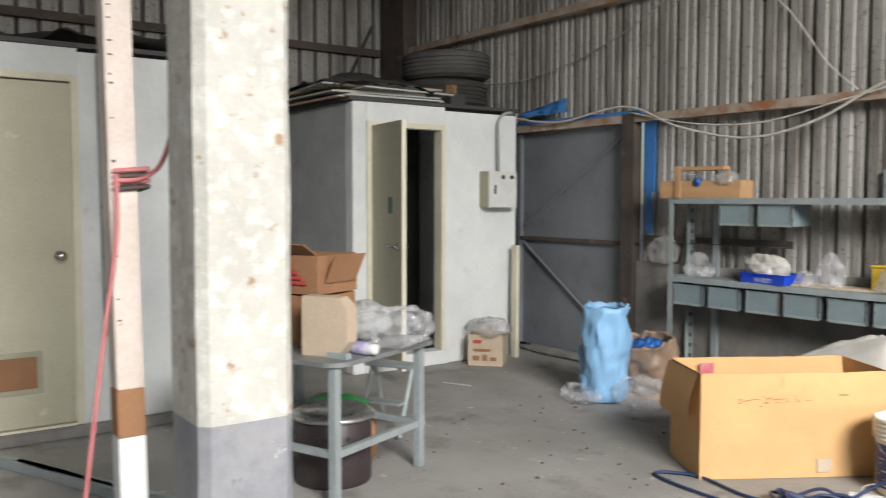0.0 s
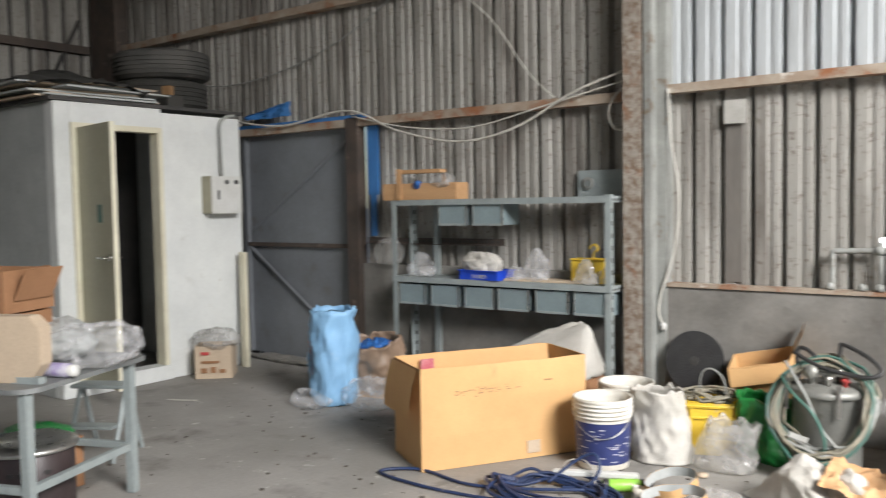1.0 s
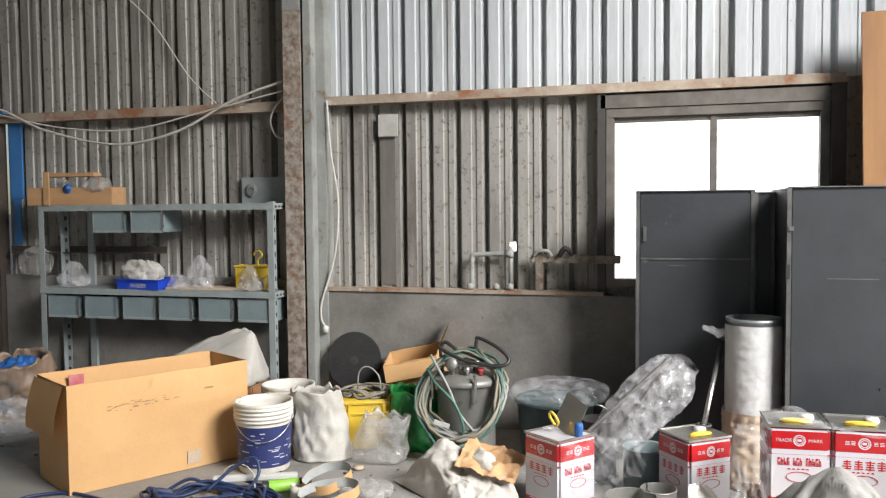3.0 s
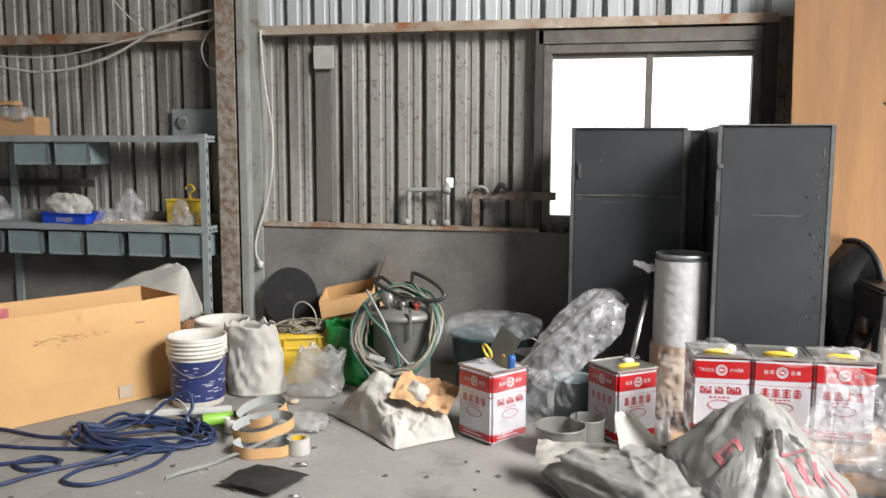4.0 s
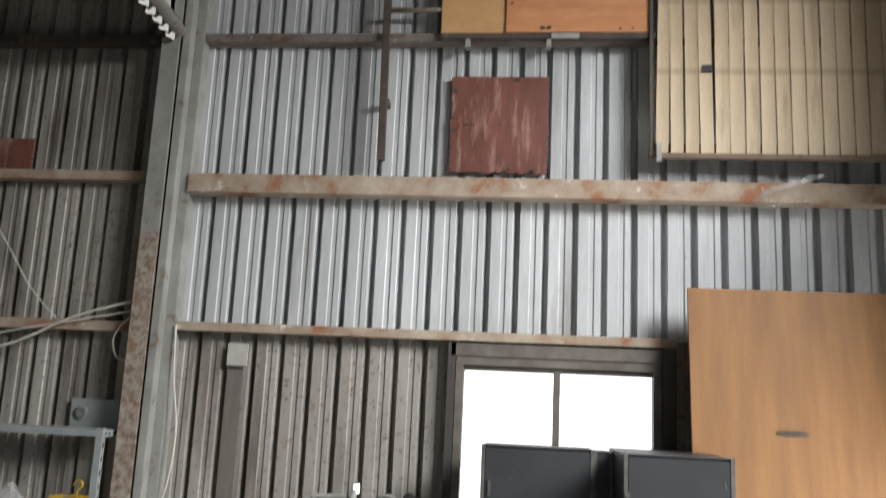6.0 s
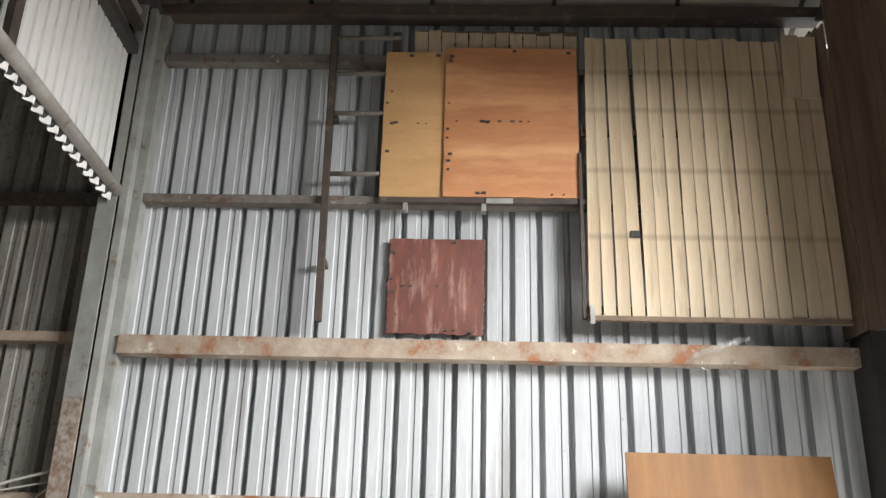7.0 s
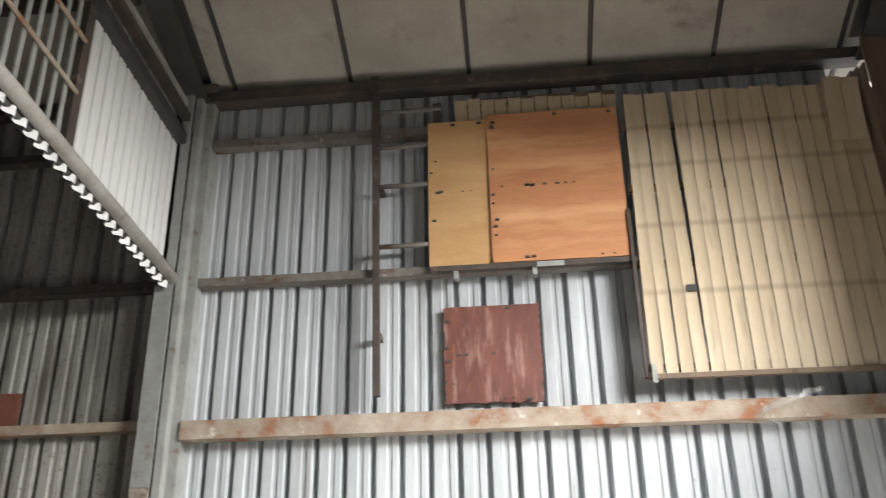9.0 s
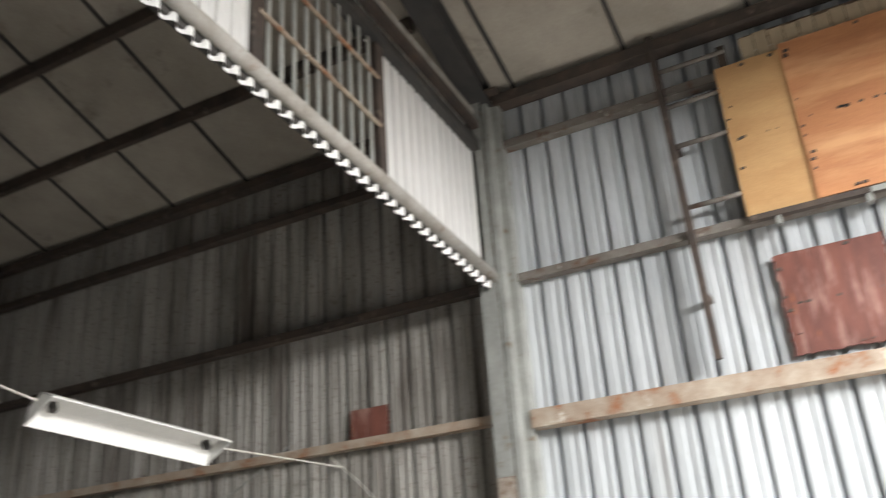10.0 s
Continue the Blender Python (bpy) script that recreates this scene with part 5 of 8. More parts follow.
tagged(part("glue_bottle", lathe(B(), [(0.001, 0), (0.035, 0.0), (0.035, 0.1), (0.02, 0.12), (0.02, 0.14), (0.001, 0.14)], 16, pose(-3.82, 4.85, 1.53, 70, 0, 40)), M_BLUECLOTH, smooth=True), "blue plastic bottle lying in the tote", "bottle")
tagged(part("plastic_bag", heap((0.09, 0.05, 0.18), 0.02, 9, 4, nu=40, nv=20), M_FILM_MILKY, smooth=True, m=pose(-3.98, 4.95, 1.449)), "crumpled milky plastic bag on the rack", "plastic bag", "bags on the rack")
tagged(part("plastic_bag", heap((0.1, 0.06, 0.1), 0.02, 9, 6, nu=40, nv=20), M_FILM_DUSTY, smooth=True, m=pose(-3.56, 4.83, 1.53)), "crumpled plastic bag in the tote", "plastic bag", "bags on the rack")

# things on the middle deck
DK = 0.867
tray = thing("blue_tray", "bright blue plastic tray on the rack", "tray", pose(-3.2, 4.86, DK, 0, 0, -3))
bm = B()
w, d, h, t = 0.17, 0.1, 0.07, 0.004
for a in ((-w, w, -d, -d + t, 0, h), (-w, w, d - t, d, 0, h), (-w, -w + t, -d + t, d - t, 0, h), (w - t, w, -d + t, d - t, 0, h), (-w + t, w - t, -d + t, d - t, 0, t)):
    box(bm, *a)
M_TRAY = mat("bright_blue_plastic", (0.01, 0.06, 0.55), (0.01, 0.05, 0.46), 5, 0.35, 0, 0.03)
part("body", bm, M_TRAY, tray)
bm = B()
for a in ((-w - 0.01, w + 0.01, -d - 0.01, -d, h - 0.008, h), (-w - 0.01, w + 0.01, d, d + 0.01, h - 0.008, h), (-w - 0.01, -w, -d, d, h - 0.008, h), (w, w + 0.01, -d, d, h - 0.008, h)):
    box(bm, *a)
part("rim", bm, M_TRAY, tray)
part("label", bx(-0.06, 0.07, -d - 0.002, -d - 0.0003, 0.012, 0.04), M_FILM_MILKY, tray, "torn pale label")
tagged(part("plastic_bag", heap((0.15, 0.07, 0.17), 0.03, 10, 11, nu=60, nv=30, shape=lambda p: p + Vector((0.06 * (0.1 - p.z), 0, 0))), M_WOVEN, smooth=True, m=pose(-3.24, 4.87, DK + 0.012)), "white shopping bag stuffed in the tray", "plastic bag", "bags on the rack")
for x, y, sx, sy, sz, sd, mt in ((-3.78, 4.83, 0.13, 0.07, 0.17, 3, M_FILM_MILKY), (-2.95, 4.85, 0.08, 0.06, 0.1, 5, M_FILM_MILKY), (-2.78, 4.87, 0.1, 0.07, 0.22, 8, M_FILM_MILKY), (-2.38, 4.82, 0.1, 0.05, 0.15, 12, M_FILM_DUSTY), (-2.27, 4.88, 0.05, 0.06, 0.1, 14, M_FILM_DUSTY)):
    tagged(part("plastic_bag", heap((sx, sy, sz), 0.03, 9, sd, nu=48, nv=24, shape=lambda p, h=sz: Vector((p.x * (1.1 - 0.75 * p.z / h), p.y * (1.05 - 0.6 * p.z / h), p.z))), mt, smooth=True, m=pose(x, y, DK)), "crumpled clear plastic bag of small parts", "plastic bag", "bags on the rack")
tagged(part("plastic_bag", heap((0.14, 0.03, 0.2), 0.03, 9, 21, nu=48, nv=24), M_FILM_DUSTY, smooth=True, m=pose(-4.25, 5.0, 0.93)), "dusty plastic bag tucked behind the rack post", "plastic bag", "bags on the rack")
tagged(part("paper_stack", bx(-0.3, 0.3, -0.08, 0.08, 0, 0.015), M_CARD_PALE, m=pose(-2.72, 4.9, DK, 0, 0, 3)), "flat pale boards lying on the rack", "boards")
bask = thing("yellow_basket", "yellow plastic basket with a hook handle", "basket", pose(-2.4, 4.94, DK, 0, 0, 2))
bm = B()
for a in ((-0.12, 0.12, -0.055, -0.05, 0, 0.16), (-0.12, 0.12, 0.05, 0.055, 0, 0.16), (-0.12, -0.115, -0.05, 0.05, 0, 0.16), (0.115, 0.12, -0.05, 0.05, 0, 0.16), (-0.115, 0.115, -0.05, 0.05, 0, 0.005)):
    box(bm, *a)
part("body", bm, M_YELLOW, bask)
part("rim", tube(B(), [(-0.125, -0.06, 0.16), (0.125, -0.06, 0.16), (0.125, 0.06, 0.16), (-0.125, 0.06, 0.16)], 0.006, 6, True), M_YELLOW, bask)
part("hook", tube(B(), spline([(0.02, 0, 0.16), (0.02, 0, 0.2), (0.05, 0, 0.23), (0.03, 0, 0.26), (0.0, 0, 0.25), (-0.01, 0, 0.23)], 5), 0.007, 8), M_YELLOW, bask, smooth=True)


# ---- lockers ----
def locker(w, d, h, m, label, line, pits):
    """A sheet steel cabinet: folded carcass, face panel, edge angles, scratches."""
    ob = thing("steel_locker", label, "locker", m, "lockers")
    body = part("body", bx(0, w, 0.008, d, 0, h), M_LOCKER, ob, bevel=0.004)
    part("face_panel", bx(0.022, w - 0.022, 0, 0.008, 0.03, h - 0.015 if line is None else line), M_LOCKER, ob, bevel=0.002)
    if line is not None:
        part("upper_panel", bx(0.022, w - 0.022, 0, 0.008, line + 0.012, h - 0.015), M_LOCKER, ob, bevel=0.002)
        part("seam", bx(0.025, w - 0.025, -0.006, 0.002, line + 0.001, line + 0.011), M_LOCKER_EDGE, ob)
    for x in (0, w - 0.02):
        part("edge_angle", bx(x, x + 0.02, -0.002, 0.008, 0, h), M_LOCKER_EDGE, ob)
    part("top_edge", bx(0, w, -0.003, 0.008, h, h + 0.006), M_LOCKER_EDGE, ob)
    rng = random.Random(pits)
    for i in range(pits):
        z, x = rng.uniform(0.35, h - 0.1), w - 0.02 - abs(rng.gauss(0, 0.05))
        s = rng.uniform(0.002, 0.005)
        part("chip", bx(x - s, x + s, -0.0025, 0.001, z - s, z + s * 1.5), M_LOCKER_EDGE if i % 2 else M_BLACK, ob)
    return ob


la = locker(0.61, 0.44, 1.487, pose(0.15, 4.5, 0), "dark grey steel locker with a worn bare edge", 1.12, 0)
part("hasp", bx(0.04, 0.055, -0.01, 0, 1.22, 1.3), M_LOCKER_EDGE, la)
part("scratch", bx(0.17, 0.26, -0.003, 0, 1.085, 1.09), M_LOCKER_EDGE, la)
lb = locker(0.53, 0.84, 1.493, pose(0.875, 4.1, 0), "dark grey steel locker with chipped paint", None, 60)
lc = locker(0.105, 0.36, 1.475, pose(0.765, 4.62, 0), "narrow dark steel locker side between two lockers", None, 0)
part("scratch", bx(0.18, 0.4, -0.002, 0.001, 1.06, 1.065), M_LOCKER_EDGE, lb)
part("catch", bx(-0.004, 0.014, -0.012, 0, 1.06, 1.13), M_BLACK, lb)
part("catch", bx(0.005, 0.03, -0.012, 0, 1.29, 1.31), M_LOCKER_EDGE, lb)


# ---- on the floor: the big carton and what stands round it ----
def carton(name, label, w, d, h, m, material, t=0.006, flaps=(), group=""):
    """An open cardboard box: four walls, a floor, flaps that hang from the rim."""
    ob = thing(name, label, "carton", m, group)

    def wall(nm, fn, nu=16, nv=10):
        bm = B()
        f = grid(bm, nu, nv, lambda u, v: fn(u, v, 0))
        g = grid(bm, nu, nv, lambda u, v: fn(u, v, t))
        for j in range(nv - 1):
            bm.faces.new((f[j][0], f[j + 1][0], g[j + 1][0], g[j][0]))
            bm.faces.new((f[j][-1], f[j + 1][-1], g[j + 1][-1], g[j][-1]))
        for k in range(nu - 1):
            bm.faces.new((f[-1][k], f[-1][k + 1], g[-1][k + 1], g[-1][k]))
        return part(nm, bm, material, ob)

    def bow(u, v, s):
        return 0.012 * math.sin(math.pi * u) * (0.4 + 0.6 * v) * s * min(1, w) + 0.003 * noise.noise(Vector((u * 5, v * 5, s)))
    wall("front_wall", lambda u, v, o: Vector((u * w, -bow(u, v, 1) + o, v * (h + 0.006 * noise.noise(Vector((u * 6, 0, 3)))))))
    wall("back_wall", lambda u, v, o: Vector((u * w, d + bow(u, v, 0.6) - o, v * (h + 0.01 * noise.noise(Vector((u * 6, 1, 5)))))))
    wall("end_wall", lambda u, v, o: Vector((o - bow(u, v, 0.5), u * d, v * h)))
    wall("end_wall", lambda u, v, o: Vector((w - o + bow(u, v, 0.5), u * d, v * h)))
    part("bottom", bx(0.004, w - 0.004, 0.004, d - 0.004, 0.001, 0.007), material, ob)
    for bm, lab in flaps:
        part("flap", bm, material, ob, lab)
    return ob


ang = math.degrees(math.atan2(0.86, 0.52))
bm = B()
grid(bm, 10, 12, lambda u, v: Vector((-0.012 - 0.05 * math.sin(v * 1.7) - 0.01 * u, 0.02 + u * 0.4, 0.545 - v * 0.26)))
big = carton("cardboard_box", "large open brown cardboard box with scuffs and tape", 1.0, 0.44, 0.55, pose(-2.52, 3.235, 0, 0, 0, ang), M_CARD, flaps=[(bm, "end flap folded down outside")])
bm = B()
grid(bm, 30, 6, lambda u, v: Vector((0.005 + u * 0.98, 0.43 - 0.05 * v, 0.545 - v * (0.14 + 0.02 * noise.noise(Vector((u * 5, 0, 1)))))))
part("inner_flap", bm, M_CARD, big)
rng = random.Random(11)
for i in range(34):
    x, z = 0.32 + rng.gauss(0, 0.07), 0.405 + rng.gauss(0, 0.012)
    part("scuff", bx(x, x + rng.uniform(0.006, 0.035), -0.0148, -0.0115, z, z + rng.uniform(0.002, 0.006), m=pose(0, 0.0035, 0)), M_SCUFF, big)
for x, z, w_ in ((0.73, 0.43, 0.05), (0.07, 0.28, 0.0), (0.16, 0.36, 0.0)):
    if w_:
        part("scuff", bx(x, x + w_, -0.0145, -0.01, z, z + 0.006), M_SCUFF, big)
part("tape", bx(0.03, 0.1, 0.425, 0.4265, 0.44, 0.53), M_FILM_MILKY, big, "torn clear tape")
part("sticker", bx(0.14, 0.22, 0.374, 0.382, 0.47, 0.53), M_PINKINK, big, "faded red and white sticker")
part("patch", bx(0.62, 0.7, -0.0138, -0.0095, 0.03, 0.1), M_CARD_PALE, big, "lighter worn patch")


def pail(label, m, with_label, tilt=0):
    """A 20 litre pail: tapered wall, ribs under the rim, inside, bail handle."""
    ob = thing("plastic_pail", label, "bucket", m, "pails")
    r0, r1, h = 0.132, 0.152, 0.375
    prof = [(0.001, 0), (r0, 0), (r0 + 0.004, 0.01)]
    prof += [(r0 + 0.004 + (r1 - r0 - 0.006) * z / 0.27, z) for z in (0.1, 0.2, 0.265)]
    for z in (0.275, 0.295, 0.318, 0.34):
        prof += [(r1 - 0.002, z), (r1 + 0.009, z + 0.002), (r1 + 0.009, z + 0.009), (r1 - 0.001, z + 0.012)]
    prof += [(r1 + 0.006, 0.36), (r1 + 0.007, h), (r1 - 0.004, h), (r1 - 0.01, 0.34), (r0 - 0.006, 0.02), (0.001, 0.018)]
    part("body", lathe(B(), prof, 48), M_BUCKET, ob, smooth=True)
    if with_label:
        bm = B()

        def lab(u, v):
            a = -2.5 + u * 4.0
            z = 0.035 + v * 0.22
            r = r0 + 0.0055 + (r1 - r0 - 0.006) * z / 0.27
            return Vector((r * math.cos(a), r * math.sin(a), z))
        grid(bm, 40, 6, lab)
        lb_ = part("label", bm, M_LABELBLUE, ob, "scuffed dark blue paper label", smooth=True)
        rng = random.Random(3)
        for i in range(46):
            a0, z0 = rng.uniform(-2.4, 1.2), 0.05 + 0.01 * rng.randrange(18)
            w_ = rng.uniform(0.08, 0.3)
            bm = B()
            hh = rng.choice((0.003, 0.004, 0.006))
            grid(bm, 5, 2, lambda u, v: Vector(((r0 + 0.0068 + (r1 - r0 - 0.006) * (z0 + v * hh) / 0.27) * math.cos(a0 + u * w_), (r0 + 0.0068 + (r1 - r0 - 0.006) * (z0 + v * hh) / 0.27) * math.sin(a0 + u * w_), z0 + v * hh)))
            part("print_bar", bm, M_TINWHITE, lb_)
        bm = B()
        grid(bm, 8, 4, lambda u, v: Vector(((r0 + 0.0072 + 0.012 * (0.04 + v * 0.13) / 0.27) * math.cos(-2.5 + u * 0.5 * (1.1 - v)), (r0 + 0.0072 + 0.012 * (0.04 + v * 0.13) / 0.27) * math.sin(-2.5 + u * 0.5 * (1.1 - v)), 0.04 + v * 0.13)))
        part("torn_patch", bm, M_BUCKET, lb_)
    pts = [(0.163 * math.cos(a), 0.163 * math.sin(a), 0.3 - 0.12 * math.sin((a + 1.9) / 2.6 * math.pi) ** 1) for a in [(-1.9 + 2.6 * i / 14) for i in range(15)]]
    part("bail_handle", tube(B(), pts, 0.0025, 6), M_STEEL, ob, smooth=True)
    return ob


pail("white plastic paint pail with a scuffed blue label", pose(-1.8, 3.9, 0, 0, 0, -30), True)
pail("stained white plastic pail without a label", pose(-1.86, 4.32, 0, 0, 0, 100), False)

# blue cable in a tangle
rng = random.Random(21)
cab = thing("blue_cable_coil", "tangled dark blue power cable on the floor", "cable", pose(-1.75, 3.3, 0))
pts = []
for i in range(95):
    a = i * 0.62 + rng.uniform(-0.15, 0.15)
    r = 0.2 + 0.13 * noise.noise(Vector((i * 0.31, 0, 2))) + 0.05 * rng.random()
    cx, cy = 0.1 * noise.noise(Vector((i * 0.11, 4, 0))), 0.1 * noise.noise(Vector((i * 0.11, 9, 0)))
    pts.append((cx + 1.25 * r * math.cos(a), cy + 0.75 * r * math.sin(a), 0.012 + 0.09 * abs(noise.noise(Vector((i * 0.4, 7, 1))))))
part("coil", tube(B(), spline(pts, 6), 0.0085, 7), M_CABLE, cab, smooth=True)
part("loose_end", tube(B(), spline([(0.1, 0.1, 0.03), (-0.15, -0.02, 0.02), (-0.45, -0.1, 0.01), (-0.8, -0.05, 0.01), (-0.95, -0.2, 0.01), (-0.6, -0.25, 0.01), (-0.2, -0.2, 0.01), (0.0, -0.12, 0.03)], 10), 0.0085, 7), M_CABLE, cab, smooth=True)
part("loose_end", tube(B(), spline([(0.1, -0.05, 0.03), (-0.05, -0.3, 0.01), (-0.2, -0.5, 0.01), (-0.35, -0.75, 0.01), (-0.7, -1.0, 0.01)], 10), 0.0085, 7), M_CABLE, cab, smooth=True)
part("loose_end", tube(B(), spline([(0.2, -0.05, 0.02), (0.22, -0.3, 0.01), (0.1, -0.55, 0.01), (-0.05, -0.55, 0.01), (-0.05, -0.4, 0.01), (0.08, -0.28, 0.02), (0.15, -0.1, 0.03)], 10), 0.0085, 7), M_CABLE, cab, smooth=True)
part("loose_end", tube(B(), spline([(-0.2, -0.35, 0.01), (-0.32, -0.33, 0.01), (-0.38, -0.42, 0.01), (-0.28, -0.48, 0.01), (-0.18, -0.42, 0.01), (-0.25, -0.36, 0.012), (-0.5, -0.5, 0.01), (-0.8, -0.8, 0.01)], 10), 0.0085, 7), M_CABLE, cab, smooth=True)
part("raised_loop", tube(B(), spline([(-0.1, 0.1, 0.03), (0.0, 0.2, 0.13), (0.09, 0.23, 0.17), (0.13, 0.2, 0.1), (0.08, 0.14, 0.03), (-0.02, 0.1, 0.02)], 8), 0.0085, 7), M_CABLE, cab, smooth=True)
part("plug", bx(0.24, 0.3, -0.03, 0.01, 0, 0.045), M_BLACK, cab, "black plug", bevel=0.008)
st = thing("power_strip", "white plastic strip lying on the cable", "power strip", pose(-1.86, 3.47, 0.05, 4, 0, 24))
part("body", bx(0, 0.42, -0.018, 0.018, 0, 0.028), M_BOXGREY, st, bevel=0.005)
part("hole", lathe(B(), [(0.001, 0), (0.005, 0), (0.005, 0.002), (0.001, 0.002)], 10, pose(0.03, -0.0185, 0.015, 90)), M_BLACK, st)
wire("thin_wire", "thin pale wire curled over the cable", [(-1.8, 3.5, 0.02), (-1.82, 3.52, 0.1), (-1.74, 3.54, 0.13), (-1.65, 3.5, 0.1), (-1.62, 3.46, 0.02)], 0.003)
can = thing("spray_can", "green and black spray can lying down", "spray can", pose(-1.6, 3.5, 0.034, 0, 90, 34))
part("body", lathe(B(), [(0.001, 0), (0.03, 0), (0.032, 0.004), (0.032, 0.17), (0.022, 0.185)], 24), M_PALEGREEN, can, "green printed body", smooth=True)
part("cap", lathe(B(), [(0.03, 0.185), (0.031, 0.19), (0.03, 0.24), (0.001, 0.242)], 24), M_BLACK, can, "black cap", smooth=True)
part("base_band", lathe(B(), [(0.0325, 0.0), (0.0328, 0.03), (0.0322, 0.03)], 24), M_BLACK, can, smooth=True)
cup = thing("paper_cup", "small white plastic cup on the floor", "cup", pose(-1.4, 3.47, 0.0, -10, 8, 0))
part("wall", lathe(B(), [(0.001, 0.004), (0.034, 0.003), (0.042, 0.07), (0.04, 0.07), (0.032, 0.008), (0.001, 0.009)], 24), M_BUCKET, cup, smooth=True)


def sanding_belt(m, rx, ry, w, seed, label):
    ob = thing("sanding_belt", label, "sanding belt", m, "sanding belts")
    for nm, off, mt in (("outer_side", 0.0015, M_CARD), ("grit_side", -0.0005, M_MATT_GREY)):
        bm = B()
        grid(bm, 64, 4, lambda u, v: Vector(((rx + off + 0.012 * noise.noise(Vector((math.cos(u * 6.283) * 1.3, math.sin(u * 6.283) * 1.3, seed)))) * math.cos(u * 6.2832), (ry + off + 0.02 * noise.noise(Vector((math.cos(u * 6.283) * 1.3, math.sin(u * 6.283) * 1.3, seed + 3)))) * math.sin(u * 6.2832), v * w)), wrap=True)
        part(nm, bm, mt, ob, smooth=True)
    return ob


sanding_belt(pose(-1.14, 3.27, 0.001, 0, 0, 12), 0.135, 0.11, 0.05, 1, "tan sanding belt loop lying on its edge")
sanding_belt(pose(-1.2, 3.4, 0.052, 8, -7, 30), 0.14, 0.1, 0.05, 4, "tan sanding belt loop leaning on another")
sanding_belt(pose(-1.27, 3.56, 0.07, 12, -14, 40), 0.12, 0.09, 0.05, 7, "tan sanding belt loop on top of the pile")
bm = B()
grid(bm, 24, 3, lambda u, v: Vector((-1.4 + u * 0.32 - 0.02 * v, 2.86 + u * 0.5 + 0.045 * v, 0.004 + 0.05 * u * u + 0.008 * noise.noise(Vector((u * 4, 0, 0))))))
tagged(part("grey_strap", bm, M_MATT_GREY, smooth=True), "flattened grey strap lying on the floor", "strap")
tp = thing("tape_roll", "roll of pale yellow masking tape", "tape roll", pose(-0.98, 3.29, 0.0))
part("ring", lathe(B(), [(0.036, 0), (0.052, 0), (0.052, 0.072), (0.036, 0.072), (0.036, 0)], 36), M_WOVEN, tp, smooth=False)
part("core", lathe(B(), [(0.0355, 0.001), (0.0355, 0.071), (0.033, 0.071), (0.033, 0.001)], 36), M_YELLOW, tp)
bm = B()
grid(bm, 20, 16, lambda u, v: Vector(((u - 0.5) * 0.28 + 0.02 * (v - 0.5), (v - 0.5) * 0.23, 0.035 + 0.012 * noise.noise(Vector((u * 3, v * 3, 2))) - 0.02 * ((u - 0.5) ** 2 + (v - 0.5) ** 2))))
pad = thing("rubber_mat", "square of black worn rubber mat on the floor", "rubber mat", pose(-0.98, 2.92, 0, 0, 0, -14))
bmesh.ops.solidify(bm, geom=bm.faces[:], thickness=0.032)
part("mat", bm, M_RUBBER, pad, smooth=False)
for x, y, rz in ((-0.93, 3.13, 20), (-0.83, 2.8, 30), (0.0 - 0.27, 2.72, -30)):
    tagged(part("cigarette_lighter", tube(B(), [(0, 0, 0.008), (0.05, 0, 0.008)], 0.008, 8), M_STEEL, m=pose(x, y, 0, 0, 0, rz), smooth=True), "small metal tube on the floor", "metal tube", "small floor scraps")
tagged(part("bottle_cap", lathe(B(), [(0.001, 0.0), (0.03, 0), (0.03, 0.015), (0.001, 0.017)], 16, pose(-1.29, 4.0, 0)), M_CARD_PALE, smooth=True), "pale round lid on the floor", "lid", "small floor scraps")
bm = B()
rng = random.Random(8)
for i in range(240):
    x, y, s = rng.uniform(-5.0, 1.6), rng.uniform(2.0, 4.6), rng.uniform(0.003, 0.013)
    box(bm, -s, s * rng.uniform(0.3, 1), -s * 0.6, s * 0.6, 0, s * 0.5, m=pose(x, y, 0, rng.uniform(-10, 10), 0, rng.uniform(0, 180)))
tagged(part("floor_crumbs", bm, M_DEBRIS), "scattered crumbs and chips on the concrete floor", "debris", kind="stuff")

# ---- sacks, crates and the pressure pot against the wall ----
tagged(part("woven_sack", sack(0.17, 0.12, 0.41, 0.025, 5, 3, top=0.78, lean=(-0.02, -0.06), ragged=0.025, waist=0.12, e=1.0, depth=0.45, nu=110, nv=44), M_WOVEN, smooth=True, m=pose(-1.575, 4.16, 0, 0, 0, 15)), "open white woven sack with a frayed mouth", "sack", "sacks")
tagged(part("clear_bag", sack(0.155, 0.09, 0.26, 0.02, 5, 9, top=0.8, lean=(0.05, 0.02), ragged=0.025), M_FILM_DUSTY, smooth=True, m=pose(-1.24, 4.18, 0, 0, 0, 5)), "greyish clear plastic bag standing half empty", "plastic bag", "sacks")
tagged(part("green_sack", sack(0.16, 0.13, 0.33, 0.04, 8, 15, top=0.95, lean=(-0.08, 0), ragged=0.025), M_GREEN, smooth=True, m=pose(-1.1, 4.5, 0, 0, 12, 0)), "crumpled bright green plastic sack", "sack", "sacks")
tagged(part("woven_sack", slump([(-0.36, -0.02, 0.14), (-0.12, 0.0, 0.25), (0.18, 0.02, 0.36), (0.26, -0.03, 0.33), (0.32, 0.0, 0.002), (-0.32, -0.16, 0.002), (0.3, -0.16, 0.002), (0.3, 0.15, 0.002), (-0.32, 0.15, 0.002)], 31, 0.012), M_WOVEN, smooth=True, m=pose(-2.5, 4.62, 0.3, 0, 0, 3)), "white printed woven sack lying behind the box", "sack", "sacks")
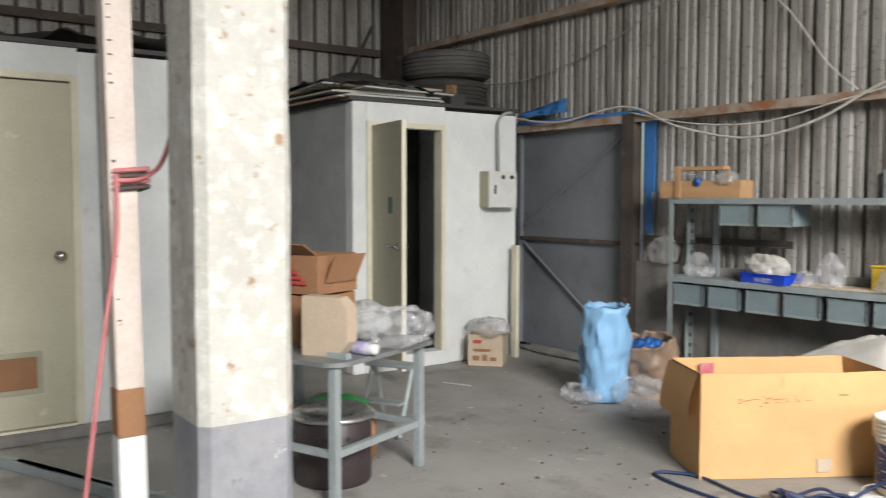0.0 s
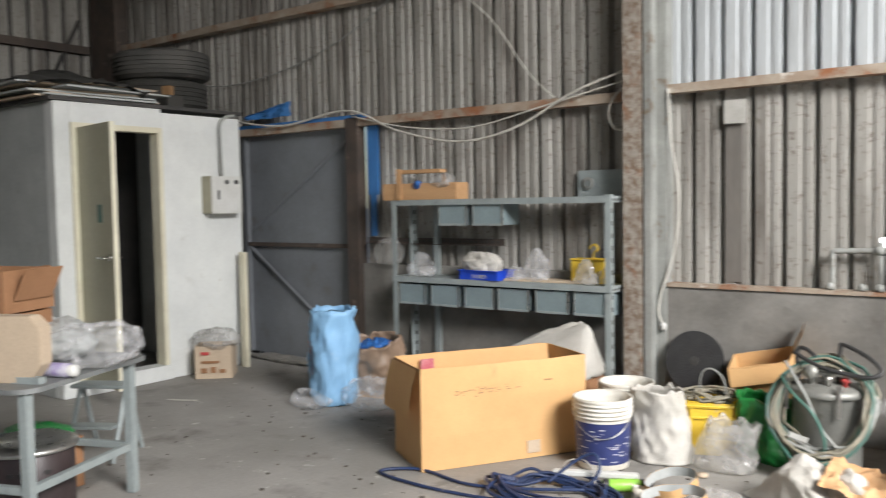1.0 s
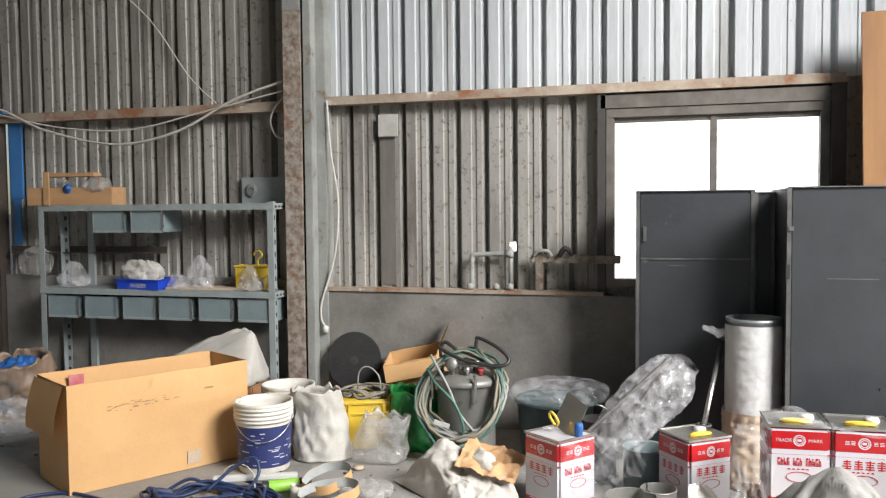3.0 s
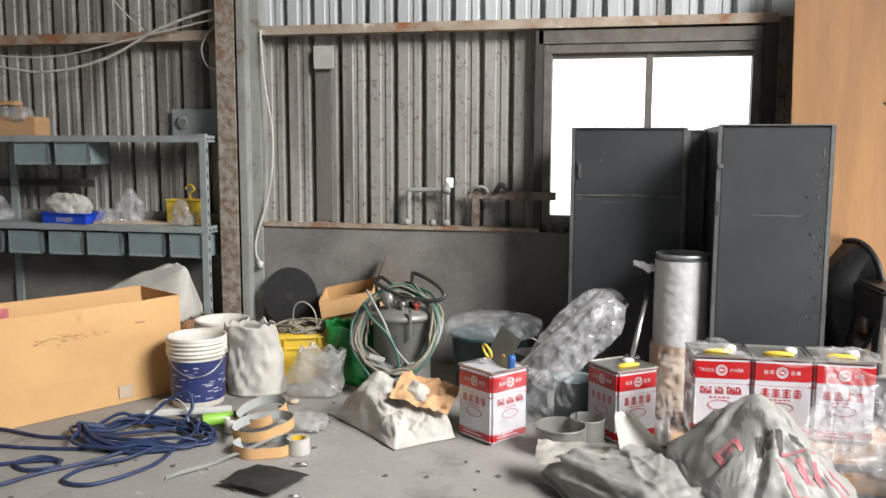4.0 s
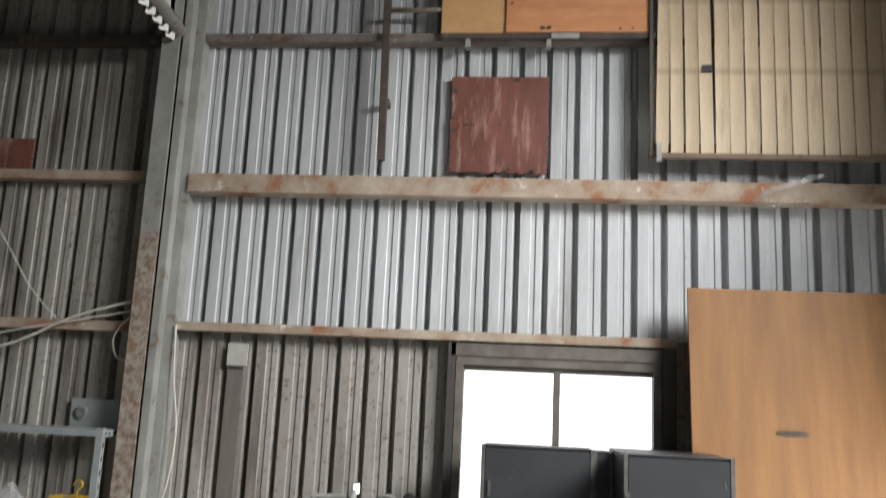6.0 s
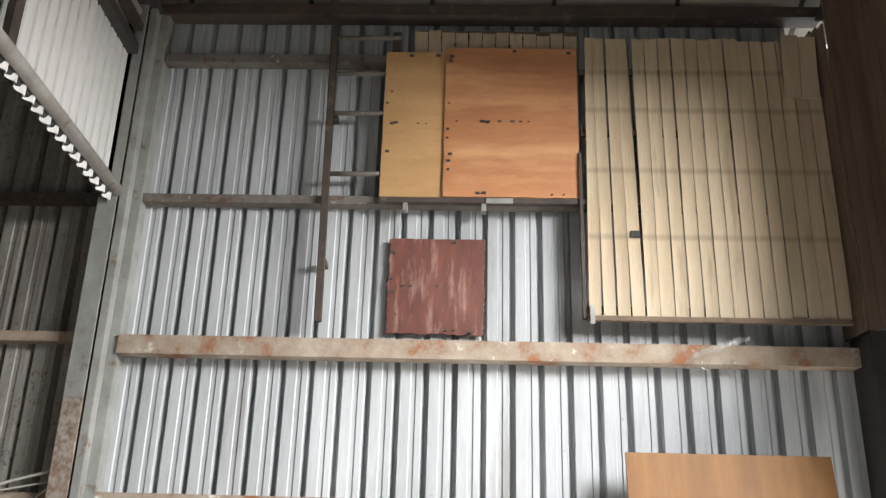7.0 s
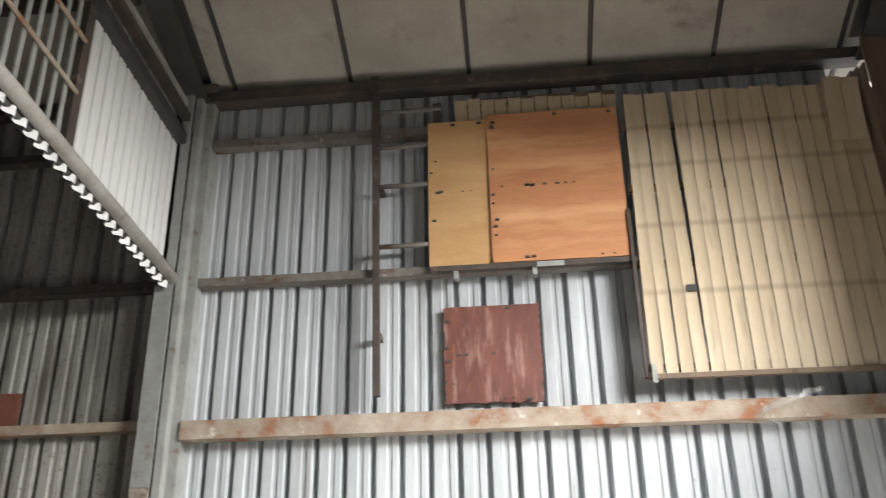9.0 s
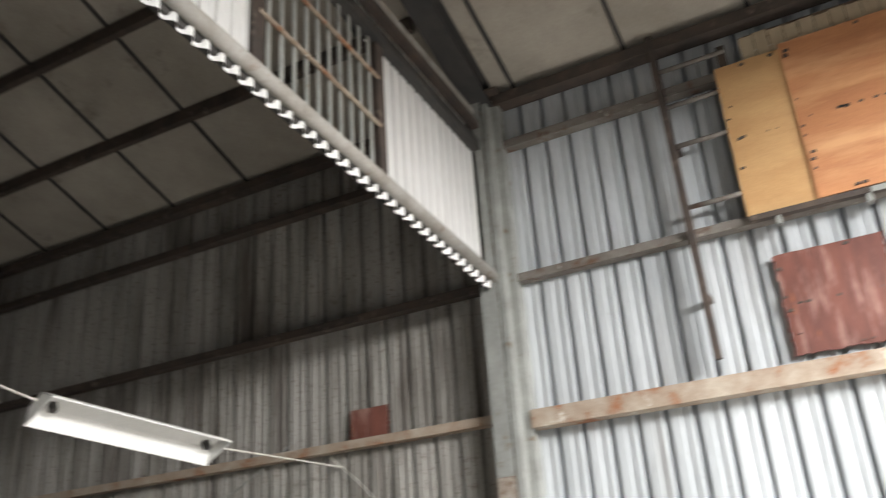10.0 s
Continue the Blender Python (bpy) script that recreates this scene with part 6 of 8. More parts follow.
tagged(part("sack_stand", bx(-2.85, -2.2, 4.5, 4.74, 0, 0.3), M_CARD_DARK, bevel=0.01), "brown carton under the white sack", "carton")


def crate(name, label, m, w, d, h, material, group=""):
    ob = thing(name, label, "crate", m, group)
    t = 0.006
    bm = B()
    for a in ((-w, w, -d, -d + t, 0, h), (-w, w, d - t, d, 0, h), (-w, -w + t, -d + t, d - t, 0, h), (w - t, w, -d + t, d - t, 0, h), (-w + t, w - t, -d + t, d - t, 0, t)):
        box(bm, *a)
    part("body", bm, material, ob)
    for z in (h - 0.018, h - 0.08):
        part("rim", tube(B(), [(-w - 0.006, -d - 0.006, z), (w + 0.006, -d - 0.006, z), (w + 0.006, d + 0.006, z), (-w - 0.006, d + 0.006, z)], 0.01, 6, True), material, ob)
    for x in (-w * 0.5, w * 0.5):
        part("rib", bx(x - 0.008, x + 0.008, -d - 0.012, -d, 0.01, h - 0.02), material, ob)
    return ob


crate("yellow_crate", "yellow plastic crate full of cable and iron", pose(-1.44, 4.5, 0, 0, 0, 24), 0.2, 0.14, 0.29, M_YELLOW)
yc = thing("cable_bundle", "bundle of grey cable heaped in the crate", "cable", pose(-1.44, 4.5, 0.22))
rng = random.Random(5)
pts = [(0.13 * math.cos(i * 0.8) + rng.uniform(-0.03, 0.03), 0.09 * math.sin(i * 0.8) + rng.uniform(-0.03, 0.03), 0.06 + rng.uniform(0, 0.06)) for i in range(50)]
part("cable_loop", tube(B(), spline(pts, 5), 0.008, 6), M_HOSE, yc, smooth=True)
part("wire_hoop", tube(B(), spline([(-0.05, 0, 0.05), (-0.04, 0, 0.2), (0.02, 0, 0.24), (0.09, 0, 0.18), (0.1, 0, 0.05)], 6), 0.005, 6), M_GALV, yc, smooth=True)

dk = thing("grinding_disc", "large black abrasive disc leaning on the low wall", "grinding disc", pose(-1.675, 4.92, 0.412, 90 - 8, 0, 0) @ Matrix.Diagonal((0.94, 0.94, 1, 1)))
part("disc", lathe(B(), [(0.022, 0), (0.198, 0), (0.2, 0.004), (0.2, 0.012), (0.198, 0.016), (0.022, 0.016), (0.022, 0)], 64), M_DISC, dk)
part("hub", lathe(B(), [(0.005, -0.002), (0.03, -0.002), (0.03, 0.019), (0.005, 0.02)], 24), M_DARK, dk)
tagged(part("low_stool", bx(-1.9, -1.5, 4.8, 4.99, 0, 0.2), M_CARD_DARK, bevel=0.01), "brown carton behind the yellow crate", "carton")

bm = B()
grid(bm, 8, 8, lambda u, v: Vector((0.34 + v * 0.1, u * 0.26, 0.22 + v * 0.14)))
bm2 = B()
grid(bm2, 8, 8, lambda u, v: Vector((u * 0.34, -0.04 * v, 0.22 - v * 0.1)))
carton("tilted_box", "small open brown carton tilted on its side", 0.34, 0.26, 0.22, pose(-1.35, 4.72, 0.22, 10, -12, 8), M_CARD, flaps=[(bm, ""), (bm2, "")])
tagged(part("scrap_iron", heap((0.26, 0.14, 0.24), 0.06, 11, 44, nu=60, nv=30), M_DARK, m=pose(-1.1, 4.76, 0)), "dark heap of scrap under the tilted carton", "scrap", kind="stuff")

pot = thing("pressure_pot", "dull aluminium paint pressure pot wound with hoses", "pressure pot", pose(-0.79, 4.42, 0))
part("vessel", lathe(B(), [(0.001, 0.02), (0.15, 0.02), (0.165, 0.05), (0.165, 0.4), (0.17, 0.405), (0.17, 0.42)], 40), M_TANK, pot, smooth=True)
part("lid", lathe(B(), [(0.185, 0.415), (0.19, 0.42), (0.19, 0.44), (0.175, 0.455), (0.1, 0.475), (0.001, 0.48)], 40), M_TANK, pot, smooth=True)
for i in range(4):
    a = i * math.pi / 2 + 0.5
    c = part("clamp", tube(B(), [(0.2 * math.cos(a), 0.2 * math.sin(a), 0.33), (0.2 * math.cos(a), 0.2 * math.sin(a), 0.47)], 0.009, 8), M_STEEL, pot)
    part("wing_nut", bx(-0.03, 0.03, -0.006, 0.006, 0, 0.02, m=pose(0.2 * math.cos(a), 0.2 * math.sin(a), 0.47, 0, 0, 40 * i)), M_STEEL, c, bevel=0.003)
for x, y, h_, r_, mt in ((-0.06, -0.08, 0.075, 0.024, M_TANK), (0.03, -0.1, 0.06, 0.018, M_STEEL), (0.07, -0.03, 0.09, 0.015, M_STEEL), (0.1, -0.06, 0.05, 0.02, M_REDINK), (-0.02, 0.02, 0.12, 0.02, M_GALV)):
    part("valve", lathe(B(), [(0.001, 0), (r_ * 0.6, 0), (r_ * 0.6, h_ * 0.5), (r_, h_ * 0.55), (r_, h_ * 0.9), (0.001, h_)], 16, pose(x, y, 0.465)), mt, pot, smooth=True)
part("gauge", lathe(B(), [(0.001, 0), (0.035, 0), (0.035, 0.02), (0.001, 0.022)], 20, pose(-0.05, -0.12, 0.54, 80, 0, -10)), M_TANK, pot, "round pressure gauge", smooth=True)
part("manifold", tube(B(), [(-0.08, -0.07, 0.53), (0.14, -0.05, 0.53)], 0.014, 8), M_STEEL, pot)
part("handle", tube(B(), spline([(-0.14, 0.0, 0.46), (-0.15, 0.0, 0.6), (-0.12, 0.0, 0.64), (-0.05, -0.02, 0.6)], 6), 0.011, 8), M_BLACK, pot, smooth=True)
part("handle", tube(B(), spline([(0.05, 0.0, 0.47), (0.06, 0.0, 0.64), (0.08, 0.0, 0.67), (0.2, -0.03, 0.62), (0.26, -0.05, 0.56), (0.2, -0.08, 0.53), (0.0, -0.09, 0.56), (-0.15, -0.05, 0.62)], 6), 0.011, 8), M_BLACK, pot, smooth=True)
part("crank", tube(B(), [(0.06, 0, 0.47), (0.06, 0, 0.6)], 0.012, 8), M_DARK, pot)
rng = random.Random(17)
for i in range(20):
    rx, rz_ = 0.228 + rng.uniform(-0.04, 0.025), 0.222 + rng.uniform(-0.04, 0.025)
    yo, ph = rng.uniform(-0.06, 0.05), rng.uniform(0, 9)
    pts = []
    for k in range(28):
        a = 2 * math.pi * k / 28
        wv = 0.03 * noise.noise(Vector((math.cos(a) * 2, math.sin(a) * 2, ph)))
        pts.append((rx * math.cos(a) + wv, -0.1 + yo + 0.14 * math.sin(a) + wv * 0.6, 0.36 + rz_ * math.sin(a) + wv))
    part("hose", tube(B(), pts, 0.0085, 7, True), (M_HOSEGREEN if i % 4 == 1 else (M_GALV if i % 4 == 3 else M_HOSE)), pot, smooth=True)
part("hose", tube(B(), spline([(-0.2, -0.1, 0.5), (-0.12, -0.22, 0.45), (0.0, -0.26, 0.35), (0.05, -0.26, 0.22), (0.03, -0.25, 0.16)], 8), 0.008, 7), M_HOSEGREEN, pot, smooth=True)
part("hose", tube(B(), spline([(-0.18, -0.1, 0.58), (-0.05, -0.2, 0.42), (0.02, -0.25, 0.3), (0.1, -0.24, 0.2)], 8), 0.008, 7), M_GALV, pot, smooth=True)
part("tag", bx(-0.17, -0.08, -0.275, -0.27, 0.2, 0.225, m=pose(0, 0, 0, 0, 14, 0)), M_BOXGREY, pot, "white paper tag")

bm = B()
corner_l, corner_f, corner_r, corner_b = Vector((-1.05, 3.87, 0)), Vector((-0.55, 3.41, 0)), Vector((-0.32, 3.64, 0)), Vector((-0.5, 4.02, 0))
crests = ((-0.73, 3.79, 0.25, 0.34), (-0.55, 3.76, 0.22, 0.3), (-0.43, 3.74, 0.17, 0.24), (-0.8, 3.72, 0.1, 0.24), (-0.6, 3.6, 0.11, 0.22))


def pulled(u, v):
    p = (corner_l * (1 - u) + corner_f * u) * (1 - v) + (corner_b * (1 - u) + corner_r * u) * v
    z = max(h_ * max(0.0, 1 - math.hypot(p.x - cx, p.y - cy) / r_) for cx, cy, h_, r_ in crests)
    edge = min(u, 1 - u, v, 1 - v)
    z = z * min(1, edge * 9) + 0.012 * noise.noise(p * 7) * min(1, edge * 5)
    return Vector((p.x + 0.02 * noise.noise(p * 4), p.y + 0.02 * noise.noise(p * 4 + Vector((0, 0, 9))), max(z, 0.0) + 0.004))


grid(bm, 90, 90, pulled)
creases(bm, [c[:3] for c in crests] + [corner_l, corner_f, corner_r], 80, 55, 0.013, 0.024)
creases(bm, [c[:3] for c in crests] + [corner_l, corner_f, corner_r], 90, 56, 0.006, 0.012)
for v in bm.verts:
    v.co.z = max(v.co.z, 0.003)
tagged(part("dusty_sack", bm, M_WOVEN, smooth=True), "dusty white woven sack slumped on the floor", "sack", "sacks")
bm = B()
grid(bm, 26, 20, lambda u, v: Vector(((u - 0.5) * 0.3, (v - 0.5) * 0.26, 0.06 + 0.03 * ridge(Vector((u * 1.6, v * 1.6, 0)), 2.2, 4))))
tagged(part("torn_paper", bm, M_TAN, smooth=True, m=pose(-0.5, 3.74, 0.13, 16, 12, 0)), "torn tan wrapping paper on the sack", "paper")
tagged(part("film_scrap", heap((0.13, 0.09, 0.06), 0.03, 10, 61, nu=40, nv=20), M_FILM_DUSTY, smooth=True, m=pose(-1.1, 3.62, 0)), "crumpled scrap of clear film on the floor", "plastic scrap")

# ---- red and white tins ----
def tin(m, label, lid="closed", latin=False):
    """An 18 litre square tin: folded body, coloured bands, printed marks, top with rim and yellow grip."""
    ob = thing("square_tin", label, "tin", m, "square tins")
    w, h = 0.119, 0.345
    body = part("body", bx(-w, w, -w, w, 0, h), M_TINWHITE, ob, bevel=0.012)
    e = 0.0008
    for z0, z1 in ((0.005, 0.062), (0.24, 0.338)):
        bm = bx(-w - e, w + e, -w - e, w + e, z0, z1)
        part("red_band", bm, M_TINRED, ob, bevel=0.012)
    part("fine_line", bx(-w - e * 0.6, w + e * 0.6, -w - e * 0.6, w + e * 0.6, 0.229, 0.232), M_TINRED, ob, bevel=0.001)
    for s, (ax, ay) in enumerate(((0, -1), (1, 0), (-1, 0))):
        face = pose(ax * (w + 0.0012), ay * (w + 0.0012), 0, 90, 0, (0, 90, -90)[s])
        bmw, bmr = B(), B()
        lathe(bmw, [(0.019, 0), (0.024, 0.0004), (0.0235, 0)], 28, pose(0, 0.289, 0))
        lathe(bmw, [(0.013, 0.0002), (0.0165, 0.0005), (0.016, 0.0002)], 24, pose(0, 0.289, 0))
        box(bmw, -0.008, 0.008, 0.284, 0.294, 0, 0.0004)
        rng = random.Random(40 + s)
        for side in (-1, 1):
            if not (latin and s == 0):
                for k in range(2):
                    for r in range(3):
                        x = side * 0.053 + (k - 0.5) * 0.022
                        box(bmw, x - 0.008, x + 0.008, 0.282 + r * 0.006, 0.285 + r * 0.006, 0, 0.0003)
        for k in range(3):
            box(bmw, -0.08, 0.08 - 0.03 * k, 0.015 + 0.014 * k, 0.02 + 0.014 * k, 0, 0.0003)
        n = 4 if not (latin and s == 0) and s != 1 else 14
        for k in range(n):
            ww = 0.17 / n
            x = -0.085 + ww * (k + 0.5)
            if n == 14 and k in (4, 8 if latin else 9):
                continue
            if n == 4:
                for r in range(4):
                    a = ww * rng.uniform(0.3, 0.42)
                    box(bmr, x - a, x + a, 0.183 + r * 0.0095, 0.1875 + r * 0.0095, 0, 0.0004)
                box(bmr, x - 0.0025, x + 0.0025, 0.181, 0.221, 0.0001, 0.0005)
            else:
                box(bmr, x - ww * 0.38, x - ww * 0.12, 0.185, 0.217, 0, 0.0004)
                box(bmr, x - ww * 0.12, x + ww * 0.38, 0.21 - 0.01 * (k % 3), 0.217 - 0.01 * (k % 3), 0, 0.0004)
                box(bmr, x + ww * 0.12, x + ww * 0.38, 0.185, 0.2 + 0.005 * (k % 2), 0.0001, 0.0005)
        for k in range(5):
            box(bmr, -0.045 + k * 0.018, -0.035 + k * 0.018, 0.168, 0.173, 0, 0.0003)
        ell = [(0.05 * math.cos(2 * math.pi * i / 36), 0.138 + 0.021 * math.sin(2 * math.pi * i / 36), 0.0004) for i in range(36)]
        tube(bmr, ell, 0.0014, 4, True)
        tagged(part("white_print", bmw, M_TINWHITE, ob, m=face), kind="stuff")
        tagged(part("red_print", bmr, M_TINRED, ob, m=face), kind="stuff")
    bm = B()
    for a in ((-w, w, -w, -w + 0.006), (-w, w, w - 0.006, w), (-w, -w + 0.006, -w + 0.006, w - 0.006), (w - 0.006, w, -w + 0.006, w - 0.006)):
        box(bm, *a, h - 0.004, h + 0.006)
    part("rim", bm, M_TINMETAL, ob)
    if lid == "closed":
        top = part("top", bx(-w + 0.006, w - 0.006, -w + 0.006, w - 0.006, h - 0.002, h + 0.001), M_TINMETAL, ob)
        part("grip", tube(B(), spline([(-0.06, -0.05, h + 0.006), (-0.03, -0.07, h + 0.012), (0.02, -0.07, h + 0.012), (0.05, -0.05, h + 0.008), (0.02, -0.03, h + 0.008), (-0.03, -0.035, h + 0.008)], 5, True), 0.0075, 8, True), M_YELLOW, ob, "yellow plastic grip", smooth=True)
        part("spout_cap", lathe(B(), [(0.001, 0.018), (0.026, 0.016), (0.03, 0.008), (0.03, 0)], 24, pose(0.055, 0.03, h + 0.001)), M_BOXGREY if latin is not None else M_TINMETAL, ob, smooth=True)
    else:
        part("inside", bx(-w + 0.007, w - 0.007, -w + 0.007, w - 0.007, h - 0.06, h - 0.055), M_BLACK, ob)
        part("opened_top", bx(-w + 0.01, w - 0.02, -0.002, 0.0, 0, 0.17, m=pose(-0.01, 0.03, h, -25, 8, -18)), M_TINMETAL, ob, "cut and bent-up tin top")
        part("grip", tube(B(), spline([(-0.03, 0, h + 0.03), (-0.05, -0.02, h + 0.08), (-0.02, -0.03, h + 0.1), (0.01, -0.02, h + 0.06)], 5, True), 0.007, 8, True), M_YELLOW, ob, "yellow plastic grip", smooth=True)
    return ob


def writing(text, size, m, material, parent):
    cu = bpy.data.curves.new("writing", "FONT")
    cu.body, cu.size, cu.align_x = text, size, "CENTER"
    tmp = bpy.data.objects.new("writing", cu)
    scene.collection.objects.link(tmp)
    dg = bpy.context.evaluated_depsgraph_get()
    me = bpy.data.meshes.new_from_object(tmp.evaluated_get(dg))
    bpy.data.objects.remove(tmp)
    me.materials.clear()
    me.materials.append(material)
    ob = new("lettering", me)
    ob.parent, ob.matrix_basis = parent, m
    return ob


tin(pose(-0.155, 3.725, 0, 0, 0, -38), "opened red and white square tin with scraps inside", "open")
tin(pose(0.455, 3.88, 0, 0, 0, 38), "closed red and white square tin with yellow grip")
PAL = 0.165
t3 = tin(pose(0.855, 3.57, PAL, 0, 0, 4), "red and white square tin wrapped in clear film", latin=True)
for txt, x in (("TRADE", -0.062), ("MARK", 0.062)):
    writing(txt, 0.021, pose(x, -0.1206, 0.282, 90, 0, 0), M_TINWHITE, t3)
tin(pose(1.105, 3.58, PAL, 0, 0, 1), "red and white square tin on a pallet")
tin(pose(1.355, 3.585, PAL, 0, 0, -1), "red and white square tin half hidden by film")
for x, y, z, r in ((-0.1, 3.76, 0.29, 0.025), (-0.07, 3.7, 0.3, 0.02)):
    tagged(part("paint_brush", lathe(B(), [(0.001, 0), (r, 0), (r, 0.1), (r * 0.8, 0.11), (0.001, 0.11)], 14, pose(x, y, z, 8, 6, 0)), M_BLUECLOTH if r < 0.022 else M_CARD, smooth=True), "used brush handle sticking out of the tin", "brush", "tools in the tin")
pal = thing("wood_pallet", "low raw wooden pallet under the tins", "pallet", pose(1.1, 3.5, 0))
for i in range(5):
    part("deck_board", bx(-0.44, 0.48, -0.22 + i * 0.1, -0.135 + i * 0.1, PAL - 0.025, PAL - 0.001), M_WOOD, pal, bevel=0.003)
for x in (-0.42, 0.0, 0.4):
    part("bearer", bx(x, x + 0.07, -0.22, 0.27, 0.02, PAL - 0.025), M_WOOD, pal, bevel=0.003)
    part("foot_board", bx(x - 0.01, x + 0.08, -0.22, 0.27, 0, 0.019), M_WOOD, pal)
for y in (-0.29, ):
    part("deck_board", bx(-0.2, 0.5, y, y + 0.06, 0.05, 0.115), M_WOOD, pal, bevel=0.003)


def drape(name, label, nu, nv, fn, amp, scale, seed, material=M_FILM):
    bm = B()

    def at(u, v):
        p = Vector(fn(u, v))
        q = Vector((p.x, p.y * 1.1, p.z)) * scale
        n = Vector((noise.noise(q + Vector((seed, 0, 0))), noise.noise(q + Vector((0, seed, 5))), noise.noise(q + Vector((3, 0, seed)))))
        return p + n * amp + Vector((0, -0.6, 0.5)) * amp * (0.7 * ridge(p, scale * 0.8, seed) + 0.3 * crumple(p, scale * 1.2, seed))
    grid(bm, nu * 2, nv * 2, at)
    creases(bm, [fn(u, v) for u in (0, 0.4, 1) for v in (0, 1)], 70, seed, amp * 0.4, 0.012)
    return tagged(part(name, bm, material, smooth=True), label, "plastic film", "plastic films")


drape("plastic_film", "clear shrink film draped over the tins", 70, 30, lambda u, v: (0.7 + u * 0.82, 3.44 + 0.27 * v, 0.505 + 0.02 * math.sin(u * 9)), 0.02, 9, 2)
drape("plastic_film", "clear shrink film hanging beside the tin", 26, 40, lambda u, v: (0.62 + 0.13 * u + 0.06 * (1 - v) * (u - 0.8), 3.42 + 0.05 * u - 0.1 * (1 - v), 0.08 + v * 0.43), 0.03, 9, 5)
drape("plastic_film", "shiny clear film hanging in folds over the tin", 40, 50, lambda u, v: (1.12 + 0.3 * u + 0.13 * v + 0.05 * v * u, 3.22 + 0.17 * v, 0.07 + 0.44 * v), 0.04, 8, 9, M_FILM_MILKY)
tagged(part("plastic_film", heap((0.2, 0.13, 0.24), 0.05, 9, 73, nu=64, nv=32), M_FILM, smooth=True, m=pose(1.52, 3.3, 0.06)), "bundle of clear film beside the tins", "plastic film", "plastic films")
drape("plastic_film", "clear film wrapped round the opened tin", 30, 30, lambda u, v: (-0.13 + u * 0.28, 3.53 + 0.17 * u - 0.02 * math.sin(v * 3), 0.05 + 0.3 * v), 0.02, 10, 13)

# film-wrapped rods
rodf = thing("wrapped_rods", "bundle of rods in shiny clear film, leaning", "film bundle", pose(0.0, 3.98, 0.0))
bm = B()


def wrap_at(u, v):
    a, z = 2 * math.pi * u, v
    c = Vector((0.02 + 0.4 * z, 0.12 + 0.12 * z, 0.2 + 0.42 * z))
    r = 0.085 + 0.05 * math.sin(z * 3.0) - 0.07 * max(0, z - 0.8) * 3
    p = c + Vector((0.75 * r * math.cos(a) - 0.5 * r * math.sin(a) * 0.6, 0.8 * r * math.sin(a), 0.75 * r * math.cos(a) * -0.6 + r * 0.5 * math.sin(a)))
    return p + (p - c).normalized() * (0.016 * ridge((p.x, p.y, p.z * 0.6), 6, 6) + 0.008 * crumple(p, 8, 6))


grid(bm, 90, 70, wrap_at, wrap=True)
creases(bm, [(0.02, 0.12, 0.2), (0.42, 0.24, 0.62), (0.3, 0.2, 0.4), (0.1, 0.1, 0.42)], 130, 5, 0.014, 0.01)
part("film_wrap", bm, M_FILM_MILKY, rodf, "wrinkled clear film", smooth=True)
part("rod", tube(B(), [(-0.12, 0.02, 0.22), (0.34, 0.22, 0.64)], 0.011, 8), M_STEEL, rodf)
part("rod", tube(B(), [(0.0, 0.1, 0.16), (0.3, 0.2, 0.56)], 0.014, 8), M_STEEL, rodf)
drape("plastic_film", "strip of clear film trailing from the rods", 20, 30, lambda u, v: (0.12 + 0.09 * u + 0.02 * v, 3.86 + 0.04 * u, 0.1 + 0.32 * v), 0.03, 10, 17)
rod = thing("steel_rod", "galvanised rod leaning on the locker", "rod", pose(0.47, 3.98, 0.0))
part("shaft", tube(B(), [(0.03, 0.0, 0.36), (0.13, 0.45, 0.72)], 0.012, 10), M_STEEL, rod, smooth=True)
part("ring", tube(B(), [(0.03 + 0.03 * math.cos(k * 0.5236), 0.03 * math.sin(k * 0.5236), 0.36) for k in range(12)], 0.008, 6, True), M_DARK, rod, smooth=True)
part("lower_shaft", tube(B(), [(0.03, 0.0, 0.355), (0.02, -0.02, 0.352)], 0.012, 8), M_STEEL, rod)

# wrapped flue
flue = thing("flue_tube", "galvanised tube wrapped in dusty white plastic", "flue pipe", pose(0.745, 4.28, 0) @ Matrix.Diagonal((1, 1, 1.06, 1)))
part("tube", lathe(B(), [(0.132, 0.0), (0.132, 0.78), (0.138, 0.785), (0.138, 0.8), (0.13, 0.8), (0.128, 0.76), (0.127, 0.3)], 40), M_FLUE, flue, smooth=True)
bm = B()
grid(bm, 64, 40, lambda u, v: Vector(((0.138 + 0.003 * ridge(Vector((math.cos(u * 6.283), math.sin(u * 6.283), v * 2.4)), 5, 3)) * math.cos(u * 6.2832), (0.138 + 0.003 * ridge(Vector((math.cos(u * 6.283), math.sin(u * 6.283), v * 2.4)), 5, 3)) * math.sin(u * 6.2832), 0.34 + v * 0.43)), wrap=True)
part("white_wrap", bm, M_WRAP, flue, "wrinkled white plastic wrap", smooth=True)
bm = B()
grid(bm, 64, 30, lambda u, v: Vector(((0.155 - 0.01 * v + 0.014 * ridge(Vector((math.cos(u * 6.283), math.sin(u * 6.283), v * 2)), 5, 8)) * math.cos(u * 6.2832), (0.155 - 0.01 * v + 0.014 * ridge(Vector((math.cos(u * 6.283), math.sin(u * 6.283), v * 2)), 5, 8)) * math.sin(u * 6.2832), v * 0.36)), wrap=True)
part("brown_wrap", bm, M_CARD_PALE, flue, "dirty brownish wrap round the foot", smooth=True)
bm = B()
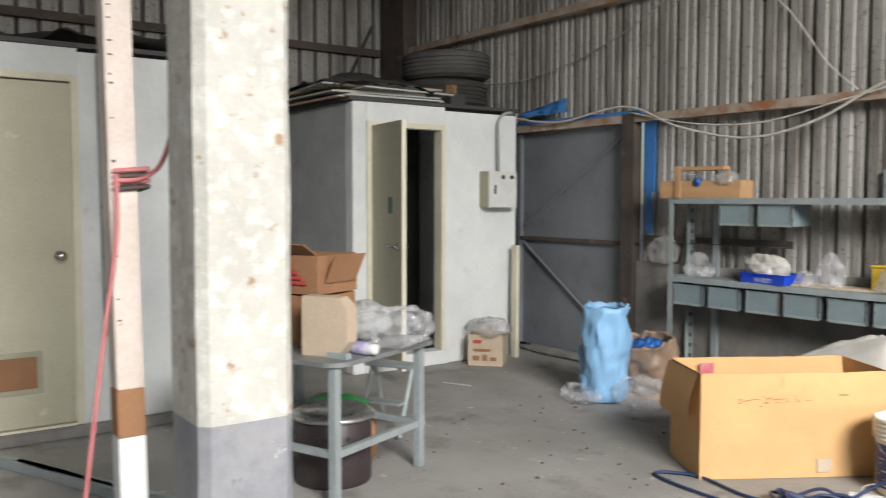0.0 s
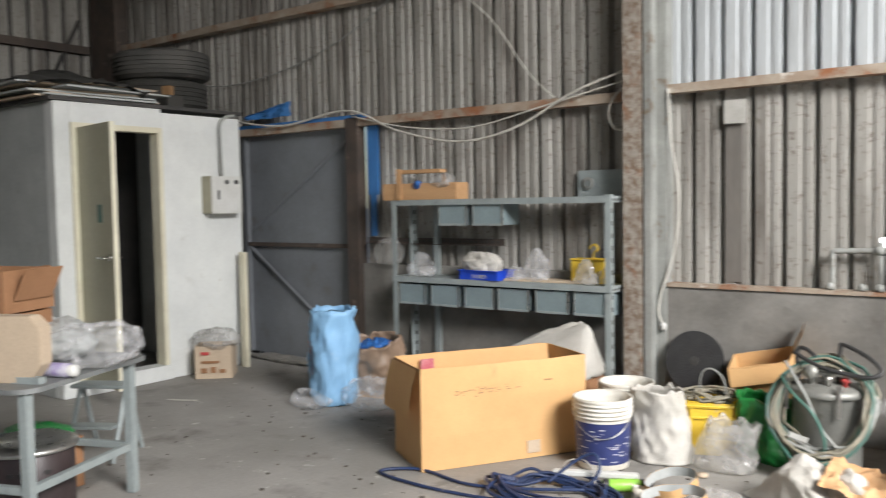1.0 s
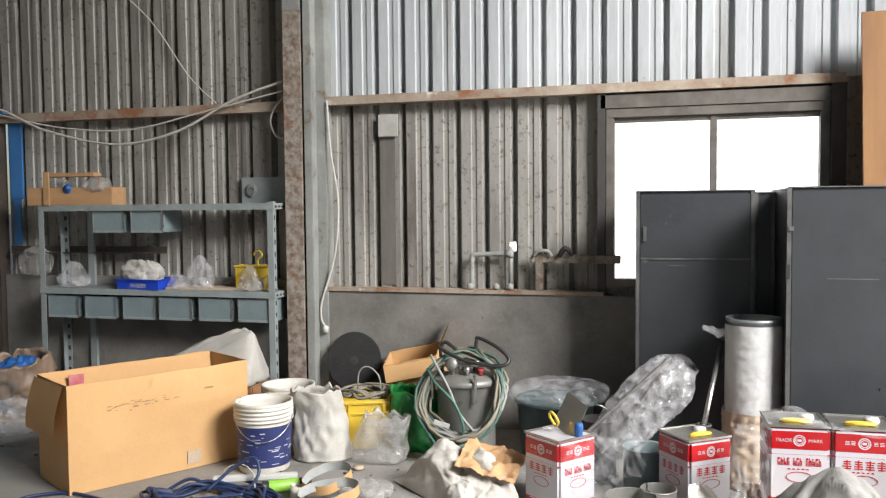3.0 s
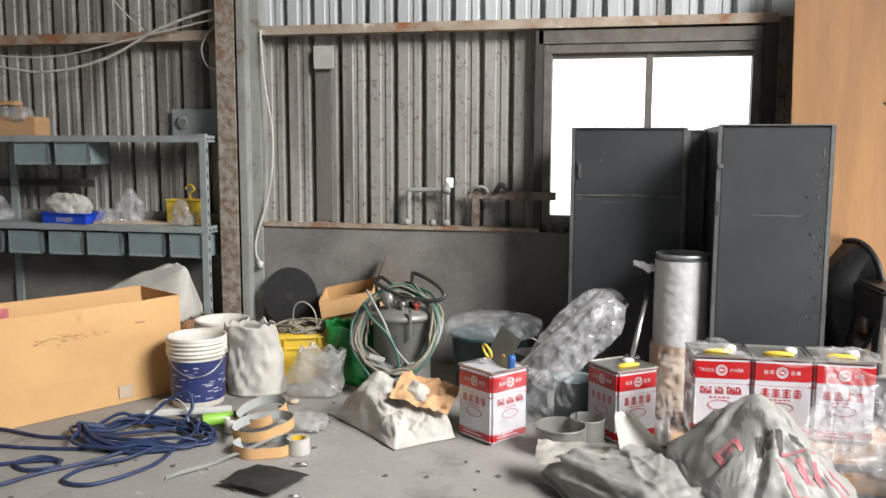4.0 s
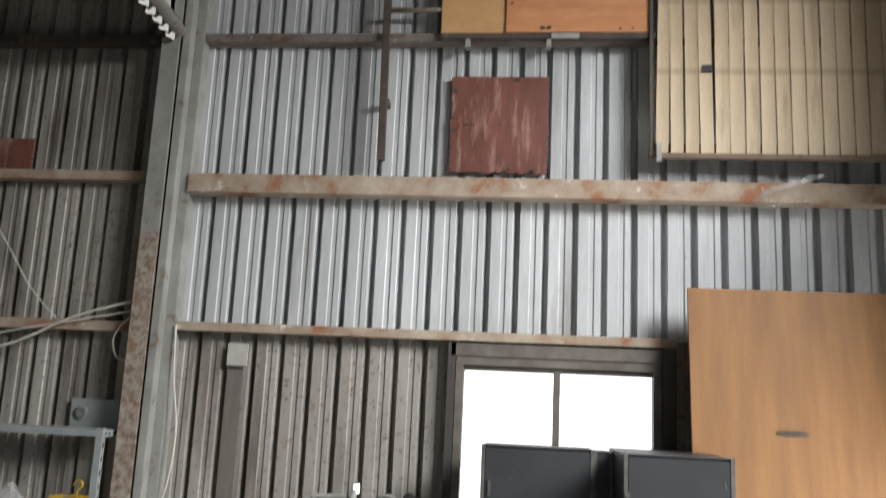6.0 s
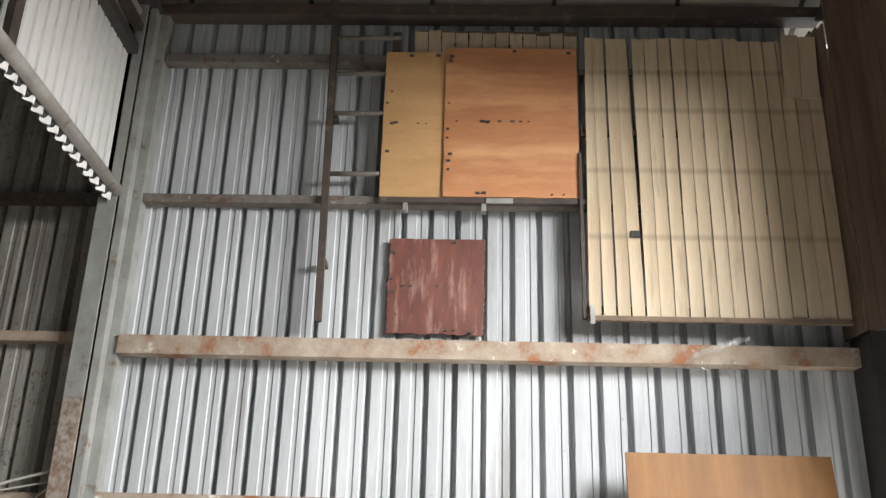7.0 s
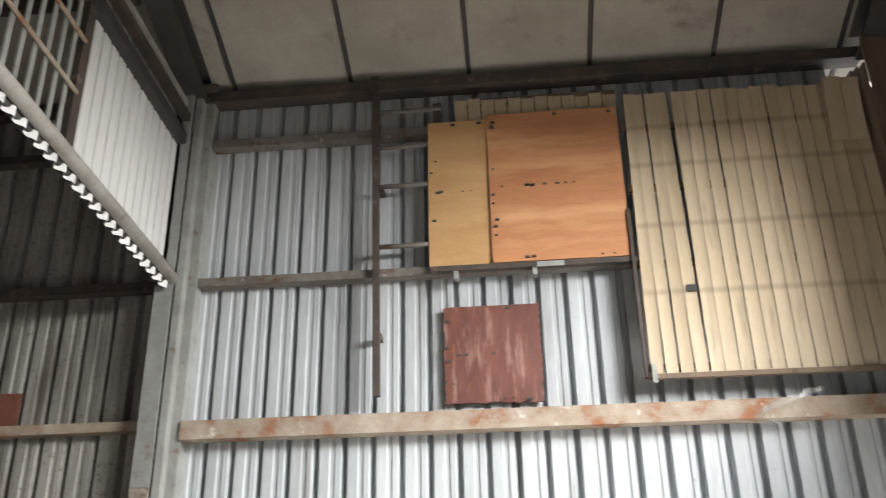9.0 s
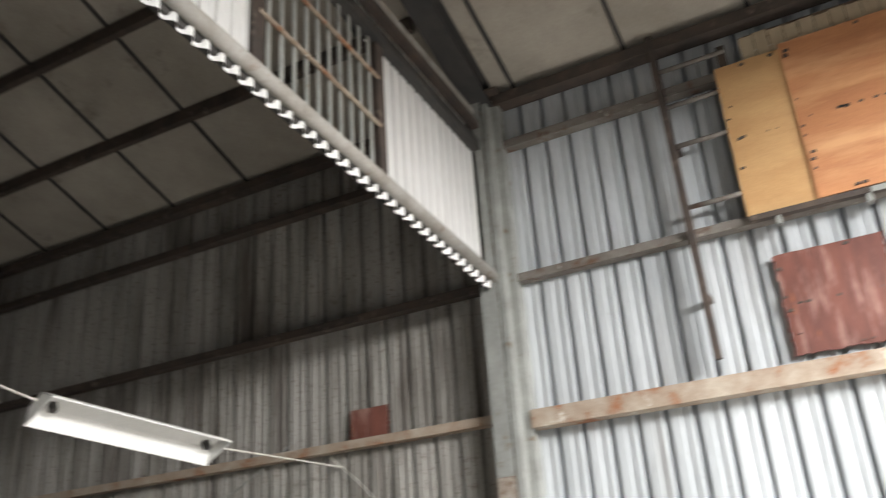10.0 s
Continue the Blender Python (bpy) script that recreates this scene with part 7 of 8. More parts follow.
grid(bm, 12, 8, lambda u, v: Vector((-0.13 - 0.12 * u, -0.05, 0.72 + 0.03 * u + 0.05 * (v - 0.5) * (1 - u * 0.5) + 0.02 * noise.noise(Vector((u * 4, v * 4, 0))))))
part("loose_strip", bm, M_FILM_MILKY, flue, smooth=True)

# low things between the pot and the tins
tub = thing("plastic_tub", "dark teal plastic tub covered with film", "tub", pose(-0.3, 4.55, 0))
part("body", lathe(B(), [(0.001, 0.005), (0.19, 0.005), (0.22, 0.3), (0.235, 0.305), (0.235, 0.32), (0.215, 0.32), (0.18, 0.02), (0.001, 0.02)], 40), mat("dark_teal", (0.035, 0.07, 0.075), (0.03, 0.055, 0.06), 5, 0.4), tub, smooth=True)
part("film_cover", heap((0.27, 0.25, 0.12), 0.03, 8, 82, nu=50, nv=24), M_FILM, tub, "clear film over the rim", smooth=True, m=pose(0.02, 0, 0.3))
pan = thing("mixing_pot", "grey metal mixing pot behind the tins", "pot", pose(0.22, 4.02, 0))
part("body", lathe(B(), [(0.001, 0.004), (0.1, 0.004), (0.105, 0.22), (0.11, 0.222), (0.108, 0.23), (0.1, 0.22), (0.096, 0.012), (0.001, 0.012)], 32), M_BIN, pan, smooth=True)
pan2 = thing("mixing_pot", "dark tin can with a wire handle", "pot", pose(-0.02, 4.2, 0))
part("body", lathe(B(), [(0.001, 0.004), (0.09, 0.004), (0.09, 0.3), (0.094, 0.305), (0.088, 0.305), (0.086, 0.012), (0.001, 0.012)], 32), M_DARK, pan2, smooth=True)
part("bail_handle", tube(B(), spline([(-0.09, 0, 0.3), (-0.06, -0.05, 0.37), (0.02, -0.07, 0.39), (0.09, 0, 0.3)], 6), 0.004, 6), M_STEEL, pan2, smooth=True)


def hoop(label, m, r, h, split):
    ob = thing("metal_hoop", label, "metal ring", m, "metal hoops")
    bm = B()
    n = 44
    rows = []
    for z, rr in ((0, r), (h, r), (h, r - 0.003), (0, r - 0.003)):
        rows.append([bm.verts.new((rr * math.cos(split + 2 * math.pi * 0.985 * i / (n - 1)), rr * math.sin(split + 2 * math.pi * 0.985 * i / (n - 1)), z)) for i in range(n)])
    for a, b in zip(rows, rows[1:] + rows[:1]):
        for i in range(n - 1):
            bm.faces.new((a[i], a[i + 1], b[i + 1], b[i]))
    part("band", bm, M_TANK, ob, smooth=False)
    for z in (0.004, h - 0.004):
        part("bead", tube(B(), [(r * math.cos(split + 2 * math.pi * 0.98 * i / 30), r * math.sin(split + 2 * math.pi * 0.98 * i / 30), z) for i in range(31)], 0.0035, 6), M_TANK, ob)
    return ob


hoop("bent grey sheet metal ring on the floor", pose(0.185, 3.56, 0, 0, 0, 0), 0.115, 0.13, 0.6)
hoop("smaller dull steel ring behind another", pose(0.3, 3.68, 0, 0, 0, 0), 0.08, 0.135, 2.4)

# foreground sacks
def bag_print(parent, rows_, material, m):
    for x0, x1, y0, y1 in rows_:
        part("print_bar", bx(x0, x1, y0, y1, 0, 0.002), material, parent, m=m)


sa = thing("foreground_sack", "dusty grey woven sack lying flat and creased", "sack", pose(0.5, 3.0, 0), "sacks")
part("body", slump([(-0.37, 0.17, 0.05), (-0.33, 0.28, 0.0), (-0.16, -0.16, 0.0), (-0.3, 0.14, 0.14), (-0.06, 0.17, 0.19), (0.12, 0.02, 0.2), (0.22, 0.16, 0.13), (0.34, -0.18, 0.16), (0.4, -0.32, 0.0),
                    (0.1, -0.45, 0.0), (0.05, -0.3, 0.15), (0.38, 0.05, 0.0), (0.1, 0.3, 0.0)], 91, 0.02, 4), M_SACKGREY, sa, smooth=True)
bm = B()
grid(bm, 24, 16, lambda u, v: Vector((-0.39 + 0.3 * u, 0.1 + 0.17 * v - 0.05 * u, 0.1 + 0.07 * u + 0.05 * v * (1 - u) + 0.014 * ridge(Vector((u, v, 0)), 2.4, 3))))
part("mouth_fold", bm, M_WOVEN, sa, smooth=True)
bm = B()


def ear(u, v):
    """A corner of the sack that stands up, wide at its foot."""
    w = 0.1 * (1 - v) ** 0.8 + 0.035
    return Vector((-0.04 + 0.13 * (1 - v) + w * (2 * u - 1) * 0.9, 0.12 + 0.05 * math.sin(u * 2.6) - 0.02 * v, 0.13 + 0.21 * v - 0.05 * u * (1 - v) + 0.012 * ridge(Vector((u, v, 0)), 3.0, 8)))


grid(bm, 22, 22, ear)
part("standing_fold", bm, M_WOVEN, sa, smooth=True)
sb = thing("foreground_sack", "dusty woven sack with faded red print", "sack", pose(1.0, 3.0, 0), "sacks")
body = part("body", slump([(-0.06, 0.02, 0.49), (-0.17, 0.05, 0.41), (0.02, 0.05, 0.44), (-0.38, 0.08, 0.25), (-0.36, 0.35, 0.0), (-0.36, -0.1, 0.02), (-0.2, -0.2, 0.2), (-0.02, -0.22, 0.27), (0.1, -0.1, 0.33),
                           (0.2, 0.06, 0.19), (0.28, -0.02, 0.12), (0.4, -0.14, 0.02), (0.2, -0.45, 0.0), (-0.2, -0.42, 0.0), (0.1, 0.36, 0.0), (0.34, 0.25, 0.0), (0.22, -0.28, 0.16)], 97, 0.02, 4), M_SACKGREY, sb, smooth=True)
me = body.data


def on_sack(cx, cy, w_, h_, rot, material, bars):
    """Print that follows the sack: thin strips laid on its front slope."""
    tree = BVHTree.FromPolygons([v.co for v in me.vertices], [f.vertices[:] for f in me.polygons])
    for k in bars:
        bm = B()

        def at(u, v):
            a, b = k[0] + (k[1] - k[0]) * u, k[2] + (k[3] - k[2]) * v
            x = cx + (a * math.cos(rot) - b * math.sin(rot)) * w_
            y = cy + (a * math.sin(rot) + b * math.cos(rot)) * h_
            top = tree.ray_cast(Vector((x, y, 2)), Vector((0, 0, -1)))
            if top[0] is None:
                return Vector((x, y, 0.003))
            return top[0] + top[1] * 0.003
        grid(bm, 16, 6, at)
        part("print_bar", bm, material, body, smooth=True)


on_sack(0.18, -0.2, 0.3, 0.13, 0.2, M_PINKINK, [(-0.5, 0.62, -0.62, -0.42), (-0.62, -0.54, -0.5, 0.2), (-0.5, 0.3, 0.42, 0.5), (-0.4, -0.3, -0.2, 0.3), (-0.24, -0.18, -0.2, 0.2), (-0.12, -0.02, -0.2, 0.1), (0.04, 0.1, -0.2, 0.3), (0.14, 0.24, -0.2, 0.1), (0.28, 0.34, -0.2, 0.1), (0.4, 0.52, -0.2, 0.1)])
on_sack(-0.16, -0.12, 0.09, 0.06, 0.3, M_PINKINK, [(-0.5, 0.4, 0.3, 0.5), (-0.5, -0.3, -0.4, 0.3), (0.2, 0.4, -0.4, 0.3), (-0.2, 0.1, -0.2, 0.1)])
on_sack(-0.03, -0.14, 0.09, 0.045, 0.0, M_BLACKINK, [(-0.5, -0.2, -0.5, 0.5), (-0.1, 0.1, -0.5, 0.5), (0.2, 0.45, -0.5, 0.5), (0.7, 1.3, 0.3, 0.6)])
tagged(part("plastic_film", heap((0.26, 0.18, 0.26), 0.03, 6, 103, nu=70, nv=34, e=0.9), M_FILM, smooth=True, m=pose(1.3, 3.18, 0.05)), "clear film lying over the printed sack", "plastic film", "plastic films")
tagged(part("grey_cloth", heap((0.22, 0.3, 0.42), 0.05, 5, 111, nu=70, nv=34, e=0.8), M_SACKGREY, smooth=True, m=pose(1.78, 3.15, 0)), "heap of dusty grey cloth on the floor", "cloth")

# stool, cup, black shell chair and white lid by the plywood
sto = thing("plastic_stool", "black moulded plastic stool with arched sides", "stool", pose(1.8, 4.24, 0, 0, 0, 6) @ Matrix.Diagonal((1.1, 1.1, 1.12, 1)))
for sx, sy in ((-1, -1), (1, -1), (1, 1), (-1, 1)):
    bm = B()
    grid(bm, 6, 12, lambda u, v: Vector((sx * (0.215 - 0.055 * v), sy * (0.215 - 0.055 * v) - sy * 0.07 * u, v * 0.62)))
    grid(bm, 6, 12, lambda u, v: Vector((sx * (0.215 - 0.055 * v) - sx * 0.07 * u, sy * (0.215 - 0.055 * v), v * 0.62)))
    part("leg", bm, M_BLACK, sto)
part("seat", bx(-0.165, 0.165, -0.165, 0.165, 0.62, 0.648), M_BLACK, sto, bevel=0.012)
for s in (-1, 1):
    bm = B()
    box(bm, -0.165, 0.165, s * 0.165 - 0.004, s * 0.165 + 0.004, 0.5, 0.625)
    part("apron", bm, M_BLACK, sto, bevel=0.002)
    bm = B()
    box(bm, s * 0.165 - 0.004, s * 0.165 + 0.004, -0.165, 0.165, 0.5, 0.625)
    part("apron", bm, M_BLACK, sto, bevel=0.002)
part("cross_rail", bx(-0.2, 0.2, -0.205, -0.195, 0.2, 0.25), M_BLACK, sto)
tc = thing("teal_cup", "bright teal plastic cup on the stool", "cup", pose(1.8, 4.2, 0.726))
part("wall", lathe(B(), [(0.001, 0.004), (0.05, 0.004), (0.068, 0.16), (0.072, 0.162), (0.066, 0.165), (0.048, 0.012), (0.001, 0.012)], 36), M_TEAL, tc, smooth=True)
shell = thing("shell_chair", "glossy black moulded chair shell standing on edge", "chair shell", pose(1.55, 4.52, 0.59, 0, 8, 35))
bm = B()
grid(bm, 28, 24, lambda u, v: Vector((0.05 - 0.13 * (1 - (2 * u - 1) ** 2) * (1 - (2 * v - 1) ** 2), (2 * u - 1) * 0.23 * math.sqrt(max(0.02, 1 - ((2 * v - 1) * 0.95) ** 2)), (2 * v - 1) * 0.32)))
part("shell", bm, mat("glossy_black", (0.012, 0.012, 0.013), (0.02, 0.02, 0.02), 4, 0.15, 0, 0.02), shell, smooth=True)
part("rim", tube(B(), [(0.05, 0.235 * math.cos(a), 0.325 * math.sin(a)) for a in [2 * math.pi * i / 40 for i in range(40)]], 0.014, 8, True), M_BLACK, shell, smooth=True)
part("support", bx(-0.02, 0.06, -0.06, 0.06, -0.585, -0.3), M_BLACK, shell)
ld = thing("tray_cover", "curved white plastic cover leaning on the stool", "plastic cover", pose(1.74, 3.9, 0.4))
bm = B()
grid(bm, 20, 14, lambda u, v: Vector((-0.14 + 0.4 * u, -0.03 * math.sin(u * 3), (-0.12 + 0.24 * v) * (1 - 0.3 * u) - 0.1 * u * u + 0.06)))
bmesh.ops.solidify(bm, geom=bm.faces[:], thickness=0.008)
part("panel", bm, M_BOXGREY, ld, smooth=True)
part("prop", bx(-0.1, 0.3, 0.02, 0.12, -0.4, -0.05), M_BLACK, ld)

# ---- gate end of the wall ----
tagged(part("blue_sack", sack(0.18, 0.145, 0.7, 0.035, 5, 7, top=0.98, lean=(0.04, 0.0), ragged=0.025, waist=-0.06, depth=0.2), M_SACKBLUE, smooth=True, m=pose(-4.06, 4.14, 0, 0, 0, -35)), "tall pale blue woven sack standing open", "sack", "sacks")
bs = bpy.data.objects["blue_sack"]
for a, z0, z1, w_ in ((-1.35, 0.1, 0.5, 0.05), (-1.75, 0.44, 0.47, 0.5)):
    bm = B()
    grid(bm, 10, 16, lambda u, v: Vector((0.202 * math.cos(a + u * w_), 0.168 * math.sin(a + u * w_), z0 + (z1 - z0) * v)))
    part("stripe", bm, M_PINKINK, bs)
for k in range(5):
    bm = B()
    grid(bm, 6, 4, lambda u, v: Vector((0.202 * math.cos(-1.85 + u * 0.28), 0.168 * math.sin(-1.85 + u * 0.28), 0.26 + k * 0.036 + 0.022 * v)))
    part("print_bar", bm, M_PINKINK if k > 2 else M_GATE, bs)
tagged(part("clear_bag", heap((0.2, 0.14, 0.19), 0.04, 7, 13, nu=56, nv=28), M_FILM_MILKY, smooth=True, m=pose(-3.72, 4.16, 0)), "clear plastic bag full of scraps", "plastic bag", "sacks")
tagged(part("clear_bag", heap((0.15, 0.1, 0.1), 0.04, 8, 18, nu=48, nv=24), M_FILM_MILKY, smooth=True, m=pose(-4.1, 3.95, 0)), "small crumpled clear bag at the sack foot", "plastic bag", "sacks")
tagged(part("brown_sack", sack(0.19, 0.17, 0.36, 0.035, 7, 23, top=1.0, ragged=0.04, depth=0.3), M_BAGBROWN, smooth=True, m=pose(-3.92, 4.52, 0.08, 14, 0, 0)), "open brown plastic sack holding blue sheet", "sack", "sacks")
tagged(part("blue_sheet", heap((0.15, 0.13, 0.2), 0.05, 9, 27, nu=48, nv=24), M_BLUECLOTH, smooth=True, m=pose(-3.95, 4.46, 0.2)), "crumpled blue plastic sheet in the sack", "plastic sheet")
carton("flat_carton", "squashed brown carton under the sack", 0.42, 0.3, 0.14, pose(-4.02, 4.36, 0, 0, 0, 12), M_CARD)
carton("flat_carton", "torn brown carton beside the rack", 0.26, 0.22, 0.2, pose(-3.58, 4.36, 0, 0, 0, 30), M_CARD)
sc = carton("small_carton", "small printed carton with a bag on top", 0.3, 0.26, 0.27, pose(-5.6, 4.08, 0, 0, 0, 42), M_CARD_PALE)
bag_print(sc, [(0.05, 0.1, -0.0, 0.04), (0.13, 0.17, 0.0, 0.05), (0.2, 0.25, 0.0, 0.03), (0.05, 0.2, 0.08, 0.1)], M_CARD_DARK, pose(0, -0.014, 0.05, 90, 0, 0))
part("red_mark", bx(0.05, 0.12, -0.016, -0.01, 0.2, 0.225), M_REDINK, sc)
tagged(part("clear_bag", heap((0.2, 0.15, 0.15), 0.04, 8, 33, nu=50, nv=26), M_FILM_DUSTY, smooth=True, m=pose(-5.58, 4.28, 0.24)), "dusty plastic bag on the small carton", "plastic bag", "sacks")
pk = thing("wooden_stick", "pale squared timber leaning in the corner", "timber", pose(-5.66, 4.66, 0, -1, -1.0, 0))
part("timber", bx(-0.035, 0.035, -0.02, 0.02, 0, 1.02), M_DOOREDGE, pk, bevel=0.003)
tagged(part("paper_strip", bx(-0.12, 0.12, -0.01, 0.012, 0, 0.005), M_WOVEN, m=pose(-5.05, 3.55, 0, 0, 0, 25)), "white strip of paper on the floor", "paper strip")
tagged(part("rubble", heap((0.5, 0.07, 0.05), 0.03, 16, 3, nu=70, nv=12), M_DADO, m=pose(-5.5, 5.02, 0)), "rubble and dirt along the gate foot", "rubble", kind="stuff")

# electric box on the washroom wall
eb = thing("meter_box", "white enamel electric box with two dials", "electric box", pose(RX, 4.55, 1.365, 0, 0, 90))
part("body", bx(-0.2, 0.12, -0.13, 0, 0, 0.32), M_OLIVE, eb, bevel=0.006)
dr = part("door", bx(-0.2, 0.12, -0.142, -0.131, 0, 0.32), M_BOXGREY, eb, bevel=0.004)
for x in (-0.04, 0.06):
    part("dial", lathe(B(), [(0.001, 0.012), (0.018, 0.01), (0.02, 0)], 18, pose(x, -0.142, 0.27, 90)), M_BLACK, dr, smooth=True)
part("latch", bx(-0.14, -0.125, -0.155, -0.142, 0.12, 0.2), M_BLACK, dr, bevel=0.003)
part("conduit", tube(B(), spline([(-0.02, -0.05, 0.32), (-0.02, -0.04, 0.6), (-0.01, -0.03, 0.76), (0.06, -0.02, 0.84), (0.16, -0.02, 0.86)], 6), 0.014, 8), M_GALV, eb, smooth=True)

# ---- on the washroom roof: tyres and boards ----
def tyre(m, label):
    ob = thing("truck_tyre", label, "tyre", m, "tyres")
    prof = [(0.28, 0.05), (0.3, 0.02), (0.38, 0.0), (0.45, 0.015), (0.48, 0.04)]
    for k in range(5):
        z = 0.045 + k * 0.04
        prof += [(0.49, z), (0.49, z + 0.03), (0.478, z + 0.032), (0.478, z + 0.038)]
    prof += [(0.48, 0.25), (0.45, 0.27), (0.38, 0.285), (0.3, 0.265), (0.28, 0.235), (0.33, 0.2), (0.35, 0.14), (0.33, 0.08), (0.28, 0.05)]
    part("casing", lathe(B(), prof, 72), M_RUBBER, ob, smooth=False)
    part("bead_ring", lathe(B(), [(0.285, 0.045), (0.275, 0.05), (0.278, 0.075), (0.29, 0.07)], 48), M_BLACK, ob)
    return ob


tyre(pose(-6.58, 4.52, 2.3) @ Matrix.Diagonal((0.86, 0.86, 0.95, 1)), "dusty truck tyre lying on the washroom roof")
ty = tyre(pose(-6.57, 4.54, 2.572, 1.5, 0, 0) @ Matrix.Diagonal((0.88, 0.88, 0.95, 1)), "dusty truck tyre stacked on another tyre")
tagged(part("wood_block", bx(-0.04, 0.04, -0.03, 0.03, 0, 0.09), M_WOOD, m=pose(-6.2, 4.33, 2.4, 0, 0, 20)), "small wooden block wedged under the tyre", "wood block")
tagged(part("block_shelf", bx(-6.3, -6.1, 4.25, 4.42, 2.262, 2.4), M_RUBBER), "dark rubber pad on the roof", "rubber pad")
rng = random.Random(6)
for i in range(9):
    w_, d_ = rng.uniform(0.45, 0.6), rng.uniform(0.42, 0.55)
    ob = part("roof_board", bx(-w_, w_, -d_, d_, 0, 0.014), M_MATT_GREY if i % 2 else M_CARD_PALE, m=pose(-6.45 + rng.uniform(-0.08, 0.08), 3.55 + rng.uniform(-0.08, 0.08), 2.262 + i * 0.0165, rng.uniform(-0.4, 0.4), rng.uniform(-0.4, 0.4), rng.uniform(-9, 9)))
    tagged(ob, "flat grey board in a stack on the roof", "board", "stacked boards")
bm = B()
grid(bm, 30, 24, lambda u, v: Vector((-7.1 + 1.3 * u, 2.98 + 0.9 * v, 2.42 + 0.1 * max(0, math.sin(u * 3.14)) * math.sin(v * 3.14) + 0.05 * ridge(Vector((u * 2, v * 2, 0)), 2, 5) - 0.12 * abs(u - 0.5))))
tagged(part("dark_tarpaulin", bm, M_RUBBER, smooth=True), "crumpled dark tarpaulin over the boards", "tarpaulin")
bm = B()
grid(bm, 60, 16, lambda u, v: Vector((-6.2 + 1.0 * v, -1.0 + 3.15 * u, 2.375 + 0.1 * max(0, ridge(Vector((u * 5, v * 2, 0)), 1.6, 12)) + 0.03 * math.sin(u * 11))))
tagged(part("dark_tarpaulin", bm, M_RUBBER, smooth=True), "dark tarpaulin heaped on the second room", "tarpaulin")

# ---- by the white column ----
pst = thing("wooden_post", "whitewashed timber post with flaking paint", "post", pose(-2.75, 0.468, 0, 0.9, 0, 0))
part("shaft", bx(-0.045, 0.045, -0.045, 0.045, 0.8, 3.2), M_POST, pst, bevel=0.004)
part("bare_band", bx(-0.046, 0.046, -0.046, 0.046, 0.635, 0.8), M_CARD_DARK, pst, "bare brown worn band", bevel=0.004)
part("foot", bx(-0.045, 0.045, -0.045, 0.045, 0, 0.635), M_WHITE, pst, bevel=0.004)
rng = random.Random(9)
for i in range(12):
    z = rng.uniform(0.9, 2.2)
    s = rng.uniform(0.004, 0.012)
    part("nail", bx(0.044, 0.049, -0.035, -0.028 + rng.uniform(0, 0.008), z, z + s * 0.8), M_BROWN, pst)
cd = thing("red_cord", "faded red cord tied round the post", "cord", pose(-2.75, 0.468, 0))
part("hanging_cord", tube(B(), spline([(0.06, -0.05, 1.52), (0.08, -0.06, 1.3), (0.07, -0.1, 1.0), (0.1, -0.16, 0.6), (0.08, -0.2, 0.25), (0.06, -0.22, 0.06), (0.05, -0.1, 0.1), (0.08, 0.0, 0.1)], 8), 0.008, 7), M_CORD, cd, smooth=True)
part("tied_cord", tube(B(), spline([(0.06, -0.06, 1.5), (0.07, 0.0, 1.5), (0.06, 0.06, 1.52), (0.12, 0.09, 1.58), (0.3, 0.1, 1.78), (0.42, 0.1, 1.78)], 8), 0.008, 7), M_CORD, cd, smooth=True)
for k in range(4):
    z = 1.47 + 0.02 * k
    part("wrap", tube(B(), [(0.056, -0.056, z), (0.056, 0.056, z + 0.01), (-0.056, 0.056, z), (-0.056, -0.056, z - 0.01)], 0.008, 6, True), M_CORD if k % 2 else M_BROWN, cd)
part("knot", heap((0.03, 0.03, 0.05), 0.008, 30, 5, nu=20, nv=12), M_CORD, cd, m=pose(0.42, 0.1, 1.76))
wire("pipe", "thin grey pipe running down the white wall", [(LX + 0.02, 0.97, 2.3), (LX + 0.02, 0.98, 1.5), (LX + 0.02, 0.99, 0.6)], 0.012, M_GALV)

# work table with its load
TU, TV = Vector((math.cos(radians(22)), math.sin(radians(22)), 0)), Vector((-math.sin(radians(22)), math.cos(radians(22)), 0))
tb = thing("work_table", "grey steel work table with a rounded top", "table", pose(-3.2, 1.5, 0, 0, 0, 22))
bm = B()
out = []
for cx, cy, a0 in ((-0.1, 0.1, -90), (-0.1, 0.78, 0), (-0.9, 0.78, 90), (-0.9, 0.1, 180)):
    for k in range(7):
        a = radians(a0 + k * 15)
        out.append((cx + 0.1 * math.cos(a), cy + 0.1 * math.sin(a)))
f = bm.faces.new([bm.verts.new((x, y, 0.66)) for x, y in out])
ext = bmesh.ops.extrude_face_region(bm, geom=[f])
bmesh.ops.translate(bm, vec=(0, 0, 0.022), verts=[v for v in ext["geom"] if isinstance(v, bmesh.types.BMVert)])
part("tabletop", bm, M_TABLE, tb)
for x, y in ((-0.06, 0.06), (-0.06, 0.76), (-0.92, 0.06), (-0.92, 0.76)):
    part("leg", bx(x - 0.022, x + 0.022, y - 0.022, y + 0.022, 0, 0.66), M_SHELF, tb, bevel=0.003)
for a in ((-0.08, -0.045, 0.083, 0.738, 0.22, 0.255), (-0.93, -0.895, 0.083, 0.738, 0.22, 0.255), (-0.895, -0.083, 0.045, 0.075, 0.22, 0.255), (-0.895, -0.083, 0.745, 0.775, 0.22, 0.255)):
    part("stretcher", bx(*a), M_SHELF, tb, bevel=0.003)
part("side_lip", bx(-0.3, -0.04, 0.12, 0.16, 0.682, 0.71), M_SHELF, tb)


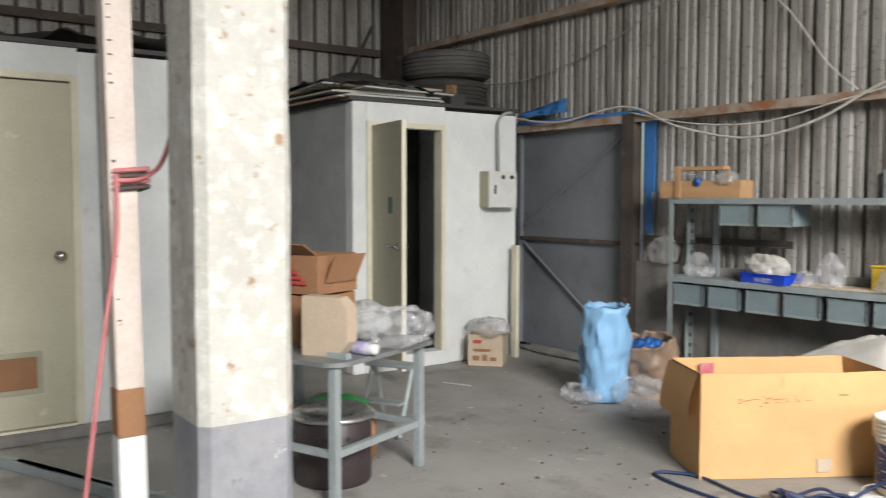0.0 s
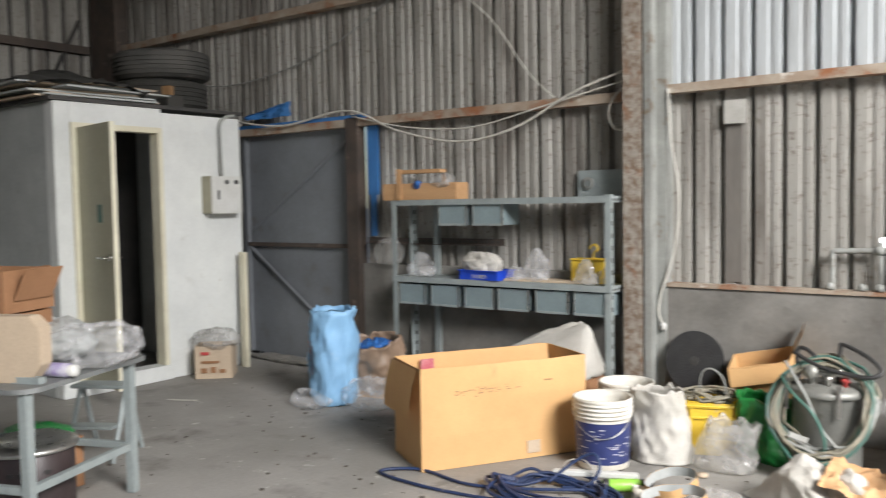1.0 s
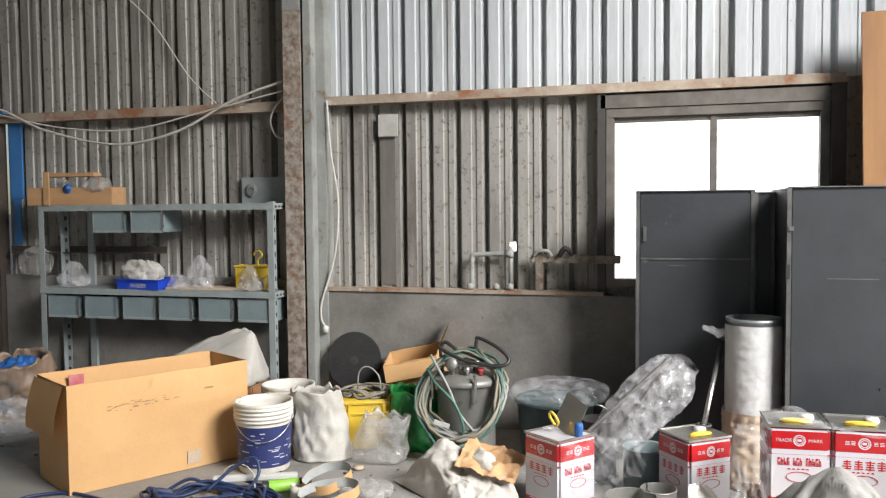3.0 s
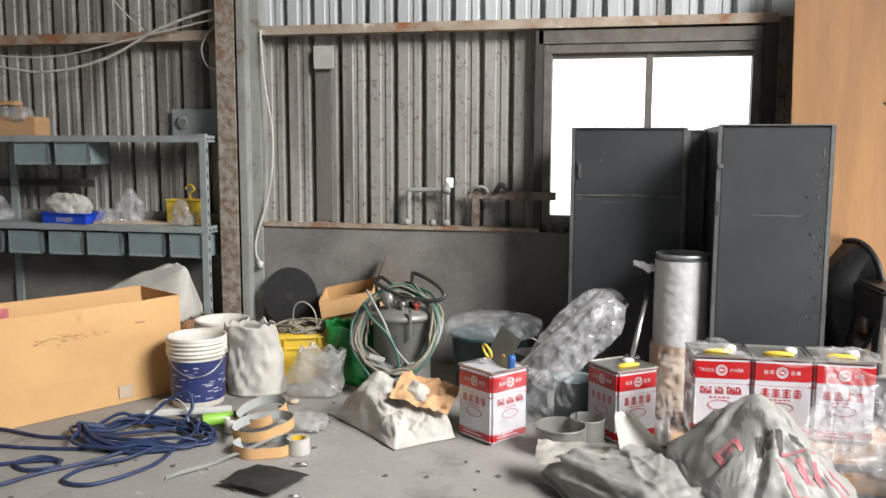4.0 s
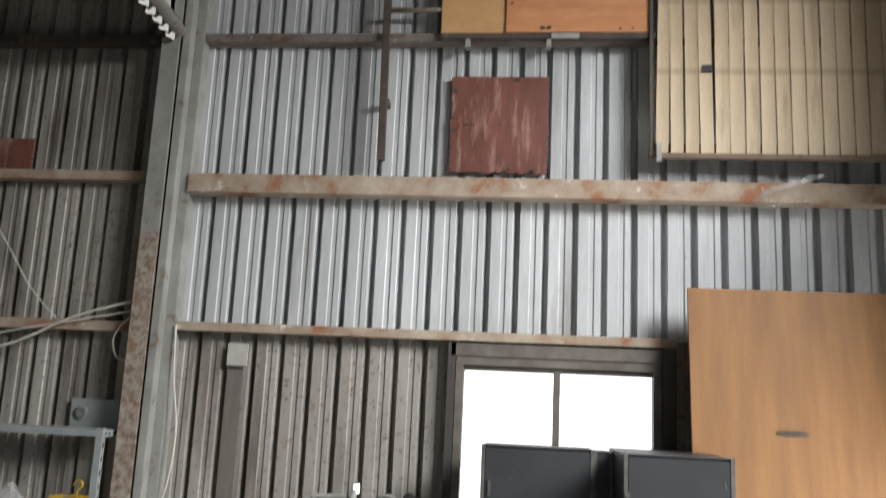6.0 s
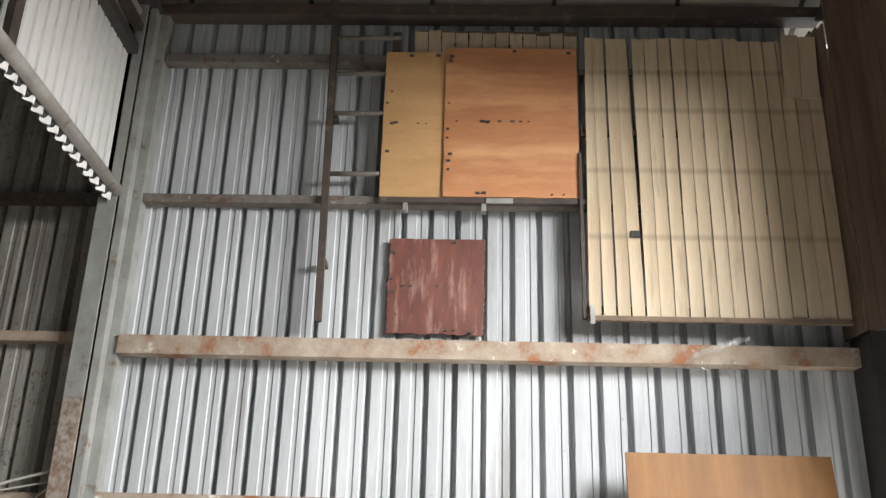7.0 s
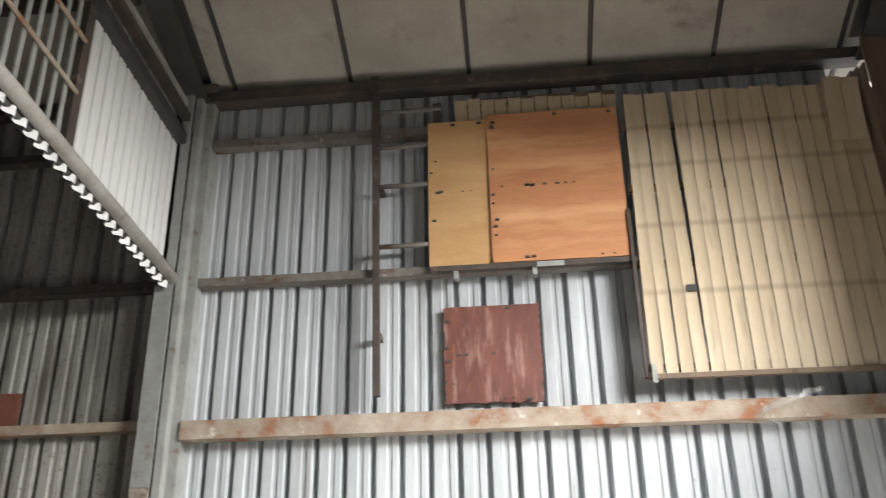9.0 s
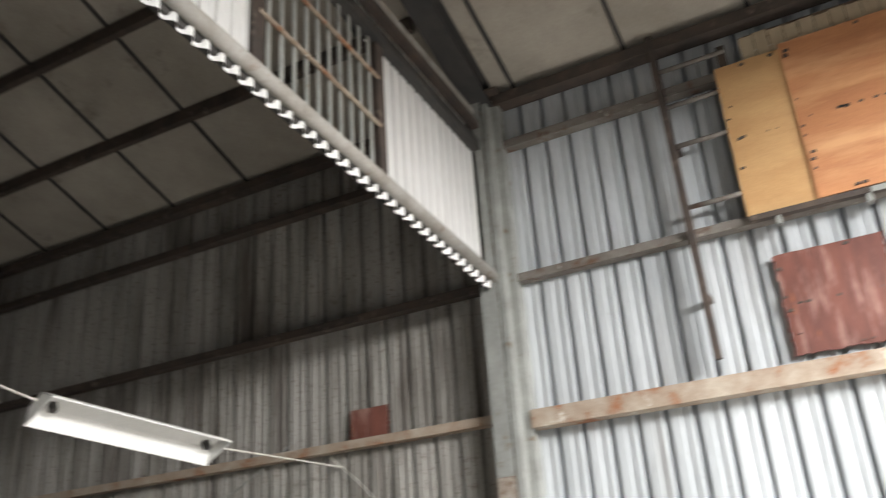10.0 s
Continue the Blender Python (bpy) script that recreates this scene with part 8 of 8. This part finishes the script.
def on_table(u, v, z=0.682):
    p = Vector((-3.2, 1.5, 0)) + TU * u + TV * v
    return p.x, p.y, z


drum = thing("metal_drum", "dark brown enamelled drum with a steel lid", "drum", pose(*on_table(-0.32, 0.36, 0)))
part("body", lathe(B(), [(0.001, 0.0), (0.19, 0), (0.195, 0.01), (0.195, 0.33), (0.19, 0.335)], 48), M_DRUM, drum, smooth=True)
part("lid", lathe(B(), [(0.21, 0.33), (0.215, 0.335), (0.212, 0.35), (0.17, 0.37), (0.165, 0.362), (0.001, 0.36)], 48), M_STEEL, drum, "dull steel lid", smooth=True)
for a in (-2.0, -1.75, -0.9, -0.65, -0.1):
    for z in (0.1, 0.17, 0.24):
        part("vent_slot", bx(-0.012, 0.012, -0.002, 0.002, 0, 0.02, m=pose(0.196 * math.cos(a), 0.196 * math.sin(a), z, 0, 0, math.degrees(a) + 90)), M_BLACK, drum)
cb = carton("brown_carton", "brown carton on the work table", 0.4, 0.32, 0.26, pose(*on_table(-0.78, 0.3), 0, 0, 20), M_CARD_DARK)
cb2 = carton("printed_carton", "open brown carton with red printing", 0.42, 0.34, 0.2, pose(*on_table(-0.82, 0.32, 0.945), 0, 0, 24), M_CARD_DARK)
for k in range(5):
    part("red_mark", bx(0.06, 0.36 - 0.03 * k, -0.0165, -0.012, 0.05 + 0.026 * k, 0.066 + 0.026 * k), M_REDINK, cb2)
part("flap", bx(0.02, 0.4, 0, 0.006, 0, 0.12, m=pose(0, 0.02, 0.2, 60, 0, 0)), M_CARD_DARK, cb2)
part("flap", bx(0, 0.006, 0, 0.26, 0, 0.16, m=pose(0.43, 0.05, 0.06, 0, 25, 0)), M_CARD_DARK, cb2)
pb = thing("board_block", "pale board cut at one corner, standing up", "board", pose(*on_table(-0.3, 0.1), 0, 0, 30))
bm = B()
f = bm.faces.new([bm.verts.new((x, 0, z)) for x, z in ((0, 0), (0.2, 0), (0.26, 0.08), (0.26, 0.24), (0.21, 0.29), (0, 0.29))])
ext = bmesh.ops.extrude_face_region(bm, geom=[f])
bmesh.ops.translate(bm, vec=(0, 0.09, 0), verts=[v for v in ext["geom"] if isinstance(v, bmesh.types.BMVert)])
part("block", bm, M_CARD_PALE, pb, bevel=0.004)
tagged(part("white_bag", heap((0.26, 0.17, 0.22), 0.04, 7, 120, nu=80, nv=40, shape=lambda p: Vector((p.x, p.y, p.z * (0.8 + 0.9 * p.x)))), M_FILM_MILKY, smooth=True, m=pose(*on_table(-0.16, 0.55), 0, 0, 30)), "white crumpled plastic bag on the table", "plastic bag")
tagged(part("grey_bag", heap((0.24, 0.13, 0.2), 0.03, 7, 126, nu=70, nv=36), M_MATT_GREY, smooth=True, m=pose(*on_table(-0.4, 0.62), 0, 0, 10)), "grey folded cloth on the table", "cloth")
sp2 = thing("spray_can", "purple and white spray can lying down", "spray can", pose(*on_table(-0.1, 0.27, 0.716), 0, 90, 20))
part("body", lathe(B(), [(0.001, -0.06), (0.03, -0.06), (0.032, 0.0), (0.032, 0.09), (0.022, 0.1)], 24), mat("violet_print", (0.25, 0.2, 0.42), (0.5, 0.48, 0.55), 20, 0.4), sp2, smooth=True)
part("cap", lathe(B(), [(0.026, 0.1), (0.026, 0.13), (0.012, 0.135), (0.001, 0.135)], 24), M_BOXGREY, sp2, smooth=True)
stp = thing("step_stool", "small grey steel folding step", "step stool", pose(-4.25, 2.45, 0, 0, 0, 30))
for x in (-0.14, 0.14):
    part("leg", tube(B(), [(x, -0.16, 0), (x, 0.02, 0.4)], 0.014, 8), M_SHELF, stp)
    part("leg", tube(B(), [(x, 0.18, 0), (x, 0.04, 0.4)], 0.014, 8), M_SHELF, stp)
part("tread", bx(-0.16, 0.16, -0.06, 0.08, 0.4, 0.42), M_SHELF, stp, bevel=0.004)
part("tread", bx(-0.14, 0.14, -0.16, -0.05, 0.19, 0.205), M_SHELF, stp, bevel=0.004)
for k, (x, y, z) in enumerate(((-3.9, 0.75, 0.02), (-4.3, 0.6, 0.02))):
    tagged(part("steel_channel", bx(-0.9, 0.9, -0.03, 0.03, 0, 0.05), M_SHELF, m=pose(x, y, 0.0, 0, 0, 22 + 3 * k), bevel=0.003), "grey steel channel lying on the floor", "steel channel", "steel channels")
tagged(part("green_sheet", heap((0.2, 0.12, 0.06), 0.02, 9, 4, nu=40, nv=16), M_GREEN, smooth=True, m=pose(-4.0, 1.95, 0.26)), "green plastic scrap on the table stretcher", "plastic scrap")
tagged(part("board_prop", bx(-4.2, -3.85, 1.8, 2.1, 0.0, 0.258), M_CARD_DARK), "brown carton under the table", "carton")
